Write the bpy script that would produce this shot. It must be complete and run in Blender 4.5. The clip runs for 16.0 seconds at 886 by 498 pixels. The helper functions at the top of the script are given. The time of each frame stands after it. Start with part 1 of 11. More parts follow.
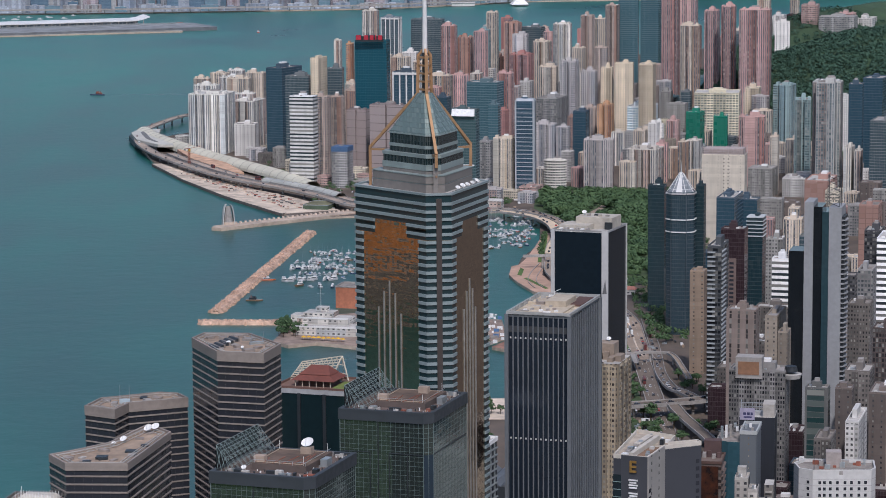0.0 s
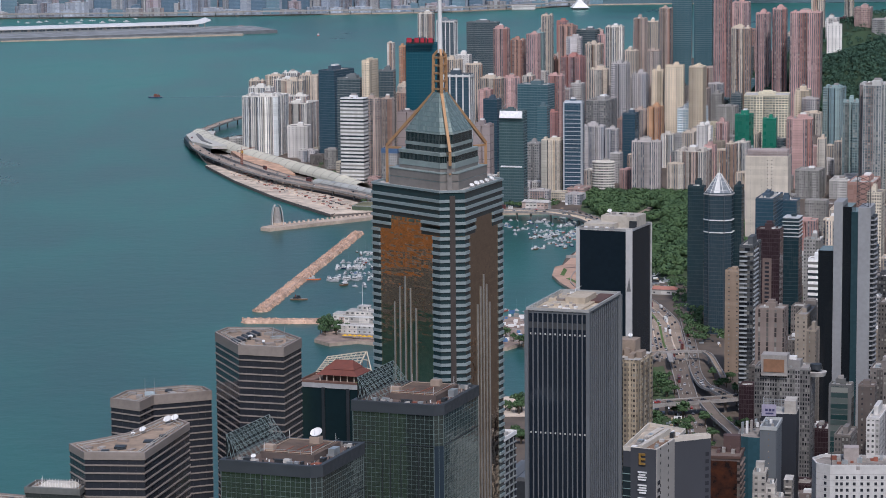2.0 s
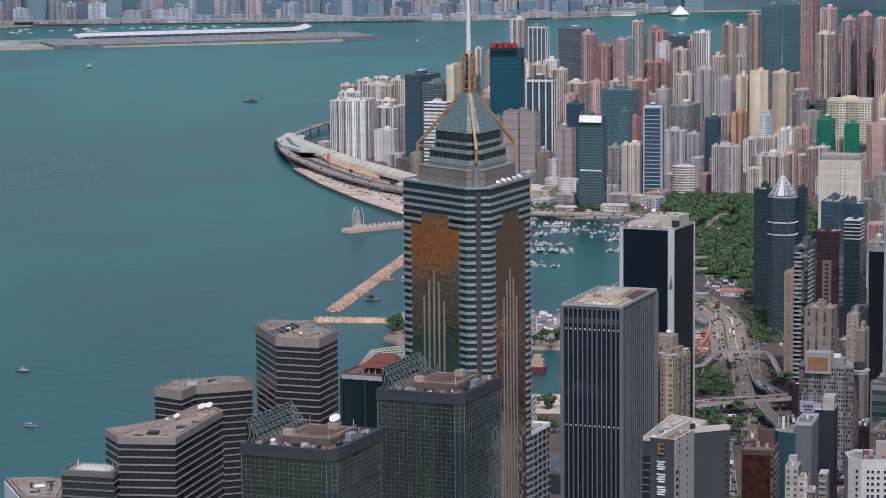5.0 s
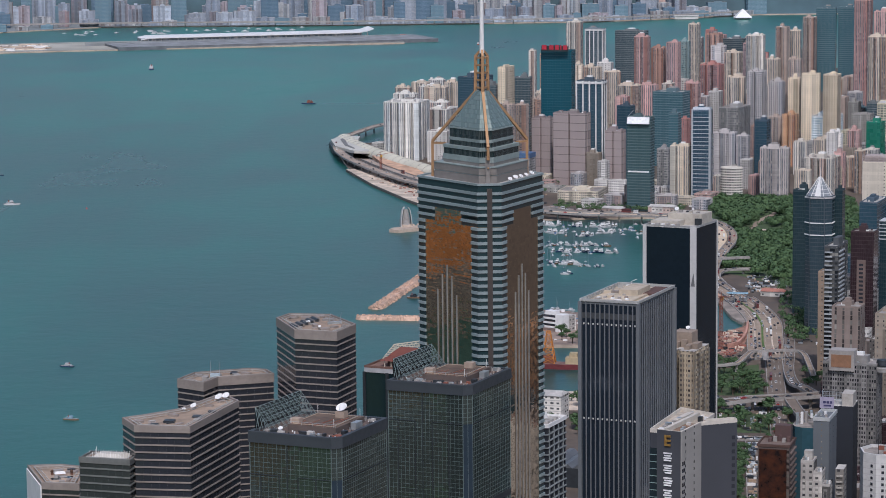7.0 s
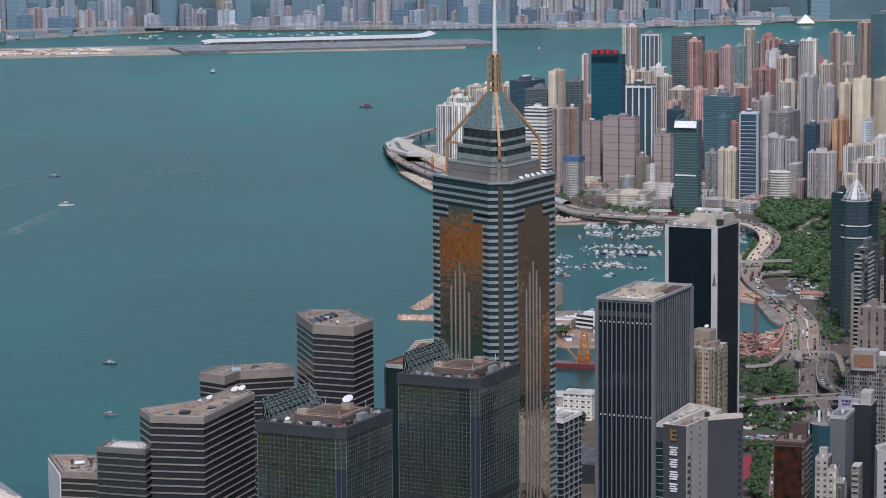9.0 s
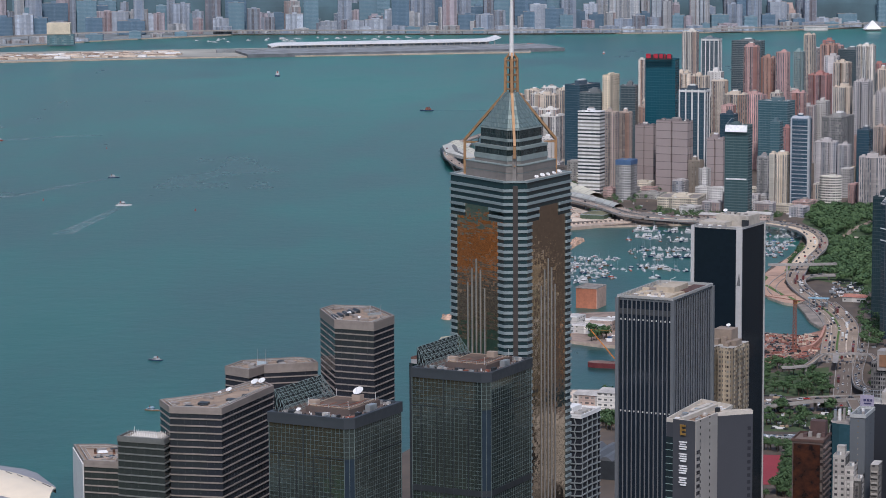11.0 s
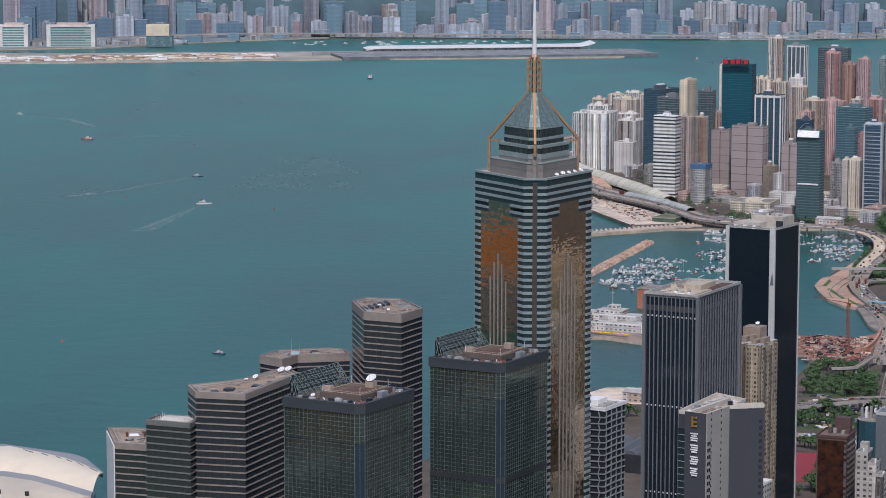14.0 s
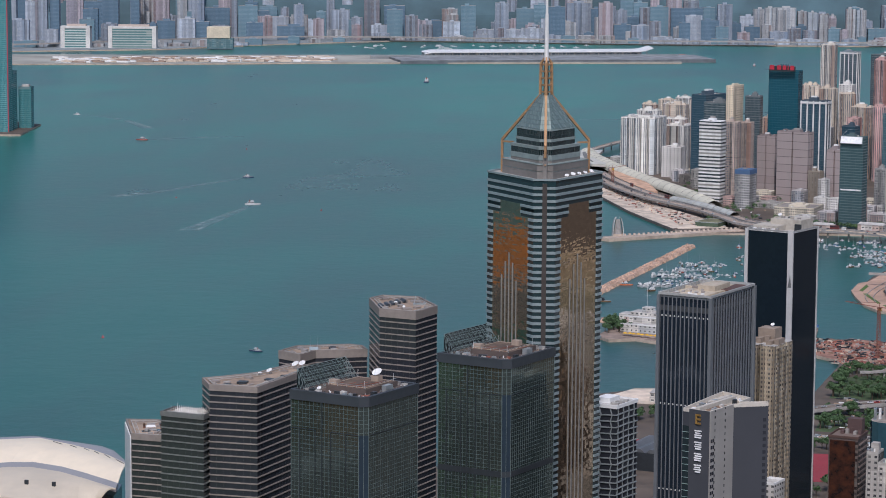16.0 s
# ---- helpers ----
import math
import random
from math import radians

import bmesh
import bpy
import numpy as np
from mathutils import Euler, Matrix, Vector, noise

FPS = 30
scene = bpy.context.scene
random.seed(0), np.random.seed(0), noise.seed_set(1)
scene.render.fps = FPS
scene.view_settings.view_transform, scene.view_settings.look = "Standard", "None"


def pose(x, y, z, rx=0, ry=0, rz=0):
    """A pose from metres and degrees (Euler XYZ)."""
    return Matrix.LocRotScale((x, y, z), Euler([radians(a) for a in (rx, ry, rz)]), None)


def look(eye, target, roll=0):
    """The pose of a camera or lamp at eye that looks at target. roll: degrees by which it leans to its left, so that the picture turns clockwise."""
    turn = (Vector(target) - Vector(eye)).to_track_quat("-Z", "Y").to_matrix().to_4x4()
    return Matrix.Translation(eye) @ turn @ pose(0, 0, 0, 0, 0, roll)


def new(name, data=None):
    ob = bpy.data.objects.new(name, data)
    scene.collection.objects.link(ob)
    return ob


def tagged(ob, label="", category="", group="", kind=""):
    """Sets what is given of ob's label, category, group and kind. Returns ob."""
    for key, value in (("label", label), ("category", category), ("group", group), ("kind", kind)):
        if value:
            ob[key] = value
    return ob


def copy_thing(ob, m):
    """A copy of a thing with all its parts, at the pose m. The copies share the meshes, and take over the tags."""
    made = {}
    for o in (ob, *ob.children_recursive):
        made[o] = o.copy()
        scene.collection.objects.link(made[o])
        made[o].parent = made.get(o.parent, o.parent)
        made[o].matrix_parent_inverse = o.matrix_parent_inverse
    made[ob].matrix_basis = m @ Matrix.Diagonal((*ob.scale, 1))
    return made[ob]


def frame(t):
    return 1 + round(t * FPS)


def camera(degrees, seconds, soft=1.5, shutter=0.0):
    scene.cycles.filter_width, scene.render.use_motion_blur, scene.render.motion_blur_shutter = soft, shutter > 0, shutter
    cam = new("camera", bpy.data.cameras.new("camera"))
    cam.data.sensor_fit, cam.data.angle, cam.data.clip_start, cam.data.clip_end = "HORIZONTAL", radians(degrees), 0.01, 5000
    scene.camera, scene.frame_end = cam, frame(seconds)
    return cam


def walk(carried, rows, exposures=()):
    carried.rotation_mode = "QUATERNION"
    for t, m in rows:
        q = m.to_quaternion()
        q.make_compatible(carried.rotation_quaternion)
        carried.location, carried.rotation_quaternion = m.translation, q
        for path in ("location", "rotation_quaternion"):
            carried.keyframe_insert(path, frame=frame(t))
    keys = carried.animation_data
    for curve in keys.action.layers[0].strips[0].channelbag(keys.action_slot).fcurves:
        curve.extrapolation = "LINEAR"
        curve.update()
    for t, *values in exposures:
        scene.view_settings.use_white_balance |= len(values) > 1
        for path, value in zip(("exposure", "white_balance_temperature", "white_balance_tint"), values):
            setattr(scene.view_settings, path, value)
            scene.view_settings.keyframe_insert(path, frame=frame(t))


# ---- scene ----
cam = camera(19.12, 16.0, 0.9)
PATH = [
    (0.0, 13.30, -717.80, 244.14, 0.636, -8.215, 0.402),
    (0.5, 16.98, -721.56, 244.17, 0.995, -8.211, 0.427),
    (1.0, 20.76, -725.33, 244.18, 1.389, -8.194, 0.450),
    (1.5, 24.64, -729.09, 244.17, 1.759, -8.163, 0.472),
    (2.0, 28.60, -732.85, 244.15, 2.129, -8.124, 0.491),
    (2.5, 32.65, -736.61, 244.12, 2.547, -8.081, 0.509),
    (3.0, 36.79, -740.36, 244.07, 2.972, -8.045, 0.524),
    (3.5, 41.01, -744.11, 244.02, 3.398, -8.021, 0.536),
    (4.0, 45.30, -747.85, 243.96, 3.800, -7.994, 0.546),
    (6.5, 67.86, -766.43, 243.57, 5.791, -7.884, 0.553),
    (7.0, 72.57, -770.11, 243.48, 6.175, -7.859, 0.545),
    (7.5, 77.33, -773.78, 243.40, 6.564, -7.825, 0.532),
    (8.0, 82.14, -777.43, 243.32, 6.946, -7.797, 0.516),
    (8.5, 87.01, -781.06, 243.24, 7.344, -7.759, 0.497),
    (9.0, 91.93, -784.68, 243.17, 7.755, -7.729, 0.473),
    (11.5, 117.13, -802.45, 242.93, 9.822, -7.584, 0.287),
    (12.0, 122.27, -805.93, 242.92, 10.212, -7.559, 0.235),
    (12.5, 127.44, -809.39, 242.92, 10.627, -7.544, 0.178),
    (13.0, 132.63, -812.82, 242.93, 11.035, -7.528, 0.116),
    (13.5, 137.84, -816.22, 242.97, 11.452, -7.511, 0.048),
    (14.0, 143.08, -819.59, 243.02, 11.861, -7.497, -0.025),
    (14.5, 148.32, -822.93, 243.09, 12.258, -7.479, -0.104),
    (15.0, 153.58, -826.24, 243.18, 12.649, -7.453, -0.188),
    (15.5, 158.85, -829.51, 243.30, 13.014, -7.438, -0.279),
    (16.0, 164.12, -832.75, 243.44, 13.385, -7.406, -0.376),
]
walk(cam, [(t, pose(x, y, z, 90 + pitch, roll, yaw)) for t, x, y, z, yaw, pitch, roll in PATH], [(0.0, 0.10, 5800, 16), (16.0, 0.10, 5800, 16)])

# ---- light ----
SUN_AZ, SUN_EL = 170.0, 52.0      # degrees; azimuth of the sun seen from above, from +y towards +x
sun_dir = Vector((math.sin(radians(SUN_AZ)) * math.cos(radians(SUN_EL)), math.cos(radians(SUN_AZ)) * math.cos(radians(SUN_EL)), math.sin(radians(SUN_EL))))
world = bpy.data.worlds.new("world")
scene.world = world
world.use_nodes = True
wn = world.node_tree
sky = wn.nodes.new("ShaderNodeTexSky")
sky.sky_type, sky.sun_disc = "NISHITA", False
sky.sun_elevation, sky.sun_rotation = radians(SUN_EL), radians(SUN_AZ)
sky.air_density, sky.dust_density, sky.ozone_density = 1.3, 2.5, 1.5
wn.links.new(sky.outputs[0], wn.nodes["Background"].inputs[0])
wn.nodes["Background"].inputs[1].default_value = 0.094
sun_data = bpy.data.lights.new("sun", "SUN")
sun_data.energy, sun_data.angle, sun_data.color = 2.5, radians(4.0), (1.0, 0.93, 0.84)
sun_lamp = new("sun", sun_data)
sun_lamp.matrix_world = look((0, 0, 900), Vector((0, 0, 900)) - sun_dir)

# ---- materials ----
MATS = {}


def nodes_of(name):
    m = bpy.data.materials.new(name)
    m.use_nodes = True
    t = m.node_tree
    return m, t, t.nodes["Principled BSDF"]


def math_node(t, op, a, b=None):
    n = t.nodes.new("ShaderNodeMath")
    n.operation = op
    for i, v in enumerate((a, b)):
        if v is None:
            continue
        if isinstance(v, (int, float)):
            n.inputs[i].default_value = v
        else:
            t.links.new(v, n.inputs[i])
    return n.outputs[0]


def mix_col(t, fac, a, b, mode="MIX"):
    n = t.nodes.new("ShaderNodeMix")
    n.data_type, n.blend_type = "RGBA", mode
    for sock, v in ((n.inputs[0], fac), (n.inputs[6], a), (n.inputs[7], b)):
        if isinstance(v, (int, float)):
            sock.default_value = v
        elif isinstance(v, tuple):
            sock.default_value = (*v, 1.0)
        else:
            t.links.new(v, sock)
    return n.outputs[2]


def noise_tex(t, scale, detail=4.0, vec=None, rough=0.6):
    n = t.nodes.new("ShaderNodeTexNoise")
    n.inputs["Scale"].default_value, n.inputs["Detail"].default_value, n.inputs["Roughness"].default_value = scale, detail, rough
    if vec is not None:
        t.links.new(vec, n.inputs["Vector"])
    return n.outputs[0]


def ramp(t, fac, lo, hi, a=0.0, b=1.0):
    n = t.nodes.new("ShaderNodeMapRange")
    n.inputs[1].default_value, n.inputs[2].default_value, n.inputs[3].default_value, n.inputs[4].default_value = lo, hi, a, b
    t.links.new(fac, n.inputs[0])
    return n.outputs[0]


def coords(t, which="Object", scale=None):
    n = t.nodes.new("ShaderNodeTexCoord")
    if scale is None:
        return n.outputs[which]
    m = t.nodes.new("ShaderNodeMapping")
    m.inputs["Scale"].default_value = scale
    t.links.new(n.outputs[which], m.inputs[0])
    return m.outputs[0]


def bump_to(t, p, height, strength, dist):
    n = t.nodes.new("ShaderNodeBump")
    n.inputs["Strength"].default_value, n.inputs["Distance"].default_value = strength, dist
    t.links.new(height, n.inputs["Height"])
    t.links.new(n.outputs[0], p.inputs["Normal"])


def plain(name, col, rough=0.75, metal=0.0, var=0.25, grain=0.6, stain=0.05, bump=0.0, spec=0.4):
    """A surface with grain and large stains, in metres."""
    if name in MATS:
        return MATS[name]
    m, t, p = nodes_of(name)
    c = coords(t)
    n1, n2 = noise_tex(t, grain, 5, c), noise_tex(t, stain, 3, c)
    f = math_node(t, "ADD", ramp(t, n1, 0.3, 0.7, -var * 0.6, var * 0.6), ramp(t, n2, 0.35, 0.65, -var * 0.5, var * 0.5))
    info = t.nodes.new("ShaderNodeObjectInfo")
    f = math_node(t, "ADD", f, ramp(t, info.outputs["Random"], 0, 1, 0.94, 1.06))
    mul = t.nodes.new("ShaderNodeVectorMath")
    mul.operation = "SCALE"
    mul.inputs[0].default_value = col
    t.links.new(f, mul.inputs["Scale"])
    t.links.new(mul.outputs[0], p.inputs["Base Color"])
    p.inputs["Metallic"].default_value, p.inputs["Specular IOR Level"].default_value = metal, spec
    t.links.new(ramp(t, n1, 0.3, 0.7, max(rough - 0.12, 0.03), min(rough + 0.12, 1)), p.inputs["Roughness"])
    if bump:
        bump_to(t, p, n1, bump, 0.2)
    MATS[name] = m
    return m


def facade(name, wall, glass, sh, bw, wh, ww, grough=0.18, wrough=0.8, vary=0.5, streak_shade=0.25, pale_pane=(0.5, 0.48, 0.42), gspec=0.5, gmetal=0.0, mixed=False, tilt=0.0):
    """Rows of windows for walls that stay far off: storeys sh high, bays bw wide. mixed: bays of unequal width, blank bays and tinted bays; tilt: panes out of true."""
    if name in MATS:
        return MATS[name]
    m, t, p = nodes_of(name)
    uvn = t.nodes.new("ShaderNodeUVMap")
    sep = t.nodes.new("ShaderNodeSeparateXYZ")
    t.links.new(uvn.outputs[0], sep.inputs[0])
    u, v = math_node(t, "DIVIDE", sep.outputs[0], bw), math_node(t, "DIVIDE", sep.outputs[1], sh)
    iu, iv = math_node(t, "FLOOR", u), math_node(t, "FLOOR", v)
    fu = math_node(t, "ABSOLUTE", math_node(t, "SUBTRACT", math_node(t, "FRACT", u), 0.5))
    fv = math_node(t, "ABSOLUTE", math_node(t, "SUBTRACT", math_node(t, "FRACT", v), 0.5))
    comb = t.nodes.new("ShaderNodeCombineXYZ")
    info = t.nodes.new("ShaderNodeObjectInfo")

    def by_column(step, off):
        """One random value for each run of bays, another on each building."""
        cc = t.nodes.new("ShaderNodeCombineXYZ")
        t.links.new(math_node(t, "FLOOR", math_node(t, "DIVIDE", math_node(t, "ADD", iu, off), step)), cc.inputs[0])
        t.links.new(info.outputs["Random"], cc.inputs[1])
        cc.inputs[2].default_value = off + 0.37 * step
        w1 = t.nodes.new("ShaderNodeTexWhiteNoise")
        t.links.new(cc.outputs[0], w1.inputs[0])
        return w1.outputs[0]

    half_w = ww / 2
    if mixed:
        half_w = math_node(t, "MULTIPLY", ramp(t, by_column(1.0, 5.0), 0, 1, 0.55, 1.45), ww / 2)
    win = math_node(t, "MULTIPLY", math_node(t, "LESS_THAN", fu, half_w), math_node(t, "LESS_THAN", fv, wh / 2))
    if mixed:
        win = math_node(t, "MULTIPLY", win, math_node(t, "GREATER_THAN", by_column(2.0, 1.0), 0.17))
    for i, o in enumerate((iu, iv, info.outputs["Random"])):
        t.links.new(o, comb.inputs[i])
    wnz = t.nodes.new("ShaderNodeTexWhiteNoise")
    t.links.new(comb.outputs[0], wnz.inputs[0])
    r = wnz.outputs[0]
    c = coords(t)
    stretched = coords(t, "Object", (0.6, 0.6, 0.06))
    n1, n2 = noise_tex(t, 0.5, 4, stretched), noise_tex(t, 0.07, 3, c)
    f = math_node(t, "ADD", ramp(t, n1, 0.3, 0.7, -streak_shade * 0.4, streak_shade * 0.4), ramp(t, n2, 0.3, 0.7, 1.0 - streak_shade * 0.35, 1.0 + streak_shade * 0.4))
    f = math_node(t, "MULTIPLY", f, ramp(t, info.outputs["Random"], 0, 1, 0.84, 1.18))
    cells = []
    for cell in (math_node(t, "FLOOR", math_node(t, "DIVIDE", iu, 2.0)), iv):
        cc = t.nodes.new("ShaderNodeCombineXYZ")
        t.links.new(cell, cc.inputs[0])
        t.links.new(info.outputs["Random"], cc.inputs[1])
        w1 = t.nodes.new("ShaderNodeTexWhiteNoise")
        t.links.new(cc.outputs[0], w1.inputs[0])
        cells.append(w1.outputs[0])
    # pairs of bays are darkened at random in place of shaded recesses
    f = math_node(t, "MULTIPLY", f, ramp(t, cells[0], 0, 1, 1.0 - streak_shade * 1.5, 1.0 + streak_shade * 0.7))
    f = math_node(t, "MULTIPLY", f, ramp(t, cells[1], 0, 1, 1.0 - streak_shade * 0.3, 1.0 + streak_shade * 0.2))
    wc = t.nodes.new("ShaderNodeVectorMath")
    wc.operation = "SCALE"
    wc.inputs[0].default_value = wall
    t.links.new(f, wc.inputs["Scale"])
    bright = math_node(t, "MULTIPLY", math_node(t, "POWER", r, 4.0), vary)
    gc = mix_col(t, bright, glass, pale_pane)
    wall_col = wc.outputs[0]
    if mixed:
        tint = mix_col(t, math_node(t, "GREATER_THAN", info.outputs["Random"], 0.55), (0.74, 0.60, 0.56), (0.74, 0.80, 0.86))
        wall_col = mix_col(t, math_node(t, "LESS_THAN", by_column(3.0, 2.0), 0.32), wall_col, mix_col(t, 1.0, wall_col, tint, "MULTIPLY"))
        # dark line at each floor stands in for the shade of sills
        slab = math_node(t, "GREATER_THAN", fv, 0.43)
        wall_col = mix_col(t, math_node(t, "MULTIPLY", slab, 0.35), wall_col, (0.10, 0.10, 0.105))
    col = mix_col(t, win, wall_col, gc)
    t.links.new(col, p.inputs["Base Color"])
    rr = t.nodes.new("ShaderNodeMix")
    t.links.new(win, rr.inputs[0])
    rr.inputs[2].default_value = wrough
    t.links.new(ramp(t, r, 0, 1, grough * 0.7, grough * 1.5), rr.inputs[3])
    t.links.new(rr.outputs[0], p.inputs["Roughness"])
    p.inputs["Specular IOR Level"].default_value = gspec
    if gmetal:
        t.links.new(math_node(t, "MULTIPLY", win, gmetal), p.inputs["Metallic"])
    bump_to(t, p, math_node(t, "SUBTRACT", 1.0, win), 0.5, 0.15)
    if tilt:
        geo = t.nodes.new("ShaderNodeNewGeometry")
        half, lean, add, nor = [t.nodes.new("ShaderNodeVectorMath") for _ in range(4)]
        half.operation, lean.operation, add.operation, nor.operation = "SUBTRACT", "SCALE", "ADD", "NORMALIZE"
        half.inputs[1].default_value = (0.5, 0.5, 0.5)
        lean.inputs["Scale"].default_value = tilt
        t.links.new(wnz.outputs[1], half.inputs[0])
        t.links.new(half.outputs[0], lean.inputs[0])
        t.links.new(geo.outputs["Normal"], add.inputs[0])
        t.links.new(lean.outputs[0], add.inputs[1])
        t.links.new(add.outputs[0], nor.inputs[0])
        t.links.new(nor.outputs[0], p.inputs["Normal"])
    MATS[name] = m
    return m


def glassy(name, col, rough=0.08, metal=0.0, wav=0.03, scale=0.35, spec=0.6, pane=1.3):
    """Coated curtain-wall glass, each pane set at a slightly different angle."""
    if name in MATS:
        return MATS[name]
    m, t, p = nodes_of(name)
    n1 = noise_tex(t, scale, 2, coords(t, "Object", (0.5, 0.5, 3.0)))
    uvn = t.nodes.new("ShaderNodeUVMap")
    sn = t.nodes.new("ShaderNodeVectorMath")
    sn.operation = "SNAP"
    sn.inputs[1].default_value = (pane, pane, pane)
    t.links.new(uvn.outputs[0], sn.inputs[0])
    wnz = t.nodes.new("ShaderNodeTexWhiteNoise")
    t.links.new(sn.outputs[0], wnz.inputs[0])
    f = ramp(t, wnz.outputs[0], 0, 1, 0.93, 1.07)
    mul = t.nodes.new("ShaderNodeVectorMath")
    mul.operation = "SCALE"
    mul.inputs[0].default_value = col
    t.links.new(f, mul.inputs["Scale"])
    t.links.new(mul.outputs[0], p.inputs["Base Color"])
    p.inputs["Metallic"].default_value, p.inputs["Specular IOR Level"].default_value = metal, spec
    t.links.new(ramp(t, n1, 0.3, 0.7, rough * 0.7, rough * 1.4), p.inputs["Roughness"])
    # each pane stands a little out of true
    geo = t.nodes.new("ShaderNodeNewGeometry")
    half, tilt, add, nor = [t.nodes.new("ShaderNodeVectorMath") for _ in range(4)]
    half.operation, tilt.operation, add.operation, nor.operation = "SUBTRACT", "SCALE", "ADD", "NORMALIZE"
    half.inputs[1].default_value = (0.5, 0.5, 0.5)
    tilt.inputs["Scale"].default_value = wav * 0.35
    t.links.new(wnz.outputs[1], half.inputs[0])
    t.links.new(half.outputs[0], tilt.inputs[0])
    t.links.new(geo.outputs["Normal"], add.inputs[0])
    t.links.new(tilt.outputs[0], add.inputs[1])
    t.links.new(add.outputs[0], nor.inputs[0])
    bmp = t.nodes.new("ShaderNodeBump")
    bmp.inputs["Strength"].default_value, bmp.inputs["Distance"].default_value = min(wav * 6.0, 1.0), 0.12
    t.links.new(n1, bmp.inputs["Height"])
    t.links.new(nor.outputs[0], bmp.inputs["Normal"])
    t.links.new(bmp.outputs[0], p.inputs["Normal"])
    MATS[name] = m
    return m


def sea_material():
    m, t, p = nodes_of("sea_water")
    c = coords(t, "Object")
    wide = coords(t, "Object", (1.0, 0.45, 1.0))
    big, mid = noise_tex(t, 0.0022, 4, wide), noise_tex(t, 0.012, 5, wide)
    small = noise_tex(t, 0.16, 6, coords(t, "Object", (1.0, 0.6, 1.0)), 0.65)
    f = math_node(t, "ADD", math_node(t, "MULTIPLY", big, 0.6), math_node(t, "MULTIPLY", mid, 0.4))
    col = mix_col(t, ramp(t, f, 0.42, 0.58), (0.004, 0.070, 0.062), (0.018, 0.148, 0.118))
    # base colour lightens along y in place of far-off sky reflection and haze
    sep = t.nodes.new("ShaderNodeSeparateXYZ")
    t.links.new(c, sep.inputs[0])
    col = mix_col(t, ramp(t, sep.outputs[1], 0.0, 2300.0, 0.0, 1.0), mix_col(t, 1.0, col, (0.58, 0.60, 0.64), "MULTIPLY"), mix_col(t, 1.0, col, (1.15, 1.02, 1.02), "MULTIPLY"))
    t.links.new(col, p.inputs["Base Color"])
    t.links.new(ramp(t, f, 0.3, 0.7, 0.25, 0.35), p.inputs["Roughness"])
    p.inputs["IOR"].default_value = 1.33
    p.inputs["Specular IOR Level"].default_value = 0.5
    wave = noise_tex(t, 0.06, 5, coords(t, "Object", (0.8, 1.0, 1.0)), 0.65)
    bump_to(t, p, math_node(t, "ADD", math_node(t, "MULTIPLY", small, 0.6), wave), 0.3, 1.0)
    return m


def foliage(name, dark, light):
    if name in MATS:
        return MATS[name]
    m, t, p = nodes_of(name)
    geo = t.nodes.new("ShaderNodeNewGeometry")
    n = noise_tex(t, 0.05, 3, coords(t))
    f = math_node(t, "ADD", math_node(t, "MULTIPLY", geo.outputs["Random Per Island"], 0.38), math_node(t, "MULTIPLY", n, 0.75))
    t.links.new(mix_col(t, ramp(t, f, 0.25, 0.85), dark, light), p.inputs["Base Color"])
    p.inputs["Roughness"].default_value, p.inputs["Specular IOR Level"].default_value = 0.75, 0.25
    MATS[name] = m
    return m


# ---- mesh building ----
class Geo:
    """Collects faces of one part, with uv in metres along the walls."""

    def __init__(self):
        self.v, self.f, self.uv, self.mi = [], [], [], []

    def face(self, pts, uvs=None, mi=0):
        n = len(self.v)
        self.v += [tuple(p) for p in pts]
        self.f.append(tuple(range(n, n + len(pts))))
        self.uv += uvs or [(p[0], p[1]) for p in pts]
        self.mi.append(mi)
        return self

    def prism(self, poly, z0, z1, mi=0, top=None, bottom=False, poly1=None, cap=True):
        """poly counter-clockwise seen from above; poly1: the upper outline, if it differs."""
        up, run = poly1 or poly, 0.0
        for i in range(len(poly)):
            a, b = poly[i], poly[(i + 1) % len(poly)]
            c, d = up[(i + 1) % len(poly)], up[i]
            ln = math.hypot(b[0] - a[0], b[1] - a[1])
            self.face([(*a, z0), (*b, z0), (*c, z1), (*d, z1)], [(run, z0), (run + ln, z0), (run + ln, z1), (run, z1)], mi)
            run += ln
        if cap:
            self.face([(*p, z1) for p in up], None, mi if top is None else top)
        if bottom:
            self.face([(*p, z0) for p in reversed(poly)], None, mi)
        return self

    def box(self, x0, x1, y0, y1, z0, z1, mi=0, top=None):
        return self.prism([(x0, y0), (x1, y0), (x1, y1), (x0, y1)], z0, z1, mi, top, True)

    def beam(self, p, q, r=0.1, mi=0, n=4):
        p, q = Vector(p), Vector(q)
        d = (q - p).normalized()
        a = d.cross(Vector((0, 0, 1)) if abs(d.z) < 0.9 else Vector((1, 0, 0))).normalized()
        b = d.cross(a)
        ring = [(math.cos(2 * math.pi * (k + 0.5) / n), math.sin(2 * math.pi * (k + 0.5) / n)) for k in range(n)]
        lo, hi = [p + (a * c + b * s) * r for c, s in ring], [q + (a * c + b * s) * r for c, s in ring]
        ln = (q - p).length
        for k in range(n):
            j = (k + 1) % n
            self.face([lo[j], lo[k], hi[k], hi[j]], [(0, 0), (r, 0), (r, ln), (0, ln)], mi)
        self.face(hi[::-1], None, mi)
        self.face(lo, None, mi)
        return self

    def cyl(self, x, y, z0, z1, r, r1=None, n=12, mi=0):
        r1 = r if r1 is None else r1
        lo = [(x + r * math.cos(2 * math.pi * k / n), y + r * math.sin(2 * math.pi * k / n)) for k in range(n)]
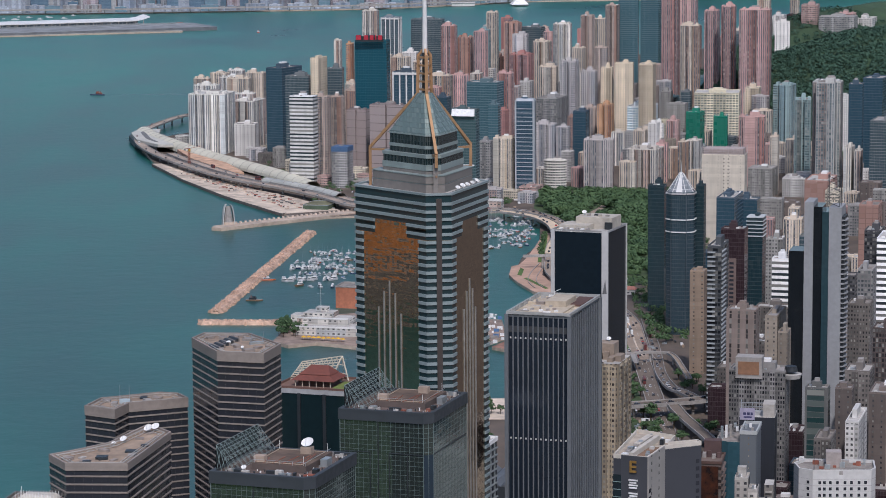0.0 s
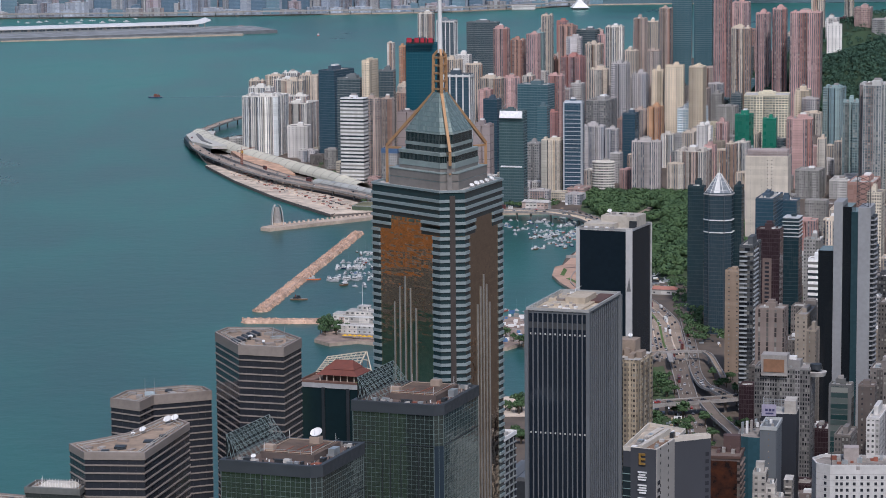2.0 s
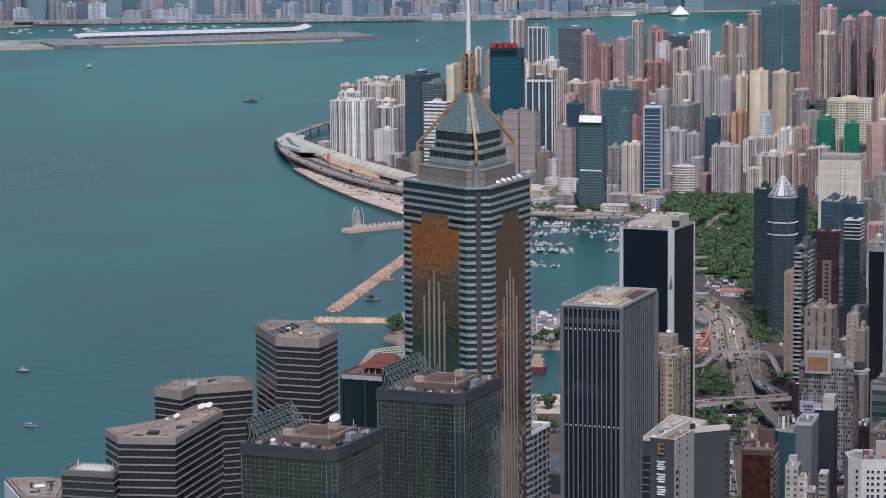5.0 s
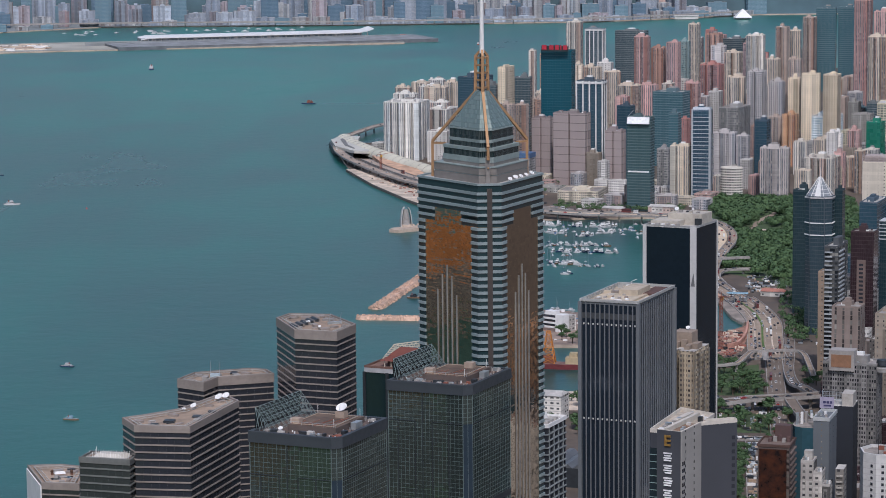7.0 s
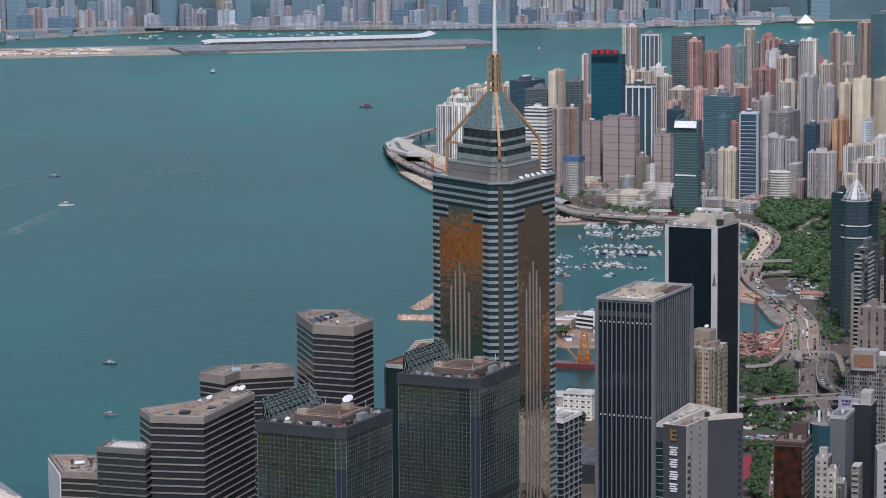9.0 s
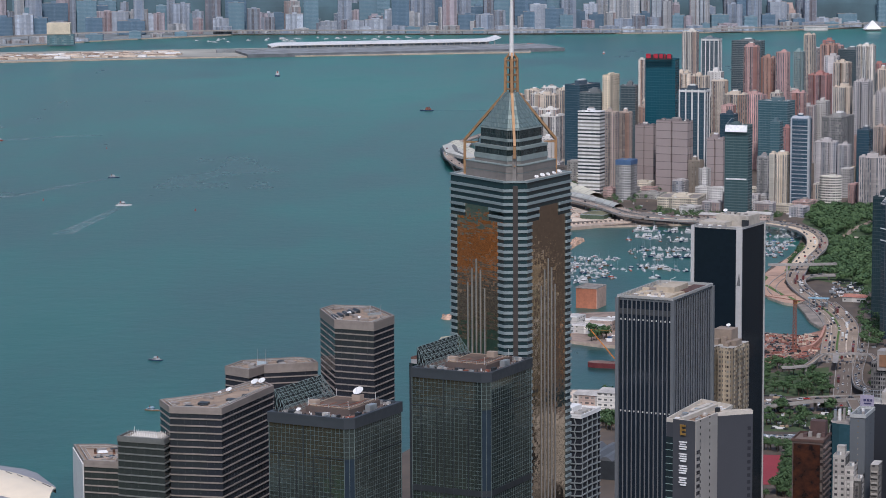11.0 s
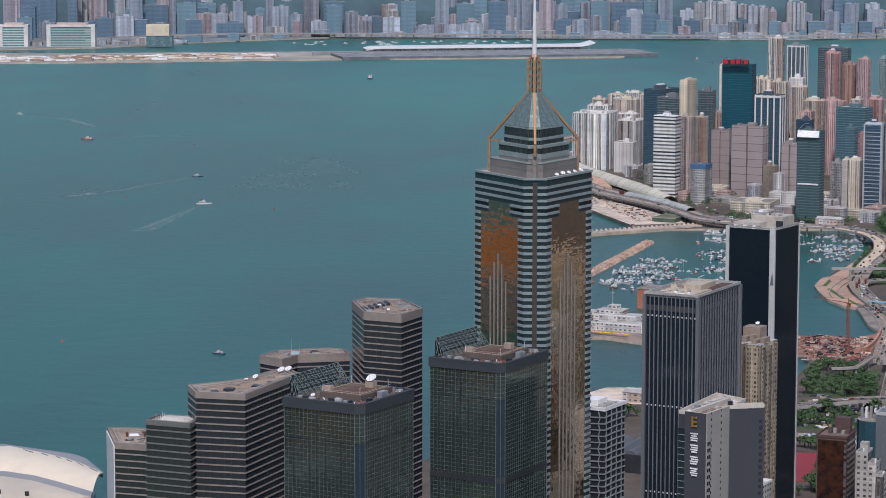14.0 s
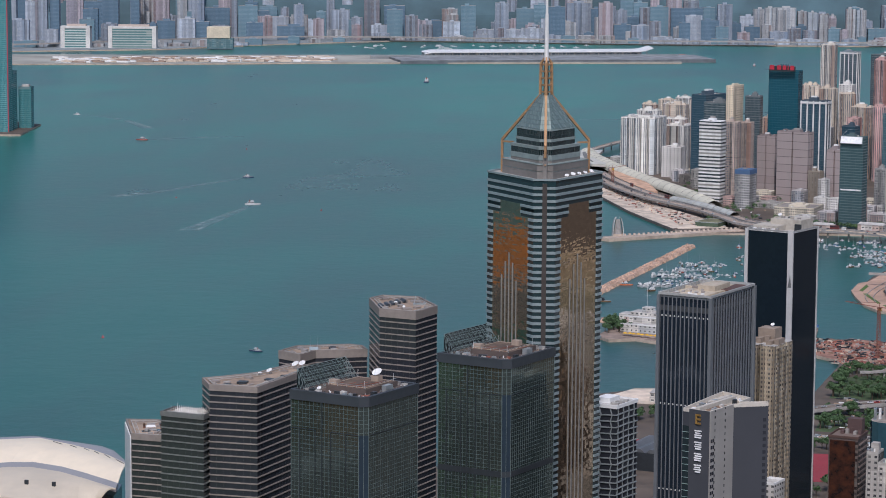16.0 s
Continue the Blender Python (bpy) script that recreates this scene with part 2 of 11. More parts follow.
        hi = [(x + r1 * math.cos(2 * math.pi * k / n), y + r1 * math.sin(2 * math.pi * k / n)) for k in range(n)]
        return self.prism(lo, z0, z1, mi, None, True, hi)

    def data(self, name, mats, smooth=False):
        me = bpy.data.meshes.new(name)
        me.from_pydata(self.v, [], self.f)
        layer = me.uv_layers.new(name="UVMap")
        layer.data.foreach_set("uv", [c for uv in self.uv for c in uv])
        for m in mats if isinstance(mats, (list, tuple)) else [mats]:
            me.materials.append(m)
        me.polygons.foreach_set("material_index", self.mi)
        if smooth:
            me.polygons.foreach_set("use_smooth", [True] * len(self.f))
        me.update()
        return me


def part(name, geo, mats, parent=None, label="", smooth=False):
    ob = new(name, geo.data(name, mats, smooth) if isinstance(geo, Geo) else geo)
    ob.parent = parent
    if label:
        ob["label"] = label
    return ob


def thing(name, x, y, z, rot=0.0, label="", category="", group="", kind=""):
    ob = new(name)
    ob.matrix_basis = pose(x, y, z, 0, 0, rot)
    return tagged(ob, label, category, group, kind)


def shrink(poly, k):
    """The outline moved inwards by k metres (outwards where k is below 0)."""
    out, n = [], len(poly)
    for i in range(n):
        a, b, c = Vector(poly[i - 1]), Vector(poly[i]), Vector(poly[(i + 1) % n])
        d1, d2 = (b - a).normalized(), (c - b).normalized()
        n1, n2 = Vector((-d1.y, d1.x)), Vector((-d2.y, d2.x))
        m = n1 + n2
        m = m / max(m.dot(m) / 2, 0.3)
        out.append((b.x + m.x * k, b.y + m.y * k))
    return out


def rect(w, d):
    return [(-w / 2, -d / 2), (w / 2, -d / 2), (w / 2, d / 2), (-w / 2, d / 2)]


def parapet(g, poly, z0, z1, wall=0.4, mi=0):
    inner, n = shrink(poly, wall), len(poly)
    for i in range(n):
        j = (i + 1) % n
        a, b, c, d = poly[i], poly[j], inner[j], inner[i]
        g.face([(*a, z0), (*b, z0), (*b, z1), (*a, z1)], None, mi)
        g.face([(*a, z1), (*b, z1), (*c, z1), (*d, z1)], None, mi)
        g.face([(*d, z1), (*c, z1), (*c, z0), (*d, z0)], None, mi)
    return g


CONC = plain("weathered_concrete", (0.30, 0.28, 0.26), 0.85, var=0.35, grain=0.5, bump=0.15)
ROOF = plain("roof_felt", (0.24, 0.215, 0.19), 0.9, var=0.45, grain=0.45, stain=0.12, bump=0.2)
ROOF_PALE = plain("pale_roof_tiles", (0.42, 0.40, 0.37), 0.85, var=0.35, grain=0.5, stain=0.1)
WHITE = plain("white_paint", (0.72, 0.71, 0.69), 0.6, var=0.12, grain=0.5)
STEEL = plain("galvanised_steel", (0.42, 0.45, 0.46), 0.4, 0.6, var=0.2)
DARK = plain("dark_metal", (0.035, 0.04, 0.045), 0.45, 0.2, var=0.3)
RUST = plain("rusty_red_steel", (0.24, 0.085, 0.055), 0.7, var=0.4)

# ---- water and land ----
LAND_Z = 1.5
ASPHALT = plain("asphalt", (0.160, 0.128, 0.102), 0.9, var=0.3, grain=0.3, stain=0.03)
PAVING = plain("grey_paving", (0.105, 0.082, 0.064), 0.85, var=0.4, grain=0.12, stain=0.02)
QUAY = plain("quay_concrete", (0.42, 0.335, 0.265), 0.9, var=0.35, grain=0.3, stain=0.04, bump=0.2)
SAND = plain("bare_sandy_ground", (0.52, 0.43, 0.34), 0.95, var=0.4, grain=0.12, stain=0.03, bump=0.2)
ROCK = plain("armour_rock", (0.46, 0.31, 0.225), 0.95, var=0.55, grain=0.5, stain=0.08, bump=0.4)
LAWN = plain("mown_grass", (0.085, 0.14, 0.035), 0.9, var=0.4, grain=0.3, stain=0.05)
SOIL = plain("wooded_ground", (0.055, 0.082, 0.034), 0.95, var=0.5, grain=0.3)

g = Geo()
N = 24
for i in range(N):
    for j in range(N):
        xs, ys = [-7000 + 14000 * k / N for k in (i, i + 1)], [-5000 + 14000 * k / N for k in (j, j + 1)]
        g.face([(xs[0], ys[0], 0), (xs[1], ys[0], 0), (xs[1], ys[1], 0), (xs[0], ys[1], 0)])
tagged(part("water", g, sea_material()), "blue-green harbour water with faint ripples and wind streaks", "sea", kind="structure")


def land(name, poly, z, mats, label, category="ground", wall_z=-1.0):
    g = Geo().prism(poly, wall_z, z, 1, 0)
    return tagged(part(name, g, mats), label, category, kind="structure")


MAIN = [(-150, -900), (1500, -900), (1500, 2900), (900, 3300), (500, 3050), (150, 2650), (-100, 2250), (-226, 2000), (-238, 1885), (-248, 1795), (-253, 1738), (-268, 1708), (-299, 1695),
        (-282, 1600), (-252, 1464), (-215, 1353), (-174, 1249), (-148, 1194), (-123, 1142), (-108, 1120), (-80, 1128), (-39, 1141), (21, 1150), (52, 1154), (59, 1089), (56, 996),
        (52, 966), (43, 923), (37, 857), (38, 828), (49, 787), (60, 777), (65, 767), (74, 703), (83, 684), (80, 664), (69, 643), (55, 620), (50, 560), (45, 480), (-16, 474), (-41, 471),
        (-70, 440), (-95, 300), (-105, 120), (-140, 60), (-180, -60)]
land("ground", MAIN, LAND_Z, [PAVING, QUAY], "built-up city ground of grey paving behind a concrete sea wall")
land("island_ground", [(-92, 629), (-83, 617), (-69, 625), (-54, 616), (-34, 604), (10, 604), (30, 640), (28, 690), (-20, 716), (-40, 720), (-86, 702), (-86, 680), (-89, 654)], LAND_Z + 0.3,
     [plain("island_paving", (0.27, 0.205, 0.165), .9, var=.4, grain=.2, stain=.05), QUAY], "small island quay with a low stone sea wall")
land("runway_ground", [(-1422, 2919), (-1180, 3006), (-975, 3111), (-775, 3183), (-607, 3243), (-431, 3306), (-438, 3353), (-493, 3434), (-646, 3448), (-914, 3367), (-1262, 3240), (-1524, 3161), (-1800, 3060), (-1800, 2800)],
     2.0, [plain("old_runway", (0.30, 0.29, 0.25), 0.9, var=0.4, grain=0.02, stain=0.006), QUAY], "old airport runway spit, bare concrete with sandy strips")
land("mainland_ground", [(-3200, 2900), (-1800, 3062), (-1600, 3215), (-1330, 3400), (-1200, 3620), (-1029, 3814), (-617, 3842), (-418, 3876), (-162, 3931), (129, 4164), (700, 4250), (2500, 4300), (2500, 5600), (-3200, 5600)], 2.0,
     [plain("far_city_ground", (0.20, 0.22, 0.22), 0.9, var=0.3, grain=0.01), QUAY], "far shore ground below the opposite skyline")
land("point_ground", [(-1120, 1700), (-932, 1758), (-912, 1765), (-941, 1894), (-954, 1900), (-1120, 2000)], 2.0, [PAVING, QUAY], "paved quay point below glass towers")
land("harbour_works_ground", [(-252, 1462), (-215, 1352), (-174, 1248), (-148, 1193), (-123, 1142), (-84, 1161), (-122, 1236), (-156, 1290), (-200, 1370), (-235, 1470)], LAND_Z + 0.25, [SAND, QUAY],
     "bare pale sandy reclamation ground along the sea wall")
land("works_ground", [(22, 610), (46, 585), (57, 560), (80, 590), (83, 636), (83, 672), (72, 651), (63, 652), (52, 657), (38, 648)], LAND_Z + 0.2, [plain("red_soil", (0.30, 0.165, 0.12), 0.95, var=0.5, grain=0.15), QUAY], "reddish earth of a tunnel works site")
PEACH = plain("peach_paving", (0.42, 0.275, 0.20), .9, var=.3, grain=.15, stain=.03)
land("promenade_ground", [(34, 851), (38.5, 824), (47, 789), (57, 769), (65, 763), (70, 780), (64, 812), (54, 850), (56, 890), (64, 935), (62, 985), (64.5, 1034), (61.5, 1034), (56, 1000), (52, 966), (45, 915), (41, 893), (36, 886)], LAND_Z + .12, [PEACH, QUAY], "peach paved promenade point along the basin")
land("quay_yard_ground", [(65, 762), (70.5, 730), (75, 699), (81, 679), (84, 690), (80.5, 735), (74, 764)], LAND_Z + .1, [plain("oily_yard_concrete", (0.24, 0.205, 0.175), .9, var=.5, grain=.2, stain=.06), QUAY], "stained concrete quay yard between the basin and the road")
for lawn in ([(39, 851), (41.5, 848), (43.5, 872), (41.5, 881)], [(42.5, 838), (44.5, 840), (56.5, 799), (54.5, 797)], [(52.5, 902), (55, 902), (58.5, 950), (60.5, 985), (62.5, 1028), (60.8, 1028), (57, 985), (55, 955)], [(58, 792), (60, 793), (67, 772), (65, 771)]):
    tagged(part("grass_verge", Geo().prism(lawn, LAND_Z - .1, LAND_Z + .2, 0), LAWN), "narrow strip of grass on the promenade", "lawn", kind="structure")
land("quay_works_ground", [(-44, 471), (-16, 475), (30, 477), (30, 430), (-60, 430)], LAND_Z + 0.22, [SAND, QUAY], "pale sandy quay works beside the inner basin")


def ridge(name, a, b, w, h, label, seed, step=2.2):
    """A rubble breakwater: a core with single rocks laid over it."""
    rnd = random.Random(seed)
    a, b = Vector(a), Vector(b)
    d = (b - a).normalized()
    n = Vector((-d.y, d.x))
    root = thing(name, 0, 0, 0, 0, label, "breakwater", kind="structure")
    ln = (b - a).length
    lo = [tuple(a - d * 3 + n * w * 0.3), tuple(a + n * -w * 0.3 - d * 3), tuple(a - n * w), tuple(b - n * w), tuple(b + d * 3 - n * w * 0.3), tuple(b + d * 3 + n * w * 0.3), tuple(b + n * w), tuple(a + n * w)]
    hi = shrink(lo, w * 0.45)
    part("core", Geo().prism(lo, -1, h * 0.8, 0, None, False, hi), ROCK, root)
    g = Geo()
    for i in range(int(ln / step * w)):
        s, o = rnd.uniform(-2, ln + 2), rnd.uniform(-1, 1) * w * 0.95
        c = a + d * s + n * o
        z = h * (1 - (abs(o) / w) ** 2) * 0.85
        r = rnd.uniform(0.5, 1.1)
        pts = [(c.x + r * rnd.uniform(.7, 1.2) * math.cos(k * 1.257 + i), c.y + r * rnd.uniform(.7, 1.2) * math.sin(k * 1.257 + i)) for k in range(5)]
        g.prism(pts, z - 0.8, z + rnd.uniform(0.2, 0.7), 0, None, False, [(c.x + (p[0] - c.x) * .6, c.y + (p[1] - c.y) * .6) for p in pts])
    ob = part("rocks", g, ROCK, root)
    ob["kind"] = "stuff"
    return root


ridge("breakwater", (-131, 728), (-98, 1051), 5.0, 2.6, "long rubble-stone breakwater of tan boulders in the harbour", 3)
ridge("breakwater", (-136, 693), (-87, 691), 5.5, 2.4, "low rubble breakwater running out from the yacht club", 4)

# pier with the ventilation tower
pier_n = Vector((63, 80)).normalized()
g = Geo().prism([(-167, 1068), (-160, 1064), (-70, 1143), (-68, 1156), (-75, 1156), (-166, 1076)], -1, 2.3, 0)
pier = tagged(part("pier", g, QUAY), "long low concrete pier with a row of pale blocks", "pier", kind="structure")
block = Geo().box(-0.8, 0.8, -0.5, 0.5, 0, 1.3).data("block", plain("pale_block", (0.56, 0.46, 0.38), 0.9))
for k in range(26):
    ob = part("block", block, None, pier)
    ob.matrix_basis = pose(-152 + 3.1 * k, 1086.5 + 2.62 * k, 2.3, 0, 0, 40)
vt = thing("ventilation_tower", -157, 1084, 2.3, 20, "small pale sail-shaped tower under construction at the pier head", "tower")
for s in (-1, 1):
    g = Geo()
    edge = [(4.2 * math.cos(k / 8 * 1.25), 14 * math.sin(k / 8 * 1.5), 2.4 - .1 * k) for k in range(9)]
    for (x0, z0, w0), (x1, z1, w1) in zip(edge, edge[1:]):
        a = [(s * x0, -w0, z0), (s * x0, w0, z0), (s * x1, w1, z1), (s * x1, -w1, z1)]
        b = [(v[0] - s * .5, v[1], v[2]) for v in a]
        g.face(a[::s])
        g.face(b[::-s])
        g.face([a[0], a[3], b[3], b[0]][::s])
        g.face([a[1], b[1], b[2], a[2]][::s])
    part("sail_shell", g, plain("sail_panel", (0.46, 0.455, 0.43), .6, var=.2), vt, "", True)
part("core", Geo().cyl(0, 0, 0, 12.4, 3.5, 1.7), CONC, vt)
part("base", Geo().cyl(0, 0, 0, 1.5, 4.5, 4.0), QUAY, vt)


def ribbon(name, pts, w, z, label, thick=0.5, mat=ASPHALT, posts=0, category="road", rails=True, lanes=0, kind="structure"):
    """A road along a line: deck, kerb walls, lane marks and columns where it is raised."""
    P = [Vector(p) for p in pts]
    fine = []
    for i in range(len(P) - 1):
        p0, p1, p2, p3 = P[max(i - 1, 0)], P[i], P[i + 1], P[min(i + 2, len(P) - 1)]
        m = max(2, int((p2 - p1).length / 9))
        for k in range(m):
            s = k / m
            fine.append(0.5 * ((2 * p1) + (p2 - p0) * s + (2 * p0 - 5 * p1 + 4 * p2 - p3) * s * s + (3 * p1 - p0 - 3 * p2 + p3) * s ** 3))
    fine.append(P[-1])
    zs = z if isinstance(z, (list, tuple)) else [z] * len(P)
    cum = [0.0]
    for a, b in zip(fine, fine[1:]):
        cum.append(cum[-1] + (b - a).length)
    key = [0.0]
    for a, b in zip(P, P[1:]):
        key.append(key[-1] + (b - a).length)
    zz = [float(np.interp(c / cum[-1], [k / key[-1] for k in key], zs)) for c in cum]
    nor = []
    for i in range(len(fine)):
        d = (fine[min(i + 1, len(fine) - 1)] - fine[max(i - 1, 0)]).normalized()
        nor.append(Vector((-d.y, d.x)))
    root = thing(name, 0, 0, 0, 0, label, category, kind=kind)

    def strip(g, o0, o1, dz0, dz1, i, mi=0):
        a, b = [fine[k] + nor[k] * o0 for k in (i, i + 1)], [fine[k] + nor[k] * o1 for k in (i, i + 1)]
        z0, z1 = zz[i], zz[i + 1]
        g.face([(*b[0], z0 + dz1), (*b[1], z1 + dz1), (*a[1], z1 + dz1), (*a[0], z0 + dz1)][::-1] if o0 < o1 else [(*a[0], z0 + dz1), (*a[1], z1 + dz1), (*b[1], z1 + dz1), (*b[0], z0 + dz1)][::-1], None, mi)
        for p, sgn in ((a, 1), (b, -1)):
            q = [(*p[0], z0 + dz0), (*p[1], z1 + dz0), (*p[1], z1 + dz1), (*p[0], z0 + dz1)]
            g.face(q if sgn < 0 else q[::-1], None, mi)

    deck, kerb, mark = Geo(), Geo(), Geo()
    for i in range(len(fine) - 1):
        strip(deck, -w / 2, w / 2, -thick, 0, i)
        if rails:
            for s in (-1, 1):
                strip(kerb, s * w / 2 - 0.18, s * w / 2 + 0.18, -thick, 0.55, i)
        for k in range(1, lanes):
            if i % 2 == 0:
                o = -w / 2 + w * k / lanes
                strip(mark, o - 0.07, o + 0.07, 0, 0.012, i)
    part("deck", deck, mat, root)
    if rails:
        part("kerb", kerb, CONC, root)
    if lanes > 1:
        part("lane_marks", mark, plain("road_paint", (0.42, 0.41, 0.38), 0.8), root)
    if posts:
        post = Geo().cyl(0, 0, -30, -thick, 0.7, n=8).data("column", CONC)
        for i in range(2, len(fine) - 1, posts):
            ob = part("column", post, None, root)
            ob.location = (fine[i].x, fine[i].y, zz[i])
            ob.scale = (1, 1, (zz[i] - thick - LAND_Z + 2.2) / (30 - thick) if zz[i] > 3 else 0.05)
    return [(fine[i], nor[i], zz[i]) for i in range(len(fine))]


ROUTES = {}
PEACHY_ROAD = plain("worn_concrete_road", (0.285, 0.222, 0.168), 0.9, var=0.3, grain=0.3, stain=0.03)
ROUTES["lower"] = ribbon("harbour_road", [(96, 200), (96, 340), (96, 430), (96, 500), (96, 572)], 8.5, LAND_Z + 0.06, "asphalt dual carriageway below the footbridge", 0.05, lanes=4)
ROUTES["main"] = ribbon("harbour_road", [(94, 566), (92.5, 593), (92.5, 640), (92.5, 680), (88.5, 717), (81, 758), (78, 770)], 19.0, LAND_Z + 0.07, "wide asphalt approach of many lanes with heavy traffic", 0.05, PEACHY_ROAD, lanes=6)
ROUTES["north"] = ribbon("harbour_road", [(82, 754), (72, 790), (64.5, 822), (61, 850), (62, 880), (64, 908)], 11.0, [1.65, 2.6, 3.6, 4.6, 5.6, 6.4], "concrete carriageway climbing to the curved viaduct", 0.8, PEACHY_ROAD, posts=3, lanes=4)
ROUTES["elevated"] = ribbon("elevated_highway", [(61, 906), (63.5, 942), (67.2, 977), (68, 1010), (65.3, 1045), (58.5, 1074), (48, 1095), (34, 1111), (18, 1119), (-30, 1128), (-58, 1138)], 8.0, 6.5, "curving elevated highway of pale concrete on columns over the water's edge", 1.0, plain("pale_road_deck", (0.60, 0.475, 0.335), 0.9, var=0.25), posts=3, lanes=4)
ROUTES["bypass"] = ribbon("elevated_highway", [(-58, 1138), (-78, 1160), (-92, 1190), (-113.5, 1231), (-138, 1268), (-167, 1308), (-193, 1353), (-217, 1406), (-239, 1458),
                            (-262, 1520), (-283, 1600), (-292, 1690), (-288, 1760), (-270, 1860), (-220, 1960)], 8.0, 6.5, "worn grey-brown elevated highway bending along the sea wall", 1.0, plain("brown_road_deck", (0.34, 0.27, 0.215), 0.9, var=0.3), posts=3, lanes=4)
ROUTES["outer"] = ribbon("elevated_highway", [(67.6, 904), (70.3, 942), (74.3, 977), (75.2, 1011), (72.3, 1047), (65, 1081), (54, 1104), (39.5, 1121), (20, 1128.2), (-34, 1143), (-62, 1172)], 6.2, 6.5, "outer carriageway of the curving viaduct with queueing cars", 1.0, PEACHY_ROAD, posts=3, lanes=3)
ROUTES["loop"] = ribbon("loop_ramp", [(94, 866), (82, 866), (72, 864), (66, 850), (66.6, 824), (72.5, 798), (79.5, 776), (86, 760)], 4.2, [5, 4.8, 4.6, 4.4, 4, 3.2, 2.2, 1.7], "narrow concrete loop ramp turning into the park", 0.7, PEACHY_ROAD, posts=3)
ROUTES["elevated2"] = ribbon("elevated_highway", [(-46, 1152), (-70, 1176), (-85, 1205), (-104, 1243), (-130, 1283), (-158, 1322), (-183, 1366), (-207, 1419), (-229, 1471), (-246, 1516)], 7.0, 5.6, "second elevated carriageway beside the works", 0.9, MATS["brown_road_deck"], posts=3, lanes=2)
ROUTES["flyover"] = ribbon("flyover", [(40, 424), (68, 430), (84, 434), (102, 437), (121, 446), (150, 470), (190, 520)], 8.0, [3, 6, 7.5, 8, 8, 7.5, 6], "dark concrete flyover crossing the wide road", 1.1, posts=3, lanes=3)
ROUTES["ramp"] = ribbon("flyover_ramp", [(101, 436), (104, 410), (110, 380), (118, 340), (122, 300)], 5.0, [7.6, 7, 6, 4, 2], "narrow concrete ramp off the flyover", 0.9, posts=3)
ROUTES["ramp2"] = ribbon("slip_road", [(112, 452), (108, 468), (104.5, 480), (103, 508), (103, 540), (105, 600), (106, 690)], 5.0, [7, 6.4, 5.6, 4, 2.4, 1.64, 1.64], "slip road climbing to the flyover with parked traffic", 0.7, lanes=2)
ribbon("service_road", [(83.5, 210), (83.5, 300), (83.5, 364)], 6.0, LAND_Z + 0.07, "narrow asphalt road lined with waiting cars", 0.06)
ribbon("cross_street", [(40, 369), (66, 370), (92, 371)], 7.0, LAND_Z + 0.08, "pale cross street beside the trees", 0.07, MATS["pale_road_deck"])
ROUTES["quay"] = ribbon("promenade_road", [(51, 800), (47.5, 822), (48.5, 847), (52, 873), (56, 896)], 5.0, LAND_Z + 0.1, "pale promenade road along the basin", 0.1, SAND)
ROUTES["street"] = ribbon("city_street", [(105, -100), (106, 60), (108, 200), (110, 330)], 9.0, LAND_Z + 0.07, "asphalt city street between towers", 0.06, lanes=3)
for off, wide, mt, lab in ((-1.4, 1.1, LAWN, "planted strip between two carriageways"), (3.6, .7, SAND, "low pale kerb island between lanes"), (-5.4, .5, SAND, "low pale kerb island between lanes")):
    ribbon("road_median", [(94 + off, 580), (92.5 + off, 610), (92.5 + off, 640), (92.4 + off, 680), (88.5 + off * .98, 717), (81.5 + off * .95, 752)], wide, LAND_Z + .3, lab, .25, mt, rails=False, category="median")
shelter = thing("road_canopy", 78, 752, LAND_Z, -6, "pale blue canopy on posts across the carriageways", "canopy")
part("roof_sheet", Geo().prism(rect(12.5, 4.0), 5.6, 6.0, 0, None, True, rect(12.5, 3.0)), plain("pale_blue_sheet", (0.22, 0.36, 0.44), .5, var=.2), shelter)
for k in range(4):
    part("post", Geo().cyl(-5.4 + 3.6 * k, 0, 0, 5.6, .18, n=6), STEEL, shelter)
ribbon("footbridge", [(65, 523), (77, 529), (84, 562), (91, 565), (109, 566), (113, 524), (114, 498)], 2.4, 6.2, "covered grey footbridge across the wide road", 0.5, PEACHY_ROAD, posts=2, category="footbridge", kind="")
ribbon("footbridge", [(43, 877), (55, 878), (68, 881), (86, 886)], 2.0, 9.4, "white covered footbridge crossing the curved highway", 0.9, WHITE, posts=3, category="footbridge", kind="")
ribbon("footbridge", [(91.5, 565), (91.5, 540)], 2.6, 6.1, "short footbridge stair landing in grey concrete", 0.5, CONC, category="footbridge", kind="")

# white noise canopy over the bypass
canopy = thing("noise_canopy", 0, 0, 0, 0, "long curved white ribbed canopy over the bypass portal", "canopy")
CANOPY_SHEET = plain("canopy_sheet", (0.58, 0.55, 0.44), 0.6, var=0.12)
TUBE_SHEET = plain("tube_sheet", (0.42, 0.42, 0.38), 0.4, var=0.2)


def vault(root, pts, r0, r1, z, lift, step, mat):
    """Curved roof of arched sheets over a line, one sheet for each bay, with a rib at each joint."""
    pts = [Vector(p) for p in pts]
    line = []
    for i in range(len(pts) - 1):
        p0, p1, p2, p3 = pts[max(i - 1, 0)], pts[i], pts[i + 1], pts[min(i + 2, len(pts) - 1)]
        for k in range(max(2, int((p2 - p1).length / step))):
            t = k / max(2, int((p2 - p1).length / step))
            line.append(((p1 * 2) + (p2 - p0) * t + (p0 * 2 - p1 * 5 + p2 * 4 - p3) * t * t + (p1 * 3 - p0 - p2 * 3 + p3) * t ** 3) / 2)
    line.append(pts[-1])
    nors = []
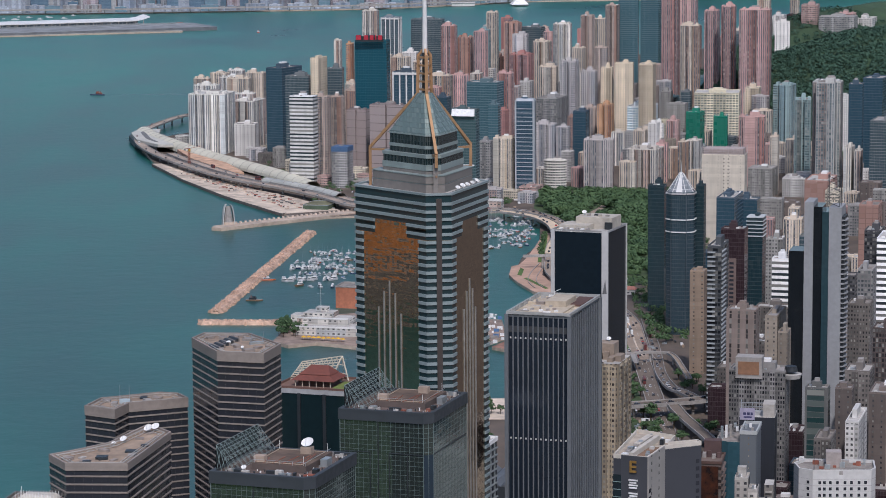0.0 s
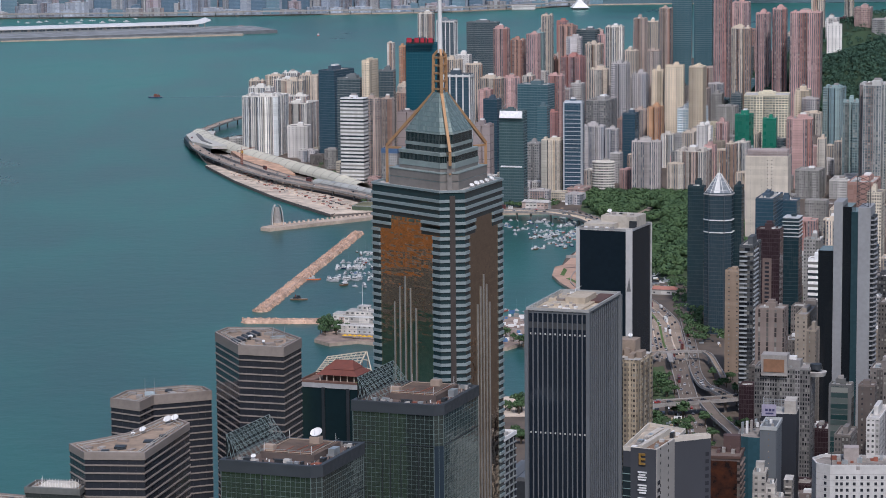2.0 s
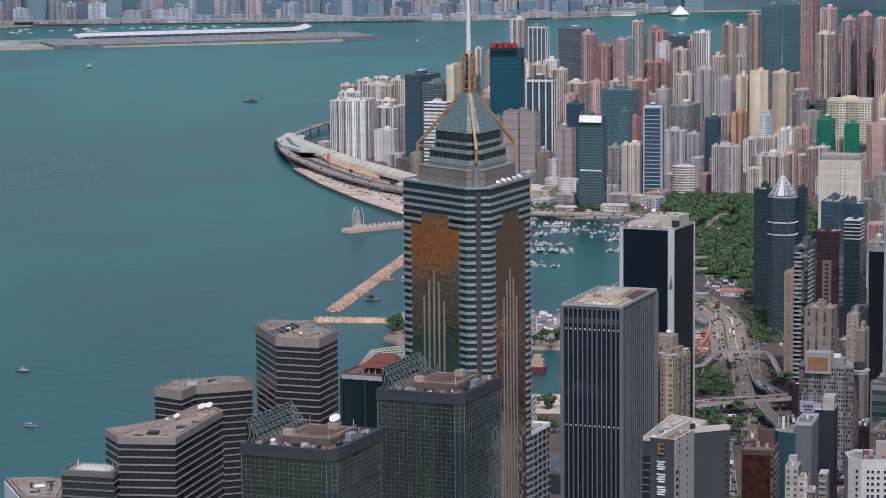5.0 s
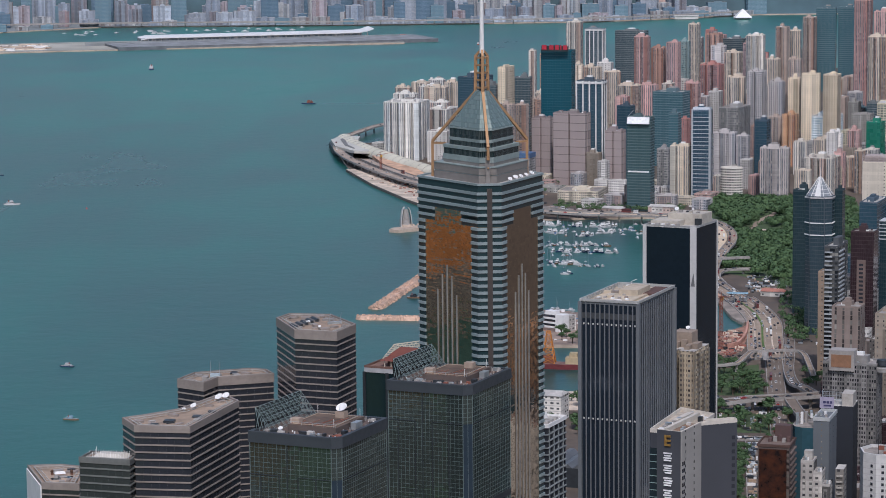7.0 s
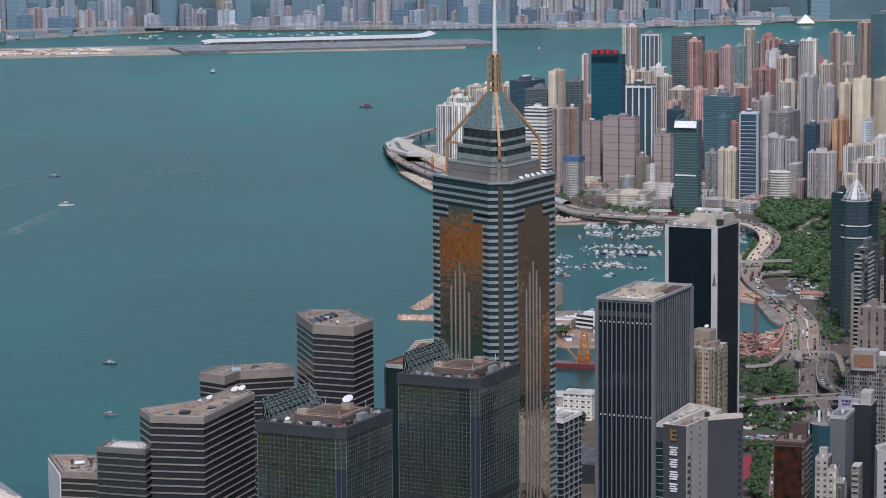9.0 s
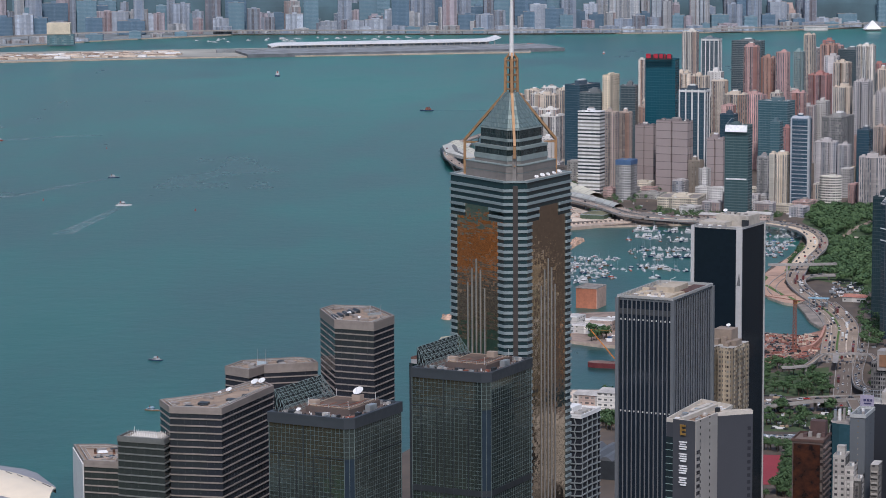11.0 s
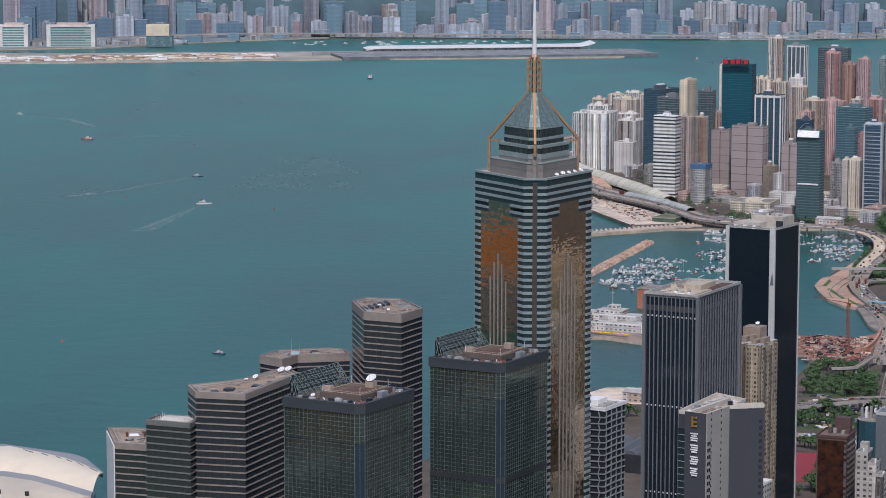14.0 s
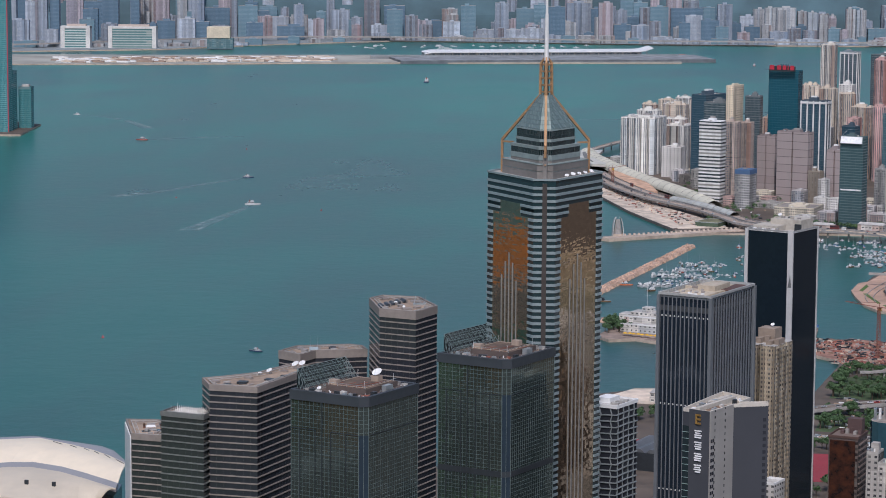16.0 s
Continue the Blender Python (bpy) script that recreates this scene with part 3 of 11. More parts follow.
    for i in range(len(line)):
        d = (line[min(i + 1, len(line) - 1)] - line[max(i - 1, 0)]).normalized()
        nors.append(Vector((-d.y, d.x)))

    def arc(i, extra=0.0):
        r = r0 + (r1 - r0) * i / (len(line) - 1)
        return [(*(line[i] + nors[i] * (r + extra) * math.cos(math.pi * s / 10)), z + (r * lift + extra) * math.sin(math.pi * s / 10)) for s in range(11)]

    for i in range(len(line) - 1):
        g, a0, b0 = Geo(), arc(i), arc(i + 1)
        for s in range(10):
            q = [a0[s], b0[s], b0[s + 1], a0[s + 1]]
            g.face(q)
            g.face([(v[0], v[1], v[2] - .25) for v in q][::-1])
        part("roof_panel", g, mat, root, "", True)
        rib = Geo()
        a1 = arc(i, .18)
        for s in range(10):
            rib.beam(a1[s], a1[s + 1], .13)
        part("rib", rib, CONC, root)


vault(canopy, ((-291, 1700), (-278, 1655), (-257, 1600), (-232, 1540), (-206, 1481), (-178, 1424), (-150, 1369), (-129, 1322), (-110, 1272)), 8.5, 7.2, 3.5, .85, 14.0, CANOPY_SHEET)
tube = thing("noise_barrier", 0, 0, 0, 0, "translucent grey barrel-shaped noise barrier over a carriageway", "noise barrier")
vault(tube, ((-148, 1308), (-130, 1284), (-104, 1244), (-85, 1206)), 4.2, 4.2, 5.4, .75, 11.0, TUBE_SHEET)
hoard = thing("green_site_shed", -98, 1176, LAND_Z, -15, "long low dark green netted site enclosure", "shed")
part("wall", Geo().prism(rect(19, 26), 0, 3.4, 0, 1), [plain("green_mesh_wall", (0.07, 0.10, 0.065), .8, var=.4), plain("weedy_roof", (0.16, 0.155, 0.09), .9, var=.5, grain=.2)], hoard)
part("roof_edge", parapet(Geo(), rect(19.2, 26.2), 3.2, 3.7, .25), STEEL, hoard)
portal = thing("tunnel_portal_roof", -270, 1640, 0, 0, "broad white curved roof over the tunnel portal by the sea", "roof")
part("roof_slab", Geo().prism([(-25, 62), (-29, 25), (-16, -35), (8, -80), (22, -82), (14, -40), (-2, 10), (-6, 60)], 6.2, 8.6, 0, None, True), plain("portal_sheet", (0.52, 0.50, 0.44), 0.6, var=0.15), portal)
# dark wall stands in for the shaded arcade under the roof
part("screen_wall", Geo().prism([(-27, 60), (-31, 25), (-18, -35), (6, -80), (7, -79), (-16, -33), (-29, 26), (-25, 60)], 1, 6.2, 0), DARK, portal)
part("upper_band", Geo().prism([(-18, 60), (-20, 25), (-8, -30), (4, -60), (6, -60), (-5, -28), (-16, 26), (-15, 60)], 8.6, 9.0, 0), plain("dark_vent_strip", (0.16, 0.16, 0.155), 0.8), portal)
deck = tagged(part("works_deck", Geo().prism([(-243, 1540), (-232, 1552), (-214, 1514), (-200, 1466), (-181, 1402), (-170, 1362), (-178, 1364), (-202, 1418), (-224, 1470)][::-1], 1, 6.4, 0), plain("brown_formwork", (0.50, 0.32, 0.215), 0.9, var=0.4, grain=0.2)), "brown timber-covered works deck beside the highway", "deck", kind="structure")
tagged(part("seawall_promenade", Geo().prism([(-256, 1465), (-218, 1352), (-176, 1247), (-150, 1192), (-124, 1139), (-121, 1144), (-146, 1196), (-171, 1251), (-212, 1356), (-248, 1467)], -1, 2.3, 0, 1), [plain("dark_seawall", (0.15, 0.125, 0.11), .9, var=.4), SAND]), "narrow pale sea wall walk edging the reclamation", "sea wall", kind="structure")

# hills far behind and wooded slope
def hill_rise(x, y, rx, ry, seed, power=1.2, rough=0.5):
    """Height of a hill as a share of its summit, at x, y from its centre."""
    r2 = (x / rx) ** 2 + (y / ry) ** 2
    return max(0.0, max(0.0, 1 - r2) ** power * (1 - rough / 2 + rough * noise.noise(Vector((x / rx * 2.2 + seed * 13.1, y / ry * 2.2 + seed * 7.7, 0)))))


def hill(name, cx, cy, rx, ry, h, mat, label, seed, power=1.2, rough=0.5):
    g, n, m = Geo(), 36, 16
    pts = []
    for j in range(m + 1):
        for i in range(n):
            a, r = 2 * math.pi * i / n, j / m
            x, y = rx * r * math.cos(a), ry * r * math.sin(a)
            pts.append((cx + x, cy + y, h * hill_rise(x, y, rx, ry, seed, power, rough) - (3 if j == m else 0)))
    for j in range(m):
        for i in range(n):
            k = (i + 1) % n
            g.face([pts[j * n + i], pts[(j + 1) * n + i], pts[(j + 1) * n + k], pts[j * n + k]])
    return tagged(part(name, g, mat, None, "", True), label, "hill", kind="structure")


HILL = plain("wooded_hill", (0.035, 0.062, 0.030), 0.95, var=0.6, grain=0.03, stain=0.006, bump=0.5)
# haze in front of the ridge is mixed into its base colour
HILL_HAZED = plain("hazed_far_hill", (0.062, 0.105, 0.122), 0.95, var=0.45, grain=0.012, stain=0.003)
hill("hill", 470, 1960, 280, 420, 125, HILL, "dense dark-green wooded hillside", 1)
hill("hill", 760, 2500, 330, 420, 150, HILL, "dense dark-green wooded hillside", 2)
hill("hill", 425, 1690, 232, 150, 102, HILL, "steep wooded spur behind the apartment towers", 5, 0.6, 0.2)
# long ridge in haze-tinted colour that closes the view behind the opposite shore
line = [Vector(p) for p in ((-2300, 3672), (-1990, 3748), (-1500, 3866), (-1000, 3986), (-500, 4105), (-69, 4209), (150, 4236), (500, 4243), (900, 4245), (1500, 4245))]
g, rows_r = Geo(), []
for i in range(len(line) - 1):
    for k in range(12):
        p = line[i].lerp(line[i + 1], k / 12)
        d = (line[i + 1] - line[i]).normalized()
        n = Vector((-d.y, d.x))
        s = len(rows_r) * 0.09
        c = 78 + 34 * noise.noise(Vector((s, 3.1, 0))) + 14 * noise.noise(Vector((s * 3.3, 1.7, 0)))
        rows_r.append([(*(p - n * 46 + n * 5 * noise.noise(Vector((s * 5, 9, 0)))), 0.5), (*(p - n * 26), c * 0.55), (*p, c), (*(p + n * 160), c * 1.25), (*(p + n * 420), 0)])
for a, b in zip(rows_r, rows_r[1:]):
    for k in range(4):
        g.face([a[k], b[k], b[k + 1], a[k + 1]])
tagged(part("far_ridge", g, HILL_HAZED, None, "", True), "long ridge behind the opposite shore, tinted blue-green for haze", "hill", kind="structure")
# unseen ground added and outlined so the glass reflects paving, grass and sea
land("quay_ground", [(-900, -100), (-480, -100), (-480, -28), (-620, -10), (-752, 58), (-602, 266), (-640, 310), (-900, 310)], LAND_Z - .25, [PAVING, QUAY], "unseen paved quay added for the glass reflections")
land("park_ground", [(-900, -900), (-152, -900), (-176, -120), (-370, -100), (-900, -100)], LAND_Z - .2, [LAWN, QUAY], "unseen lawn west of the hall added for green reflections")
# unseen blocks beyond the hall, added only to be mirrored in the glass
# the low grey block hides the gold block's base in the reflection
for x, y, w, h, col in ((-745, 185, 250, 50, (0.61, 0.27, 0.09)), (-700, 175, 240, 25, (0.20, 0.21, 0.22)), (-520, -60, 50, 96, (0.20, 0.24, 0.26)),
                        (-150, -330, 40, 46, (0.45, 0.38, 0.30)), (-230, -270, 50, 34, (0.30, 0.20, 0.15)), (-260, -470, 44, 62, (0.52, 0.50, 0.46)), (-100, -470, 30, 40, (0.36, 0.22, 0.17)), (-340, -380, 60, 50, (0.40, 0.36, 0.30)), (-180, -640, 40, 60, (0.5, 0.44, 0.36))):
    root = thing("office_tower", x, y, LAND_Z, -38 if x <= -700 else 0, "unseen gold office block added for mirror reflections" if col[0] > .6 else "unseen grey office block added for mirror reflections", "office tower")
    part("wall", Geo().prism([(-12, -w / 2), (12, -w / 2), (12, w / 2), (-12, w / 2)], -2, h, 0, 1), [facade("mirrored_wall_%d" % h, col, tuple(c * .18 for c in col), 2.6, 2.6, .3 if col[0] > .6 else .45, .7, streak_shade=.3), ROOF], root)
    part("parapet", parapet(Geo(), [(-12.3, -w / 2), (12.3, -w / 2), (12.3, w / 2), (-12.3, w / 2)], h - .5, h + 1, .5), CONC, root)
# slopes behind the viewpoint, seen only mirrored in the glass
for k in range(6):
    hill("hill", -900 + 420 * k, -1900 - 60 * (k % 2), 420, 380, 330, HILL, "green mountain slope behind the city", 60 + k)

# ---- the near towers ----
BAND_GREY = plain("grey_stone_band", (0.26, 0.222, 0.195), 0.7, var=0.2)
STRIP_GLASS = glassy("black_strip_glass", (0.05, 0.055, 0.068), 0.07, 0.4, 0.03)


def dish(x, y, z, r, az, label="white satellite dish on a short mast on a roof"):
    r = r * .8
    root = thing("satellite_dish", x, y, z, az, label, "satellite dish", "rooftop dishes")
    g, n = Geo(), 14
    rings = [(0.0, 0.0), (0.5, 0.07), (0.85, 0.2), (1.0, 0.29)]
    for (a, ha), (b, hb) in zip(rings, rings[1:]):
        for k in range(n):
            t0, t1 = 2 * math.pi * k / n, 2 * math.pi * (k + 1) / n
            q = [(a * r * math.cos(t0), -ha * r, a * r * math.sin(t0)), (b * r * math.cos(t0), -hb * r, b * r * math.sin(t0)), (b * r * math.cos(t1), -hb * r, b * r * math.sin(t1)), (a * r * math.cos(t1), -ha * r, a * r * math.sin(t1))]
            g.face(q)
            g.face([(p[0], p[1] + 0.05, p[2]) for p in q[::-1]])
    ob = part("reflector", g, WHITE, root, "", True)
    ob.matrix_basis = pose(0, 0, r * 1.05, -56, 0, 0)
    part("mast", Geo().cyl(0, 0.1, 0, r * 1.05, 0.12, n=8).cyl(0, 0.1, 0, 0.15, 0.4, n=8), STEEL, root)
    arm = part("feed_arm", Geo().beam((0, -0.25 * r, -0.8 * r), (0, -0.95 * r, 0), 0.04).beam((0, -0.9 * r, -0.05), (0, -1.0 * r, 0.05), 0.09), STEEL, root)
    arm.matrix_basis = pose(0, 0, r * 1.05, -56, 0, 0)
    return root


# the triangular tower with the mast
RHO, HALF, CY, CP_TOP, STOREY = 19.5, 3.4, 2.8, 157.5, 2.075


def tri_plan(rho, half, lean=-79.0):
    out = []
    for k in range(3):
        a = radians(lean + 120 * k)
        e, n = Vector((math.cos(a), math.sin(a))), Vector((-math.sin(a), math.cos(a)))
        out += [tuple(e * rho - n * half), tuple(e * rho + n * half)]
    return out


def central_tower():
    root = thing("skyscraper", 0, CY, LAND_Z, 0, "triangular bronze-glass skyscraper with banded corners, stepped crown and white mast", "skyscraper")
    top = CP_TOP - LAND_Z
    bronze = glassy("bronze_mirror_glass", (0.46, 0.375, 0.275), 0.05, 1.0, 0.05, 0.16, pane=1.04)
    teal = glassy("dark_teal_glass", (0.022, 0.045, 0.050), 0.10, 0.1, 0.02)
    band = plain("pale_aqua_cladding", (0.25, 0.30, 0.305), 0.45, 0.1, var=0.12)
    plan = tri_plan(RHO, HALF)
    part("glass_shaft", Geo().prism(plan, 0, top, 0, 1), [bronze, ROOF_PALE], root, "bronze mirror glass")
    mull = Geo()
    verts = [Vector(p) for p in plan]
    nst = int(top / STOREY)
    # dark glass and pale bands round each corner, storey by storey
    for c in range(3):
        a, b = verts[2 * c], verts[2 * c + 1]
        prev, nxt = verts[2 * c - 1], verts[(2 * c + 2) % 6]
        u0, u1 = (prev - a).normalized(), (nxt - b).normalized()
        L = (prev - a).length
        tail = L * 0.105

        def wrap(t0, t1, off, z0, z1, g):
            p = [a + u0 * t0, a, b, b + u1 * t1]
            q = []
            for i, x in enumerate(p):
                d0 = (p[i] - p[i - 1]).normalized() if i else (p[1] - p[0]).normalized()
                d1 = (p[i + 1] - p[i]).normalized() if i < 3 else d0
                n = Vector((d0.y, -d0.x)) + Vector((d1.y, -d1.x))
                n = n / max(n.dot(n) / 2, 0.3)
                q.append(x + n * off)
            g.prism([tuple(x) for x in q] + [tuple(x - (x.normalized() * 0.4)) for x in p[::-1]], z0, z1, 0, None, True)
            return g

        part("corner_glass", wrap(tail, tail, 0.12, 0, top - 6 * STOREY, Geo()), teal, root)
        ring = wrap(tail, tail, 0.42, -0.42, 0.42, Geo()).data("floor_band", band)
        for k in range(1, nst - 5):
            ob = part("floor_band", ring, None, root)
            ob.location = (0, 0, k * STOREY)
        # stepped top of the bands
        for k, wide in ((nst - 5, 0.27), (nst - 4, 0.27)):
            part("floor_band", wrap(L * wide, L * wide, 0.42, -0.4, 0.4, Geo()), band, root).location = (0, 0, k * STOREY)
            part("corner_glass", wrap(L * wide, L * wide, 0.12, -STOREY * 0.7, STOREY * 0.6, Geo()), teal, root).location = (0, 0, k * STOREY)
        e = (a + b).normalized()
        n = Vector((-e.y, e.x))
        col = [tuple(e * (RHO + o) + n * s) for o, s in ((-.4, -.75), (.62, -.75), (.62, .75), (-.4, .75))]
        part("corner_mullion", Geo().prism(col, 0, top - 1, 0), plain("brown_mullion", (0.055, 0.045, 0.040), 0.5), root, "dark brown corner strip")
        # white ribs on the face that follows this corner
        d = (nxt - b)
        out = Vector((d.y, -d.x)).normalized()
        for i, (s, z0, z1) in enumerate(((0.32, 0.315, 0.79), (0.40, 0.315, 0.82), (0.48, 0.315, 0.84), (0.56, 0.315, 0.82), (0.64, 0.315, 0.785))):
            p = b + d * s
            w, dd = d.normalized() * 0.16, out * 0.3
            part("rib", Geo().prism([tuple(p - w), tuple(p - w + dd), tuple(p + w + dd), tuple(p + w)][::-1], top * z0, top * z1, 0, None, True), plain("silver_rib", (0.27, 0.265, 0.25), 0.4, 0.3), root, "silver vertical rib")
            part("rib", Geo().prism([tuple(p - w), tuple(p - w + dd), tuple(p + w + dd), tuple(p + w)][::-1], top * 0.05, top * 0.24, 0, None, True), MATS["silver_rib"], root, "silver vertical rib")
    for k in range(nst - 3, nst):
        z = k * STOREY
        part("floor_band", Geo().prism(shrink(plan, -0.42), z - 0.4, z + 0.4, 0, None, True), band, root)
        part("top_glass", Geo().prism(shrink(plan, -0.1), z - STOREY + 0.4, z - 0.4, 0), teal, root)
    part("top_glass", Geo().prism(shrink(plan, -0.1), (nst - 1) * STOREY + .4, top - .1, 0, None, False, None, False), teal, root)
    part("parapet", parapet(Geo(), shrink(plan, -0.42), top - 0.1, top + 0.5, 0.7), band, root)
    slot = Geo().box(-.55, .55, -.4, .4, 0, .1).data("rim_opening", DARK)
    for c in range(3):
        a, b = verts[2 * c + 1], verts[(2 * c + 2) % 6]
        e = (b - a).normalized()
        for k in range(10):
            p = a.lerp(b, .12 + .76 * k / 9) + Vector((-e.y, e.x)) * 1.35
            part("rim_opening", slot, None, root).matrix_basis = pose(p.x, p.y, top, 0, 0, math.degrees(math.atan2(e.y, e.x)))
    # stepped crown
    stone = plain("grey_crown_stone", (0.19, 0.175, 0.16), 0.6, var=0.2)
    pale = plain("pale_crown_band", (0.24, 0.285, 0.275), 0.5, 0.1)
    crown = facade("crown_windows", (0.055, 0.07, 0.07), (0.010, 0.020, 0.022), 2.2, 0.62, 0.98, 0.72, 0.1, 0.5, vary=0.1)
    for r, h, z0, z1, m in ((14.7, 2.6, 0, 2.2, stone), (14.5, 2.6, 2.2, 2.45, pale), (14.7, 2.6, 2.45, 4.5, stone), (14.9, 2.6, 4.5, 4.75, pale), (11.8, 2.1, 4.75, 5.7, stone), (12.0, 2.1, 5.7, 7.3, pale), (11.7, 2.1, 7.3, 9.1, crown),
                            (12.0, 2.1, 9.1, 10.0, pale), (9.9, 1.85, 10.0, 11.4, crown), (10.1, 1.85, 11.4, 12.3, pale), (9.8, 1.85, 12.3, 14.9, crown), (10.1, 1.85, 14.9, 15.3, pale)):
        part("crown_tier", Geo().prism(tri_plan(r, h), top + z0, top + z1, 0, None, True), m, root)
    roofg = facade("pyramid_glass", (0.10, 0.135, 0.13), (0.15, 0.205, 0.19), 1.3, 1.0, 0.88, 0.94, 0.25, 0.5, vary=0.1, gmetal=0.2)
    part("pyramid_roof", Geo().prism(tri_plan(10.0, 1.85), top + 15.3, top + 26.0, 0, None, False, tri_plan(1.9, 0.7)), roofg, root, "pale green glass pyramid roof")
    gold = plain("bronze_gold_frame", (0.40, 0.235, 0.12), 0.45, 0.35, var=0.15)
    zc = top + 10.6
    for k in range(3):
        a = radians(-79 + 120 * k)
        e = Vector((math.cos(a), math.sin(a), 0))
        fr = Geo()
        fr.beam(e * 16.4 + Vector((0, 0, top + (0 if k else 7))), e * 16.4 + Vector((0, 0, zc)), 0.55)
        fr.beam(e * 16.4 + Vector((0, 0, zc)), e * 2.3 + Vector((0, 0, top + 25.6)), 0.55)
        fr.beam(e * 16.4 + Vector((0, 0, zc - 0.6)), e * 12 + Vector((0, 0, zc - 0.6)), 0.42)
        fr.beam(e * 16.4 + Vector((0, 0, top + 4.6)), e * 14 + Vector((0, 0, top + 4.6)), 0.3)
        part("crown_frame", fr, gold, root, "golden bronze steel frame leg")
        if not k:
            part("buttress", Geo().beam(e * 15.4 + Vector((0, 0, top)), e * 15.2 + Vector((0, 0, top + 8)), 0.9), stone, root)
        lat = Geo().beam(e * 2.2 + Vector((0, 0, top + 25.2)), e * 1.95 + Vector((0, 0, top + 36.4)), 0.62)
        for j in range(5):
            z = top + 26.9 + 2.2 * j
            b = radians(-79 + 120 * (k + 1))
            lat.beam(e * 2.0 + Vector((0, 0, z)), Vector((math.cos(b), math.sin(b), 0)) * 2.0 + Vector((0, 0, z)), 0.36)
        lat.beam(e * 1.95 + Vector((0, 0, top + 36.2)), Vector((0, 0, top + 38.4)), 0.45)
        part("lattice_leg", lat, gold, root)
    part("lattice_core", Geo().cyl(0, 0, top + 25, top + 37, 0.9, 0.7, 6), DARK, root)
    part("mast", Geo().cyl(0, 0, top + 37, top + 52, 0.72, 0.55, 12).cyl(0, 0, top + 52, top + 72, 0.45, 0.2, 12), WHITE, root, "white tapering mast")
    return root


central_tower()
for k in range(5):
    s = 0.30 + 0.15 * k
    a, b = Vector(tri_plan(RHO - 2.4, 3.0)[1]), Vector(tri_plan(RHO - 2.4, 3.0)[2])
    p = a + (b - a) * s
    dish(p.x, p.y + CY, CP_TOP + 0.02, 0.85 + 0.15 * (k % 3 == 1), 20 + 8 * k, "white satellite dish on the tower's terrace")


# curtain-wall towers with a leaning roof screen
def curtain_tower(x, y, w, d, h, rot, glass, seed):
    rnd = random.Random(seed)
    root = thing("office_tower", x, y, LAND_Z, rot, "dark green mirror-glass office tower with leaning steel roof screen", "office tower")
    c = 2.0
    plan = [(-w / 2, -d / 2), (w / 2 - c, -d / 2), (w / 2, -d / 2 + c), (w / 2, d / 2), (-w / 2, d / 2)]
    part("glass_wall", Geo().prism(plan, 0, h - 2.6), glass, root)
    white = plain("pale_mullion", (0.155, 0.195, 0.185), 0.5, 0.2)
    mull, n = Geo(), len(plan)
    for i in range(n):
        a, b = Vector(plan[i]), Vector(plan[(i + 1) % n])
        if (b - a).length < 0.1 or i in (3,):
            continue
        t = (b - a).normalized()
        o = Vector((t.y, -t.x))
        m = max(2, round((b - a).length / 1.25))
        for k in range(m + 1):
            p = a + (b - a) * k / m
            r = 0.10 if (k in (0, m) or i == 1) else 0.032
            mull.beam((*(p + o * 0.05), 0), (*(p + o * 0.05), h - 2.6), r)
        zj = h - 2.6 - 8.2
        if i == 0:
            for f, zt in ((0.46, h - 2.7), (0.13, zj), (0.36, zj), (0.59, zj), (0.81, zj)):
                p = a + (b - a) * f
                part("joint_strip", Geo().beam((*(p + o * 0.1), 0), (*(p + o * 0.1), zt), 0.13), DARK, root)
            for f0, f1 in ((0.0, 0.36), (0.59, 1.0)):
                part("joint_strip", Geo().beam((*(a + (b - a) * f0 + o * 0.1), zj), (*(a + (b - a) * f1 + o * 0.1), zj), 0.13), DARK, root)
        elif i == 2:
            part("joint_strip", Geo().beam((*(a + o * 0.1), zj), (*(b + o * 0.1), zj), 0.11), DARK, root)
    part("mullions", mull, white, root)["kind"] = "stuff"
    trans = Geo()
    ring = shrink(plan, -0.06)
    z = h - 2.6 - 1.25
    while z > 0:
        trans.prism(ring, z - 0.03, z + 0.03, 0, None, True)
        z -= 1.25
    part("transom_grid", trans, white, root)["kind"] = "stuff"
    part("plant_band", Geo().prism(shrink(plan, -0.12), h * 0.655, h * 0.672, 0, None, True), DARK, root)
    corner = [(w / 2 - c, -d / 2 - .12), (w / 2 + .12, -d / 2 + c), (w / 2 - .4, -d / 2 + c), (w / 2 - c, -d / 2 + .4)]
    part("corner_panel", Geo().prism(corner, 0, h - 10.8, 0), glassy("black_corner_glass", (0.02, 0.035, 0.05), 0.1), root)
    fascia = plain("dark_slate_fascia", (0.05, 0.058, 0.066), 0.55, 0.2, var=0.15)
    part("fascia", Geo().prism(shrink(plan, -0.35), h - 2.6, h - 0.4, 0, 1), [fascia, plain("rusty_roof_felt", (0.13, 0.095, 0.08), .9, var=.45, grain=.45, stain=.12)], root, "dark slate roof fascia")
    part("parapet", parapet(Geo(), shrink(plan, -0.35), h - 0.5, h + 0.25, 1.1), fascia, root)
    pr = Geo().box(-w * 0.20, w * 0.34, -d * 0.26, d * 0.34, h - 0.4, h + 1.2, 0, 1)
    part("plant_deck", pr, [plain("brown_plant_wall", (0.11, 0.085, 0.075), 0.8), plain("brown_roof", (0.125, 0.088, 0.066), 0.9, var=0.5, grain=0.4, stain=0.15)], root, "low brown plant room deck")
    rail = Geo()
    for k in range(5):
        rail.beam((-w * .18 + k * 3.2, -d * .25, h + 1.2), (-w * .18 + k * 3.2, -d * .25, h + 2.1), 0.05)
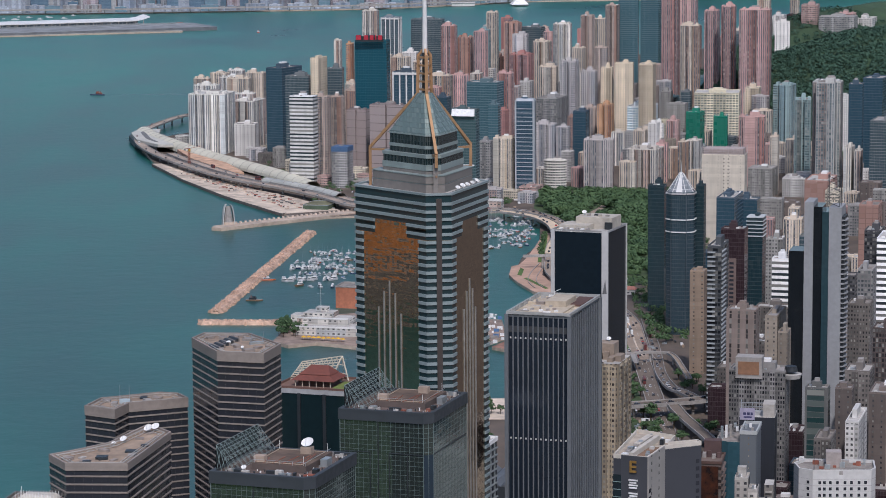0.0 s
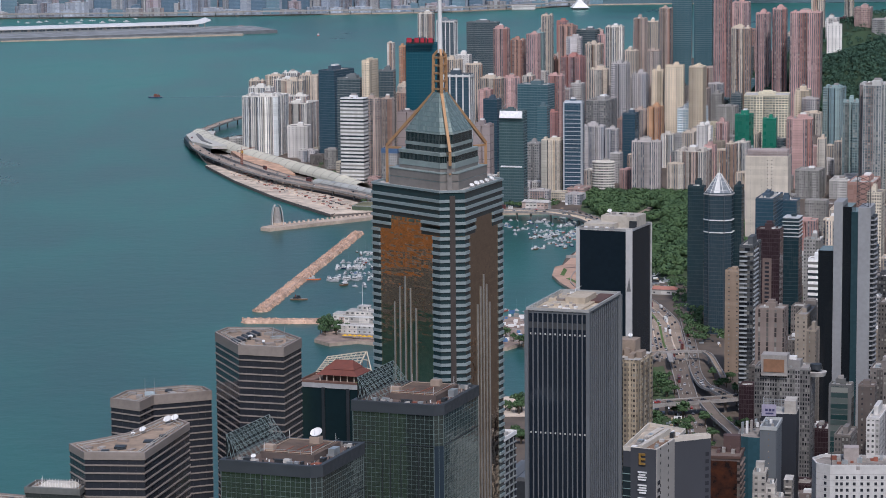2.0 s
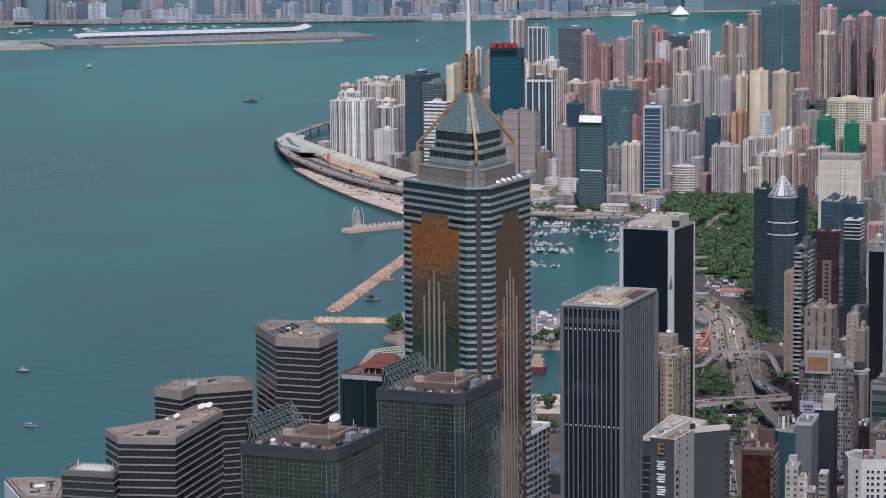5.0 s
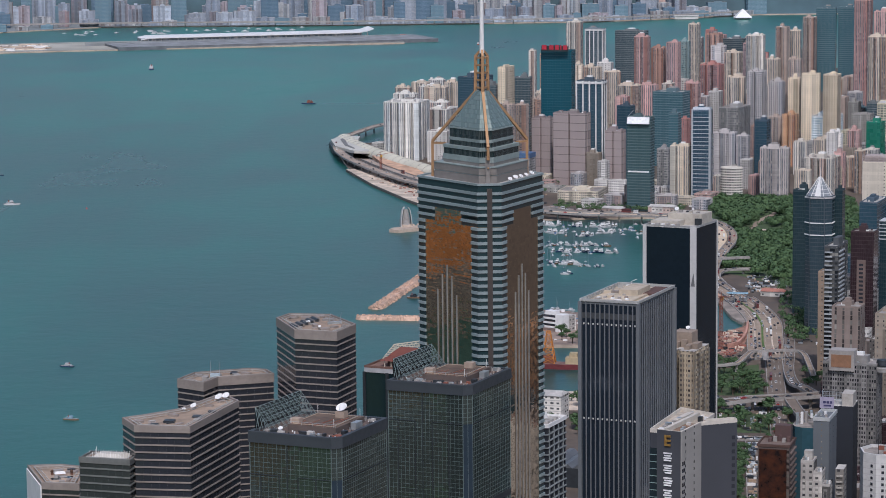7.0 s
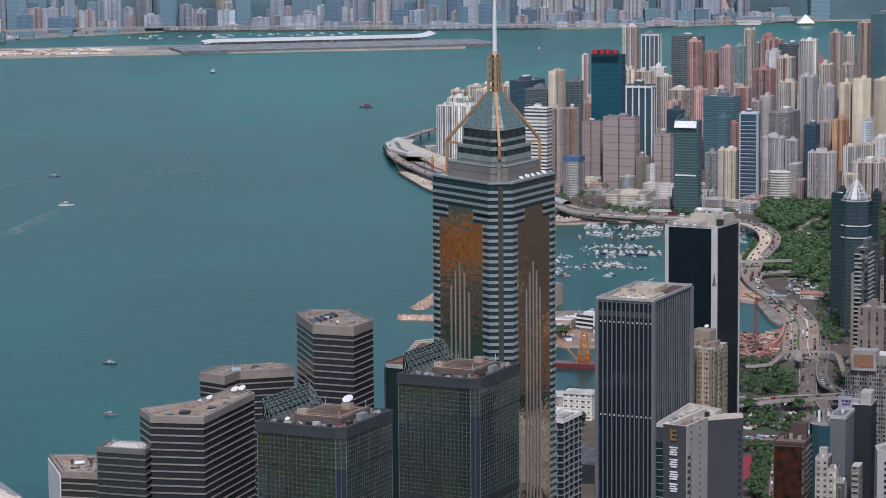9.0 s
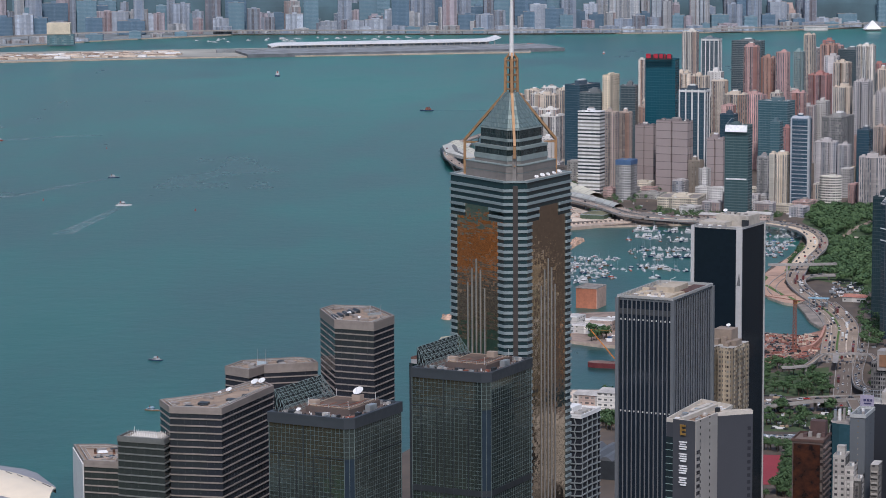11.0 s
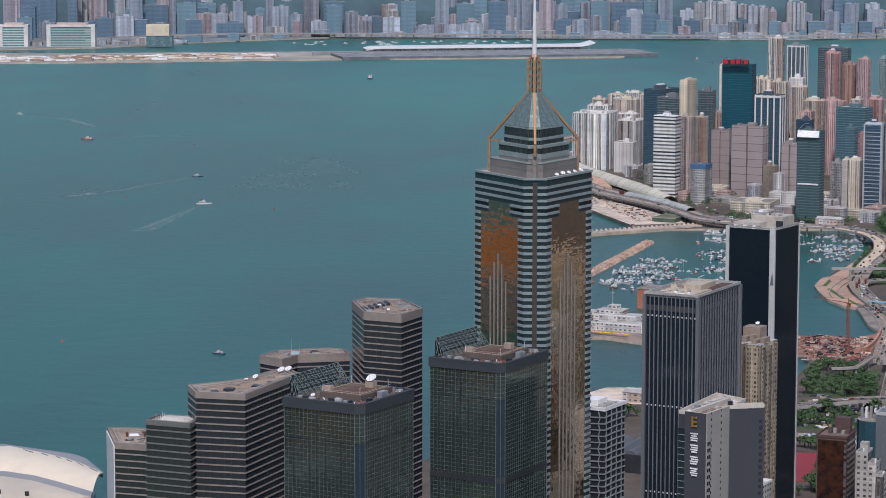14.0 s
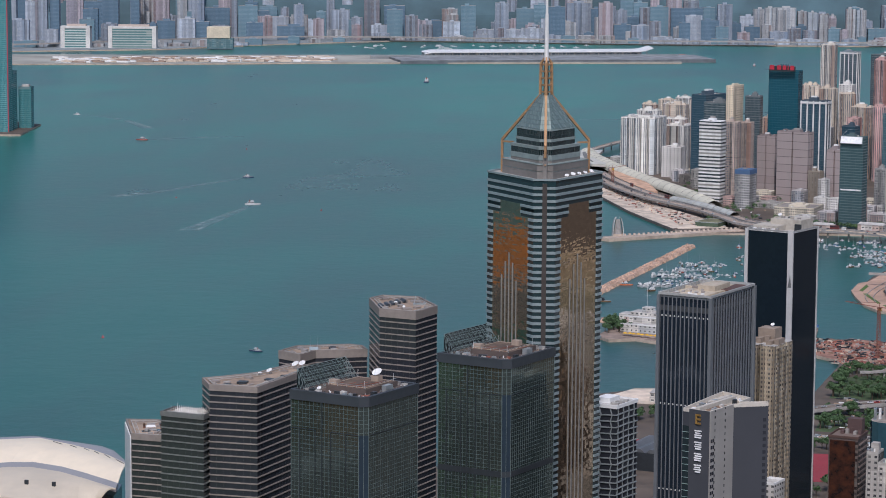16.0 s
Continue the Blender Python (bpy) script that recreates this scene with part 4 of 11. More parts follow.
    rail.beam((-w * .2, -d * .25, h + 2.0), (w * .33, -d * .25, h + 2.0), 0.05).beam((w * .33, -d * .25, h + 2.0), (w * .33, d * .33, h + 2.0), 0.05)
    part("railing", rail, STEEL, root)
    for k, (px, py, sx, sy, sz) in enumerate(((-0.16, -0.16, 2.6, 2.0, 1.3), (0.14, 0.22, 2.6, 2.2, 1.6), (0.40, 0.06, 1.6, 3.5, 1.8), (0.42, -0.22, 1.2, 1.8, 1.0), (-0.30, -0.38, 1.0, 1.0, 0.9), (0.05, -0.36, 3.0, 0.8, 0.8), (0.22, -0.38, 1.2, 0.9, 0.6))):
        zb = h + 1.2 if k < 2 else h - 0.4
        part("plant_unit", Geo().box(px * w - sx / 2, px * w + sx / 2, py * d - sy / 2, py * d + sy / 2, zb, zb + sz), (plain("tan_unit", (0.36, 0.28, 0.22), 0.8), STEEL, DARK)[0 if k < 2 else 1 + k % 2], root)
    for k in range(18):
        px, py = rnd.uniform(-w * .44, w * .44), rnd.choice((-1, 1)) * rnd.uniform(d * .36, d * .44)
        if px < -w * .2 and py > 0:
            continue
        part("plant_unit", Geo().box(px, px + rnd.uniform(.4, 2.0), py - .4, py + rnd.uniform(.3, .8), h - .4, h + rnd.uniform(.0, .8)), rnd.choice((STEEL, DARK, RUST, CONC, ROOF_PALE)), root)
    pipes = Geo()
    for k in range(6):
        px = -w * .18 + k * w * .09
        pipes.beam((px, -d * .24, h + 1.3), (px + rnd.uniform(-1, 1), -d * .1 + d * .06 * k, h + 1.3), .1)
    part("pipework", pipes, RUST, root)["kind"] = "stuff"
    fit = Geo()
    for k in range(60):
        px, py = (rnd.uniform(-w * .40, w * .46), rnd.uniform(-d * .46, -d * .29)) if k % 2 else (rnd.uniform(w * .35, w * .46), rnd.uniform(-d * .4, d * .45))
        sx, sz = rnd.uniform(.06, .3), rnd.uniform(.15, .8)
        fit.box(px, px + sx, py, py + rnd.uniform(.08, .4), h - .4, h - .4 + sz, rnd.choice((0, 1, 1, 2, 3)))
    for sx, sy in ((-.20, -.26), (.34, -.26), (.34, .34), (-.20, .34)):
        fit.beam((sx * w * .9, sy * d * .9, h + 1.2), (sx * w * .9, sy * d * .9, h + 3.4), .06, 0)
    for (ax, ay), (bx, by) in (((-.17, -.22), (.29, -.22)), ((.29, -.22), (.29, .29)), ((.29, .29), (-.17, .29)), ((-.17, .29), (-.17, -.22))):
        fit.beam((ax * w, ay * d, h + 1.35), (bx * w, by * d, h + 1.35), .1, 3)
    part("roof_clutter", fit, [WHITE, DARK, STEEL, plain("tan_pipe", (0.46, 0.36, 0.27), .7)], root)["kind"] = "stuff"
    # glazed screen along one edge, held by a sloping space frame
    scr = Geo()
    x0, y0, y1, hh, reach = -w / 2 + 0.5, -d * 0.42, d / 2 - 0.6, 5.6, 4.4
    nb, nr = 10, 4

    def node(k, j, layer):
        f = j / nr
        return (x0 + reach * f + (0.0 if not layer else .5 * (1 - f)), y0 + (y1 - y0) * (k + .5 * layer) / nb, h + .2 + hh * (1 - f) - (.85 * (1 - .3 * f) if layer else 0))
    for k in range(nb + 1):
        for j in range(nr):
            scr.beam(node(k, j, 0), node(k, j + 1, 0), 0.07)
            if k < nb:
                scr.beam(node(k, j, 1), node(k, j + 1, 1), 0.05)
    for j in range(nr + 1):
        scr.beam(node(0, j, 0), node(nb, j, 0), 0.07)
        for k in range(nb):
            scr.beam(node(k, j, 0), node(k, j, 1), 0.045)
            scr.beam(node(k, j, 1), node(k + 1, j, 0), 0.045)
            if k < nb - 1:
                scr.beam(node(k, j, 1), node(k + 1, j, 1), 0.05)
    for k in (0, nb):
        yy = node(k, 0, 0)[1]
        for j in range(nr):
            p, q = node(k, j, 0), node(k, j + 1, 0)
            scr.beam(p, (q[0] + .2, yy, h - .3), 0.06)
            scr.beam(q, (p[0], yy, h - .3), 0.06)
    screen = part("roof_screen", scr, plain("pale_green_steel", (0.26, 0.32, 0.31), 0.5, 0.3), root, "pale green steel space frame")
    g = Geo()
    for k in range(nb):
        for j in range(5):
            ya, yb, fa, fb = y0 + (y1 - y0) * k / nb, y0 + (y1 - y0) * (k + 1) / nb, j / 5, (j + 1) / 5
            q = [(x0 - .12, ya + .05, h - .3 + (hh + .5) * fa), (x0 - .12, ya + .05, h - .3 + (hh + .5) * fb), (x0 - .12, yb - .05, h - .3 + (hh + .5) * fb), (x0 - .12, yb - .05, h - .3 + (hh + .5) * fa)]
            g.face(q[::-1])
            g.face([(p[0] + .08, p[1], p[2]) for p in q])
    part("glass_panel", g, glassy("screen_glass", (0.02, 0.035, 0.04), 0.12, 0.1), screen, "dark tinted screen glass")["kind"] = "stuff"
    return root


GREEN_MIRROR = glassy("green_mirror_glass", (0.125, 0.165, 0.155), 0.05, 0.8, 0.03, 0.3, pane=1.25)
ux, vx = Vector((math.cos(radians(-18.3)), math.sin(radians(-18.3)))), Vector((-math.sin(radians(-18.3)), math.cos(radians(-18.3))))


def from_corner(mx, my, w, d, rot):
    r = radians(rot)
    return mx - w / 2 * math.cos(r) - d / 2 * math.sin(r), my - w / 2 * math.sin(r) + d / 2 * math.cos(r)


cx, cy = from_corner(-24.1, -132.5, 25.1, 27.7, -18.3)
curtain_tower(cx, cy, 25.1, 27.7, 106.8 - LAND_Z, -18.3, GREEN_MIRROR, 1)
r = radians(-18.3)
for dx, dy, rr, zz in ((3.5, 6.5, 1.9, 1.5), (-6.5, -8.5, 0.8, 0)):
    dish(cx + dx * math.cos(r) - dy * math.sin(r), cy + dx * math.sin(r) + dy * math.cos(r), 106.8 - 0.38 + (2.3 if zz else 0), rr, -25 if zz else -10)
cx, cy = from_corner(1.9, -61.8, 24.7, 28.9, -18.0)
curtain_tower(cx, cy, 24.7, 28.9, 106.9 - LAND_Z, -18.0, GREEN_MIRROR, 2)


# the banded hotel towers
def banded_tower(name, poly, top, label, storey=2.08, head=2.9, clutter=0, seed=1, mat=None, band_h=0.40, glass=None):
    rnd = random.Random(seed)
    cx, cy = sum(p[0] for p in poly) / len(poly), sum(p[1] for p in poly) / len(poly)
    plan = [(p[0] - cx, p[1] - cy) for p in poly]
    h = top - LAND_Z
    root = thing(name, cx, cy, LAND_Z, 0, label, "hotel tower")
    part("glass_core", Geo().prism(shrink(plan, 0.22), 0, h - 1.6, 0), glass or STRIP_GLASS, root, "dark strip glass")
    ring = Geo().prism(plan, -band_h / 2, band_h / 2, 0, None, True).data("floor_band", mat or BAND_GREY)
    k, z = 0, h - head - storey * 0.7
    while z > 1:
        ob = part("floor_band", ring, None, root)
        ob.location = (0, 0, z)
        z -= storey
    mul = Geo()
    n = len(plan)
    inner = shrink(plan, 0.14)
    for i in range(n):
        a, b = Vector(inner[i]), Vector(inner[(i + 1) % n])
        m = max(2, int((b - a).length / 2.1))
        for j in range(m):
            p = a + (b - a) * j / m
            mul.beam((*p, 0), (*p, h - head), 0.035)
    part("mullions", mul, DARK, root)["kind"] = "stuff"
    part("head_wall", Geo().prism(plan, h - head, h - 0.9, 0, 1), [mat or BAND_GREY, plain("tan_roof_deck", (0.30, 0.225, 0.165), .9, var=.35, grain=.4, stain=.12)], root, "blank stone head band")
    part("parapet", parapet(Geo(), plan, h - 1.0, h, 0.5), mat or BAND_GREY, root)
    deck = shrink(plan, 1.6)
    fr = Geo()
    for i in range(len(deck)):
        a, b = deck[i], deck[(i + 1) % len(deck)]
        fr.beam((*a, h - 0.2), (*b, h - 0.2), 0.16)
    walk_in = shrink(plan, 3.0)
    for i in range(len(deck)):
        a, b, c, d_ = Vector(deck[i]), Vector(deck[(i + 1) % len(deck)]), Vector(walk_in[i]), Vector(walk_in[(i + 1) % len(deck)])
        fr.beam((*c, h - 0.5), (*d_, h - 0.5), 0.1)
        for k in range(int((b - a).length / 2.2)):
            f = (k + .5) / max(1, int((b - a).length / 2.2))
            fr.beam((*a.lerp(b, f), h - 0.5), (*c.lerp(d_, f), h - 0.5), 0.09)
    part("window_cleaning_rail", fr, plain("pale_rail", (0.38, 0.36, 0.33), 0.6), root)
    xs, ys = [p[0] for p in plan], [p[1] for p in plan]

    def inside(px, py, q):
        c = False
        for i in range(len(q)):
            (x1, y1), (x2, y2) = q[i], q[i - 1]
            if (y1 > py) != (y2 > py) and px < (x2 - x1) * (py - y1) / (y2 - y1) + x1:
                c = not c
        return c

    made, tries = 0, 0
    safe = shrink(plan, 2.6)
    while made < clutter and tries < 400:
        tries += 1
        px, py = rnd.uniform(min(xs), max(xs)), rnd.uniform(min(ys), max(ys))
        if not inside(px, py, safe):
            continue
        sx, sy, sz = rnd.uniform(0.5, 1.6), rnd.uniform(0.5, 1.6), rnd.uniform(0.3, 0.9)
        a = rnd.choice((0, 0.5, 1.1))
        q = [(px + sx * c * math.cos(a) - sy * s * math.sin(a), py + sx * c * math.sin(a) + sy * s * math.cos(a)) for c, s in ((-1, -1), (1, -1), (1, 1), (-1, 1))]
        part("roof_unit", Geo().prism(q, h - 0.9, h - 0.9 + sz, 0), rnd.choice((CONC, DARK, BAND_GREY, BAND_GREY)), root)
        made += 1
    return root


HX = [(-70.2, 44.3), (-60.6, 21.8), (-46.8, 18.0), (-43.0, 33.5), (-53.8, 52.0), (-67.6, 53.0)]
banded_tower("hotel_tower", HX, 108.2, "hexagonal hotel tower of black glass strips and grey-brown stone bands", clutter=16, seed=5)
ST = [(-95.6, -62.5), (-89.8, -73), (-74, -73.6), (-67.3, -36.2), (-74.6, -25.8), (-82.2, -48.8), (-90.2, -57.8)]
banded_tower("hotel_tower", ST, 97.3, "angled hotel block with black window strips and grey-brown bands", clutter=14, seed=6, head=2.0)
SR = [(-101.5, 38.7), (-91.7, 32.6), (-88.9, 42.4), (-78.1, 47.0), (-72.1, 49.8), (-75.7, 57.2), (-81.7, 59.0), (-98.5, 50.4)]
banded_tower("hotel_tower", SR, 89.1, "angled hotel block with a brown flat roof and banded black glass", clutter=8, seed=7)
L1 = [(-129.7, -38.8), (-119.7, -61.0), (-108.4, -62.2), (-111, -40), (-119.7, -37.1)]
banded_tower("hotel_wing", L1, 78.0, "stepped hotel wing with pale side wall and brown roof terrace", clutter=9, seed=8, head=2.0, glass=glassy("grey_green_strip", (0.045, 0.055, 0.052), 0.1, 0.2))
L2 = [(-105.6, -73.2), (-90.5, -76.2), (-89.5, -66.6), (-104.2, -64.6)]
banded_tower("hotel_wing", L2, 88.2, "grey-green glazed hotel wing with a white gravel roof", clutter=2, seed=9, head=1.6, mat=plain("grey_green_band", (0.15, 0.155, 0.145), 0.5), glass=glassy("grey_green_strip", (0.045, 0.055, 0.052), 0.1, 0.2))
tagged(part("white_wall_panel", Geo().prism([(-129.9, -39.2), (-119.9, -61.4), (-119.6, -61.2), (-129.5, -38.9)], 20, 77, 0), WHITE), "blank white end wall of the hotel wing", "wall panel", kind="structure")
tagged(part("gravel_roof", Geo().prism([(-103, -70.5), (-93, -73), (-91.5, -67.8), (-102, -66.2)], 87.35, 88.6, 0, None, False, [(-101, -69.8), (-94, -71.6), (-93, -68.6), (-100.5, -67.2)]), plain("pale_gravel", (0.50, 0.47, 0.42), .95, var=.3, grain=1.2)), "pale pebbled mound on the wing's roof", "roof", kind="structure")
g = Geo()
for k in range(16):
    px = -103 + 11.5 * k / 15
    g.beam((px, -70.6 - .23 * k / 15 * 11, 87.3), (px, -70.6 - .23 * k / 15 * 11, 89.0 + .5 * (k % 4 == 0)), .06)
    g.beam((px + .6, -66.4 - .12 * k, 87.3), (px + .6, -66.4 - .12 * k, 88.9), .06)
rail = thing("roof_railing", 0, 0, 0, 0, "row of white posts round a pebbled roof mound", "railing")
part("baluster_row", g, WHITE, rail)["kind"] = "stuff"
part("antenna", Geo().beam((-102, -67, 87.3), (-102, -67, 89.9), .07), WHITE, rail)
for (x, y, z, r_, az) in ((-58.5, 36, 107.35, 0.9, -20), (-54, 30, 107.35, 0.6, 10), (-73.6, -34, 96.45, 1.5, -30), (-72, -31.5, 96.45, 1.4, -20), (-78.6, -46, 96.45, 1.2, -30), (-80.8, -49, 96.45, 0.7, -10)):
    dish(x, y, z, r_, az)
mast = thing("antenna_frame", -90.5, 45.5, 88.2, 0, "small pale antenna frame with two whips on a roof", "antenna")
part("cabinet", Geo().box(-1.5, 1.5, -.5, .5, 0, 1.4), plain("pale_blue_cabinet", (0.40, 0.48, 0.52), 0.6), mast)
for s in (-1.4, 1.4):
    part("whip", Geo().cyl(s, 0, 1.4, 5.6, 0.1, 0.06, 6), STEEL, mast)
for k in range(5):
    sl = thing("roof_vent", -62.5 + 1.1 * k, 30.5 + 3.4 * k, 107.3, -62, "long dark sloping roof vent between pale copings", "vent", "roof vents")
    part("louvre", Geo().prism(rect(5.6, 1.5), 0, .9, 0, None, False, [(-2.8, .2), (2.8, .2), (2.8, .7), (-2.8, .7)]), DARK, sl)
    part("coping", Geo().box(-3, 3, .75, 1.15, 0, 1.0), BAND_GREY, sl)
# the wing's pool terrace
pt = thing("pool_terrace", -117.2, -49.5, 77.1, 25, "timber roof terrace with two dark pools and a white canopy", "terrace")
part("timber_deck", Geo().box(-4.6, 4.6, -7, 8, 0, .15), plain("weathered_timber", (0.36, 0.27, 0.20), .85, var=.3), pt)
for px, py in ((-1.8, -3.2), (1.9, -2.2)):
    part("pool", Geo().box(px - 1.4, px + 1.4, py - 1.3, py + 1.3, .15, .2), glassy("pool_water", (0.03, 0.045, 0.05), .1), pt)
part("canopy", Geo().prism(rect(3.2, 1.8), .9, 1.5, 0, None, True, rect(2.4, .4)), WHITE, pt)
for sx in (-1.4, 1.4):
    part("post", Geo().cyl(sx, 0, .15, .95, .08, n=6), STEEL, pt)
# two reddish upright shapes of unclear kind, built as planters
for px, py in ((-2.6, 1.0), (3.0, 1.6)):
    pl = thing("planter", -117.2 + px, -49.5 + py, 77.25, 0, "reddish upright shape of unclear kind, built as a planter", "planter", "terrace planters")
    part("pot", Geo().cyl(0, 0, 0, .5, .35, .45, 8), plain("clay_pot", (0.20, 0.10, 0.07), .85), pl)
    part("shrub", Geo().cyl(0, 0, .5, 1.2, .3, .5, 7).cyl(0, 0, 1.2, 1.6, .5, .15, 7), plain("red_shrub", (0.10, 0.055, 0.035), .9, var=.5), pl)
# gantry on the hexagonal tower
gd = thing("roof_gantry", -50.5, 38, 107.3, 25, "grey steel roof gantry with two raised arms", "gantry")
part("base", Geo().box(-2.2, 2.2, -0.6, 0.6, 0, 0.7), STEEL, gd)
for s in (-1.8, 1.8):
    part("arm", Geo().beam((s, 0, 0.7), (s + 0.5, 0, 3.4), 0.12), STEEL, gd)


# vertical-fin tower
def fin_tower():
    w, d, h, rot = 20.5, 39.0, 106.0 - LAND_Z, -16.8
    x, y = from_corner(42.9, 94.0, w, d, rot)
    root = thing("office_tower", x, y, LAND_Z, rot, "slate-grey office tower with tall vertical fins over dark glass", "office tower")
    glass = glassy("blue_black_glass", (0.018, 0.026, 0.038), 0.08, 0.1, 0.03)
    stone = plain("slate_fin", (0.138, 0.150, 0.160), 0.6, var=0.12)
    part("glass_wall", Geo().prism(rect(w - .8, d - .8), 0, h - 1.5), glass, root)
    fin = Geo().box(-0.17, 0.17, -0.36, 0.1, 0, h - .6).data("fin", stone)
    thin = Geo().box(-0.42, 0.42, -0.22, 0.1, 0, h - .6).data("fin", stone)
    for k in range(13):
        ob = part("fin", fin, None, root)
        ob.matrix_basis = pose(-w / 2 + 0.4 + (w - .8) * k / 12, -d / 2 + 0.42, 0)
    for k in range(17):
        ob = part("fin", thin, None, root)
        ob.matrix_basis = pose(w / 2 - 0.42, -d / 2 + 0.8 + (d - 1.6) * k / 16, 0, 0, 0, 90)
    for sx, sy in ((-1, -1), (1, -1), (1, 1), (-1, 1)):
        part("corner_pier", Geo().box(sx * w / 2 - .6, sx * w / 2 + .6, sy * d / 2 - .6, sy * d / 2 + .6, 0, h - .65), stone, root)
    part("side_wall", Geo().box(-w / 2 - .05, -w / 2 + .5, -d / 2, d / 2, 0, h - 2.4).box(-w / 2, w / 2, d / 2 - .5, d / 2 + .05, 0, h - 2.4), stone, root)
    light = Geo().box(-.24, .24, -.12, .0, -.28, .28).data("vent", plain("pale_vent", (0.5, 0.5, 0.48), 0.6))
    for zz in (h - 8.2, h - 40.5, h - 72):
        for k in range(12):
            ob = part("vent", light, None, root)
            ob.location = (-w / 2 + 0.4 + (w - .8) * (k + .5) / 12, -d / 2 + .38, zz)
    part("plant_grille", Geo().box(-w / 2 + .6, w / 2 - .6, -d / 2 + .36, -d / 2 + .5, h - 6.4, h - 4.4), plain("grey_grille", (0.05, 0.053, 0.057), 0.7), root)
    part("plant_grille", Geo().box(w / 2 - .5, w / 2 - .37, -d / 2 + .7, d / 2 - .7, h - 6.4, h - 4.4), MATS["grey_grille"], root)
    part("cornice", Geo().prism(rect(w - .5, d - .5), h - 1.5, h - .9, 0, 1), [stone, plain("tan_roof_felt", (0.46, 0.385, 0.285), .9, var=.4, grain=.4, stain=.12)], root)
    part("parapet", parapet(Geo(), rect(w - 1.0, d - 1.0), h - 2.4, h - .5, .25), plain("pale_coping", (0.30, 0.30, 0.28), 0.7), root)
    part("coping", parapet(Geo(), rect(w + .3, d + .3), h - .62, h + .25, .5), plain("light_coping", (0.36, 0.36, 0.345), .7, var=.15), root)
    beige = plain("beige_deck", (0.44, 0.37, 0.28), 0.9, var=0.3)
    part("roof_deck", Geo().box(-w * .33, w * .33, -d * .40, d * .30, h - .9, h - .3), beige, root)
    part("plant_room", Geo().box(-w * .08, w * .25, -d * .12, d * .22, h - .3, h + 1.6), plain("beige_wall", (0.46, 0.39, 0.30), 0.8), root)
    part("sunken_plant", Geo().box(w * .2, w * .43, d * .02, d * .43, h - .88, h - .2), plain("brown_louvre", (0.10, 0.055, 0.045), 0.8), root)
    for k in range(7):
        part("roof_unit", Geo().box(-w * .3 + 1.7 * k, -w * .3 + 1.7 * k + 1.0, -d * .38 + 2 * (k % 3), -d * .38 + 2 * (k % 3) + 1.2, h - .3, h + .25), (WHITE, CONC, BAND_GREY)[k % 3], root)
    rs = random.Random(5)
    for k in range(24):
        px, py = rs.uniform(-w * .42, w * .1), rs.uniform(-d * .44, d * .44)
        part("roof_unit", Geo().box(px, px + rs.uniform(.4, 2.6), py, py + rs.uniform(.4, 1.8), h - .9, h - .2 + rs.uniform(0, .7)), rs.choice((beige, CONC, ROOF_PALE, BAND_GREY, WHITE)), root)
    for k in range(13):
        part("parapet_fin", Geo().box(-w / 2 - .2, -w / 2 + .9, -d / 2 + 1 + (d - 2) * k / 12 - .25, -d / 2 + 1 + (d - 2) * k / 12 + .25, h - .9, h + .3), MATS["pale_coping"], root)
    dv = part("davit", Geo().beam((-3, 12, h - .9), (-3, 12, h + 1.8), .12).beam((-3, 12, h + 1.8), (-1.2, 13, h + 2.6), .1), WHITE, root)


fin_tower()


# black tower with white corner piers
def black_tower():
    w, d, h, rot = 21.2, 23.0, 116.8 - LAND_Z, -20.5
    x, y = from_corner(60.5, 205.6, w, d, rot)
    root = thing("office_tower", x, y, LAND_Z, rot, "black glass office tower with white concrete corner piers", "office tower")
    glass = glassy("black_mirror_glass", (0.010, 0.017, 0.024), 0.16, 0.0, 0.015, 0.35, 0.12)
    part("glass_wall", Geo().prism(rect(w - .6, d - .6), 0, h - .8, 0, 1), [glass, ROOF_PALE], root, "black glass")
    pier_m = plain("white_pier", (0.50, 0.49, 0.475), 0.7, var=0.12)
    for sx, sy, a, b in ((-1, -1, .9, .8), (1, -1, 1.6, 0.5), (1, 1, .5, .4), (-1, 1, .9, .8)):
        px, py = sx * w / 2, sy * d / 2
        part("corner_pier", Geo().box(min(px, px - sx * a * 1.35) - .1, max(px, px - sx * a * 1.35) + .1, min(py, py - sy * b) - .1, max(py, py - sy * b) + .1, 0, h), pier_m, root, "white concrete pier")
    part("emblem", Geo().prism([(w / 2 - 1.9, -d / 2 - .16), (w / 2 - .3, -d / 2 - .16), (w / 2 - .3, -d / 2 - .06), (w / 2 - 1.9, -d / 2 - .06)], h - 22.5, h - 17.5, 0, None, True, [(w / 2 - .9, -d / 2 - .16), (w / 2 - .85, -d / 2 - .16), (w / 2 - .85, -d / 2 - .06), (w / 2 - .9, -d / 2 - .06)]), plain("emblem_grey", (0.13, 0.13, 0.13), 0.5), root, "dark triangular emblem")
    part("parapet", parapet(Geo(), rect(w - .3, d - .3), h - .5, h + .1, .25), plain("grey_rim", (0.30, 0.30, 0.29), .7), root)
    cream = plain("cream_plant_wall", (0.44, 0.40, 0.34), 0.8, var=0.25)
    part("plant_room", Geo().box(-w * .22, w * .42, -d * .05, d * .42, h - .8, h + 3.4), cream, root)
    part("plant_room", Geo().box(-w * .42, w * .1, -d * .34, d * .1, h - .8, h + 1.2), cream, root)
    part("plant_door", Geo().box(w * .3, w * .43, -d * .08, -d * .049, h - .8, h + 1.8), DARK, root)
